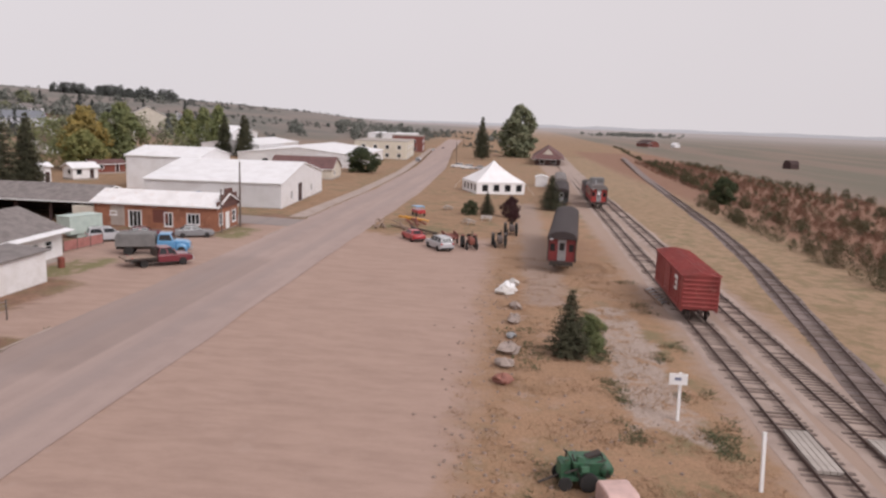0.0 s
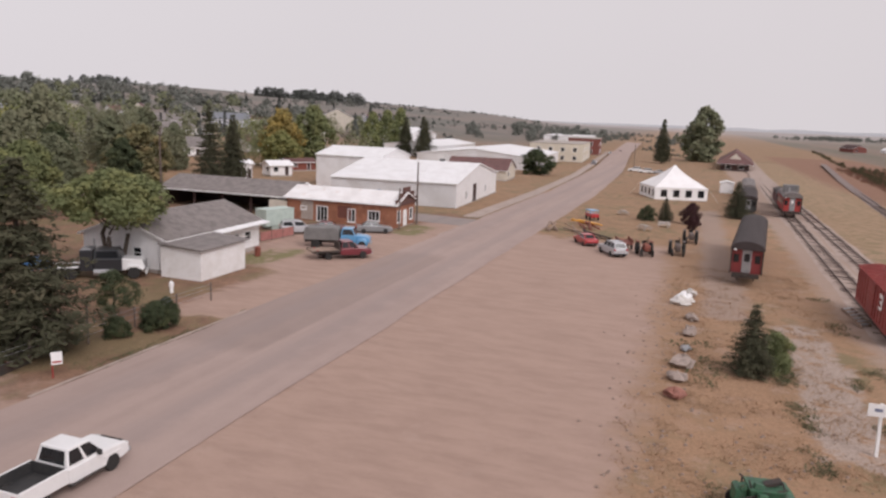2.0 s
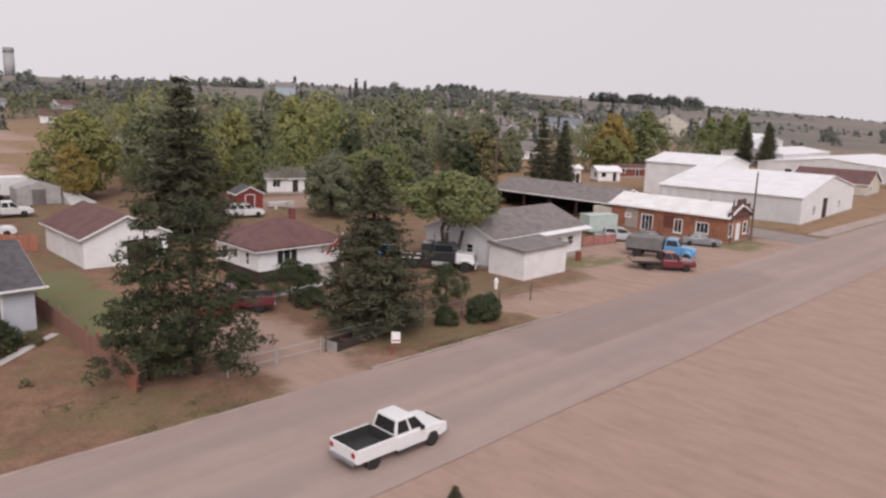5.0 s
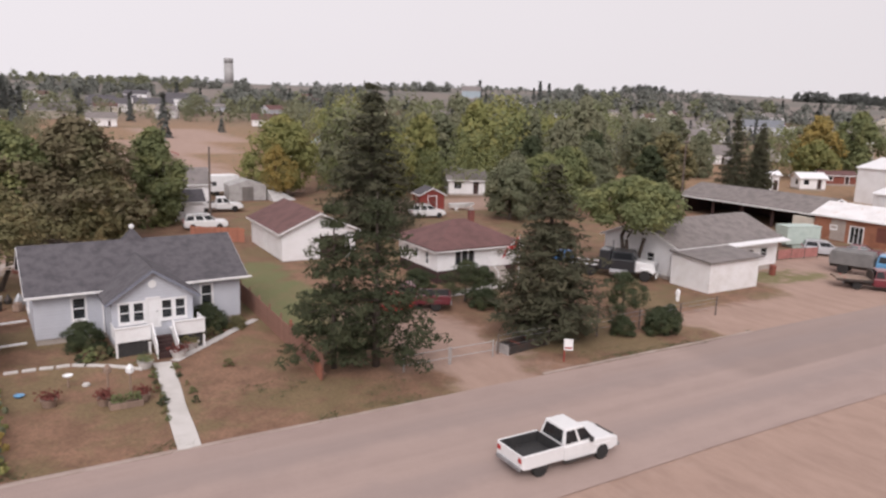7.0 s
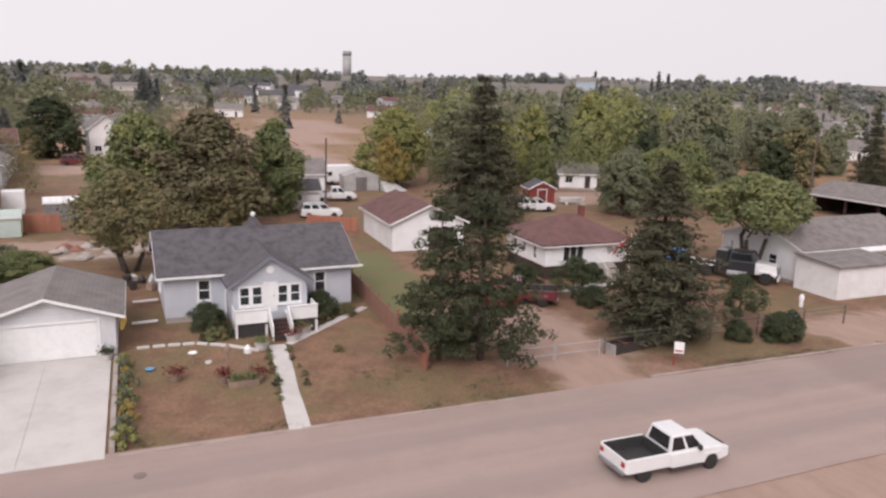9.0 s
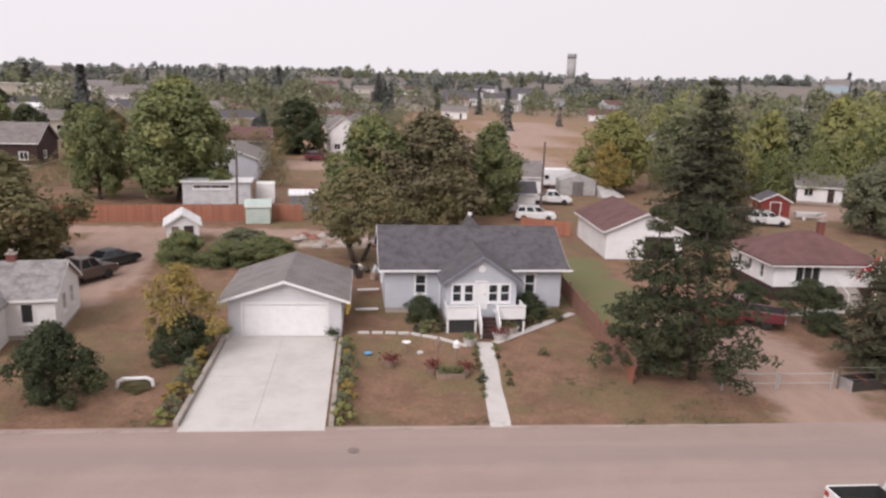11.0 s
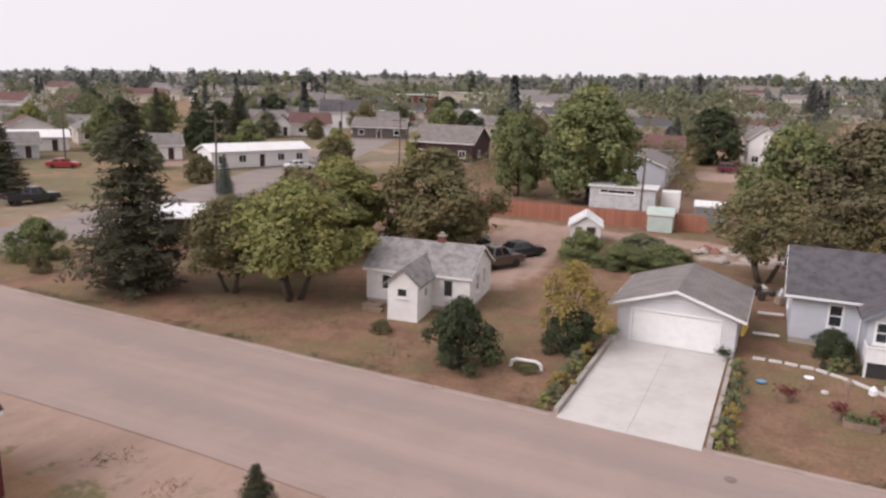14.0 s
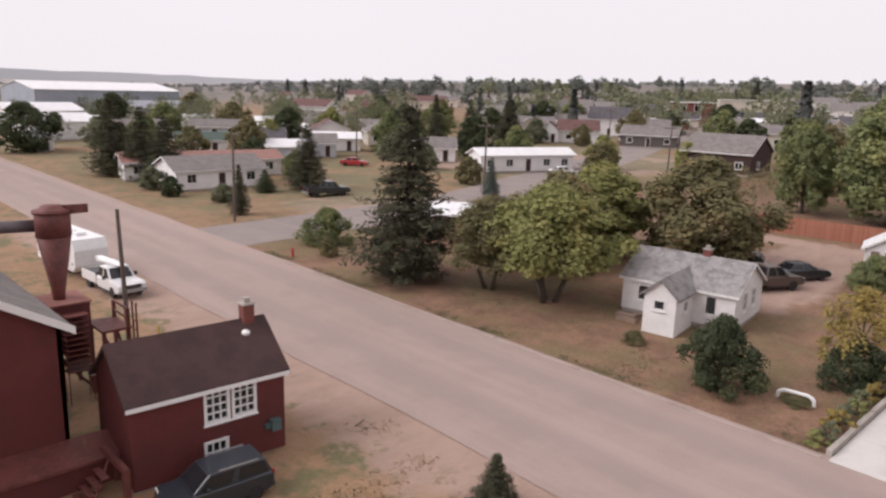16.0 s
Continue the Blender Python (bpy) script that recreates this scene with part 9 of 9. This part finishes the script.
town("low white hall beside the school", -102, 232, 12, 3.0, 1.0, WHITE, TIN, 20, 9)
t7 = town("white mobile home beside the side street", -76, 92, 17, 2.9, 0.9, WHITE, TIN, 68, 5)
town("long trailer home with a faded red roof", -98, 47, 22, 2.7, 1.0, WHITE, surface("faded_red_tin", (0.33, 0.17, 0.14), None, 0.7, stripe="x", pitch=0.6), 78, 6)
town("white bungalow with a pale grey roof", -87.5, 44, 12, 2.7, 1.4, WHITE, SHINGLEPALE, 86, 8)
town("pale blue trailer home", -109, 66, 9, 2.7, 1.0, GREYSIDE, TIN, 70, 6)
town("low house with a dark green roof", -126.5, 60, 9, 2.7, 1.2, WHITE, surface("dark_green_tin", (0.05, 0.085, 0.07), None, 0.6, stripe="x", pitch=0.5), 66, 8)
for px, py, ww, rr, k in ((-144, 87, 12, 62, 0), (-153, 106, 9, 60, 2), (-139.7, 111.6, 8, 52, 1), (-156, 79, 14, 64, 3), (-118, 84, 9, 58, 0), (-127, 73, 8, 62, 4), (-170, 100, 12, 60, 0), (-178, 122, 12, 55, 1), (-186, 84, 14, 66, 0), (-111, 75, 6, 58, 3), (-94, 88, 7, 50, 1), (-160, 62, 10, 70, 2), (-190, 58, 12, 72, 0), (-146, 38, 5, 75, 0)):
    town(("long white trailer home", "white cottage with a grey roof", "small white house with a brown roof", "pale blue-grey bungalow with a low roof", "pale beige house with a dark roof")[k], px, py, ww, 2.7, (1.0, 1.6, 1.7, 1.5, 1.6)[k], (WHITE, WHITE, WHITE, GREYSIDE, BEIGE)[k], (TIN, SHINGLEPALE, SHAKE, SHINGLEPALE, SHINGLE)[k], rr, 6.5)
house("blue_warehouse", "big pale blue steel warehouse at the edge of town", -292, 66, 0, 40, 46, 8.0, 2.4, surface("pale_blue_steel", (0.34, 0.38, 0.44), (0.28, 0.32, 0.38), 0.5, 0.2, 4, stripe="y", pitch=1.0), TIN, "y", [("E", "open", 18, 26, 0.1, 5)], over=0.3, category="warehouse")
house("steel_shed", "long grey steel shed at the edge of town", -232, 80, 8, 16, 26, 4.0, 1.8, STEEL, surface("grey_blue_tin", (0.30, 0.30, 0.34), None, 0.5, stripe="y", pitch=0.6), "y", [], over=0.3, category="shed")
house("steel_shed", "white steel shed at the edge of town", -212, 44, 8, 14, 18, 4.5, 1.8, TIN, TINY, "y", [], over=0.3, category="shed")
house("steel_shed", "white steel shed beyond the spruces", -176, 40, 8, 12, 14, 4.0, 1.5, TIN, TINY, "y", [], over=0.3, category="shed")
town("white house behind the spruces", -136, 95, 8, 3.0, 1.8, WHITE, SHINGLERED, 60, 8, "y")
town("narrow pale house behind the spruces", -122, 99, 7, 3.2, 1.9, BEIGE, SHINGLEPALE, 60, 8, "y")
carport = thing("carport", "low carport with a white metal roof beside the maples", "carport", -46.6, 48.5, 40)
b = B()
slab(b, [(-4, -3, 2.7), (4, -3, 2.7), (4, 3, 3.0), (-4, 3, 3.0)], 0.14)
part("roof", b, TIN, carport)
for sx in (-3.8, 3.8):
    for sy in (-2.8, 2.8):
        part("post", B().box(sx - 0.08, sy - 0.08, -0.3, sx + 0.08, sy + 0.08, 2.75), WOODRAW, carport)
part("back_wall", B().box(-3.7, 2.7, 0.0, 3.7, 2.8, 2.6), DARKWOOD, carport)
# north
town("dark red-roofed house beyond the back street", -19.8, 125.5, 7, 4.4, 2.0, GREYSIDE, SHINGLERED, 8, 9)
town("tall white barn-like house", -4.8, 150, 5.6, 5.4, 2.2, WHITE, SHINGLEPALE, 10, 9, "y")
town("long low house with a grey roof", -6, 291, 17, 3.0, 1.8, BEIGE, SHINGLEPALE, 5)
town("white house with a grey roof", 50, 399, 20, 4.0, 3.0, WHITE, SHINGLE, -5)
town("white house with a grey roof", 74, 412, 19, 4.0, 3.0, BEIGE, SHINGLE, -5)
town("white house below the ridge", -26, 478, 12, 4.5, 3.5, WHITE, SHINGLERED, 5)
town("pale house with a low roof", 78, 189, 10, 3.0, 1.7, WHITE, SHINGLEPALE, -20)
town("tall white house among poplars", 60, 145, 7, 4.6, 2.6, WHITE, surface("pale_teal_tin", (0.30, 0.42, 0.42), None, 0.6, stripe="z", pitch=0.3), -20, 8, "y")
town("grey garage among the poplars", 69.5, 107, 5, 2.6, 1.2, GREYSIDE, SHINGLE, -25, 6, "y")
town("small white house behind the poplars", 66, 99.5, 6, 2.6, 1.4, WHITE, SHINGLEPALE, -25, 6)
town("white house on the north side", -137, 395, 22, 4.5, 2.8, WHITE, SHINGLEPALE, 20)
town("white house on the north side", -124, 288, 16, 4.0, 2.8, WHITE, SHINGLEPALE, 20)
town("white house beyond the trees", 34.3, 294, 10, 3.2, 2.0, WHITE, SHINGLEPALE, -5)
town("long house beyond the playground", 100, 470, 18, 5, 3.5, WHITE, SHINGLE, -10)
town("grey-roofed house beyond the playground", 48, 403, 12, 4.5, 3.5, GREYSIDE, SHINGLE, -5)
# north-east
town("white house in the trees", 295, 236, 20, 4.5, 3.5, WHITE, SHINGLEPALE, -50)
town("long grey-roofed house in the trees", 248, 213, 24, 3.6, 2.6, BEIGE, SHINGLEPALE, -50)
town("pale blue-roofed house in the trees", 344, 241, 20, 4.5, 3.5, GREYSIDE, surface("slate_blue_shingles", (0.20, 0.21, 0.235), None, 0.9), -50)
town("pale gabled barn beyond the poplars", 390, 200, 24, 7, 6.0, BEIGE, SHINGLEPALE, -60, 20, "y")
town("white shed by the lumber yard", 146, 89, 5.5, 2.6, 0.9, WHITE, TIN, -30, 4)
town("dull red shed by the lumber yard", 164, 94, 8, 2.3, 0.8, RUSTRED, SHINGLERED, -30, 4)
town("tall narrow white shed", 133.7, 90, 2.6, 3.4, 0.6, WHITE, TIN, -30, 3)
town("white house in the trees", 176, 213, 9, 3.0, 1.5, WHITE, SHINGLEPALE, -40)
rh = random.Random(12)
spots = []
for i in range(200):
    a, r = radians(rh.uniform(-60, 70)), 150 + 420 * rh.random() ** 1.2
    px, py = r * math.sin(a), r * math.cos(a)
    if abs(px - 30) < 32 and py < 330 or py < 118 or (r < 230 and -180 < px < 10) or (-45 < px < -2 and py < 165):
        continue
    k = i % 6
    if any(math.hypot(px - o[0], py - o[1]) < 17 for o in spots):
        continue
    spots.append((px, py))
    town(("white", "beige", "white", "pale grey", "white", "beige")[k] + " house among the trees of the town", px, py, rh.uniform(9, 17), rh.uniform(2.8, 4.2), rh.uniform(1.5, 2.8), WALLS[k], ROOFS[rh.randrange(6)], rh.uniform(-40, 40))
for i in range(26):
    a, r = radians(rh.uniform(-52, -8)), rh.uniform(185, 330)
    px, py = r * math.sin(a), r * math.cos(a)
    if any(math.hypot(px - o[0], py - o[1]) < 15 for o in spots) or math.hypot(px + 132, py - 250) < 34:
        continue
    spots.append((px, py))
    town("low white house among the western streets" if i % 3 else "low beige house among the western streets", px, py, rh.uniform(9, 15), rh.uniform(2.8, 4.0), rh.uniform(1.3, 2.4), WHITE if i % 3 else BEIGE, ROOFS[rh.randrange(6)], rh.uniform(5, 50))
# water tower, hill houses
tw = thing("water_tower", "concrete water tower on the skyline", "water tower", 900 * math.sin(radians(15.38)), 900 * math.cos(radians(15.38)))
part("shaft", B().turned([(5.2, -4), (5.2, 22.5)], 20), surface("weathered_pale_concrete", (0.40, 0.385, 0.38), None, 0.9, 0.1), tw, smooth=True)
part("tank", B().turned([(5.25, 22.5), (5.25, 27.5), (4.8, 28), (0.2, 28.2)], 20), surface("weathered_grey_concrete", (0.36, 0.345, 0.345), None, 0.9, 0.1), tw, smooth=True)
town("pale blue house on the ridge", 640 * math.sin(radians(33.6)), 640 * math.cos(radians(33.6)), 16, 6.5, 4, surface("pale_blue_siding", (0.40, 0.47, 0.52)), SHINGLEPALE, -34, 12)
town("white building on the ridge", 1050 * math.sin(radians(-10.9)), 1050 * math.cos(radians(-10.9)), 16, 9, 1.5, WHITE, TIN, 10, 14)
# playground on the open dirt square
pg = thing("playground", "small playground frame with a blue and red roof", "playground", 33, 178, 10)
for sx in (-1.2, 1.2):
    for sy in (-1.2, 1.2):
        part("post", B().tube((sx, sy, -0.2), (sx, sy, 3.0), 0.09), WOODRAW, pg)
part("roof", B().turned([(2.0, 3.0), (0.05, 4.3)], 4), P_BLUE, pg)
part("slide", B().loft([[(1.2, -0.4, 1.5), (1.2, 0.4, 1.5), (1.2, 0.4, 1.6), (1.2, -0.4, 1.6)], [(4.0, -0.4, 0.1), (4.0, 0.4, 0.1), (4.0, 0.4, 0.2), (4.0, -0.4, 0.2)]]), P_RED, pg)
part("deck", B().box(-1.2, -1.2, 1.4, 1.2, 1.2, 1.5), WOODRAW, pg)


def far_hills():
    """Hazy low hills closing the view all round, far out."""
    b = B()
    n = 220
    for i in range(n):
        a = 2 * math.pi * i / n
        x, y = 4400 * math.sin(a), 4400 * math.cos(a)
        west = max(0.0, math.cos(a - radians(-62))) ** 2
        top = 14 + 60 * west * (0.6 + 0.7 * noise.noise((math.sin(a) * 5, math.cos(a) * 5, 2))) + 8 * noise.noise((math.sin(a) * 30, math.cos(a) * 30, 0))
        b.v += [(x, y, -160), (x, y, top), (x * 1.06, y * 1.06, -160)]
    for i in range(n):
        j = (i + 1) % n
        b.f += [(3 * i, 3 * j, 3 * j + 1, 3 * i + 1), (3 * i + 1, 3 * j + 1, 3 * j + 2, 3 * i + 2)]
    # pale blue-grey and a weak emission give the hills their haze
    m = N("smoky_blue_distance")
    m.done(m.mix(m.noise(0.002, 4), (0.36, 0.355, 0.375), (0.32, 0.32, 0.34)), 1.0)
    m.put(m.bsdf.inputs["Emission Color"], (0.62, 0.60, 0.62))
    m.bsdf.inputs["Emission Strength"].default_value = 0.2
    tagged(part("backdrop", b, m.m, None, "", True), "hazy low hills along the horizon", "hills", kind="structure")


far_hills()
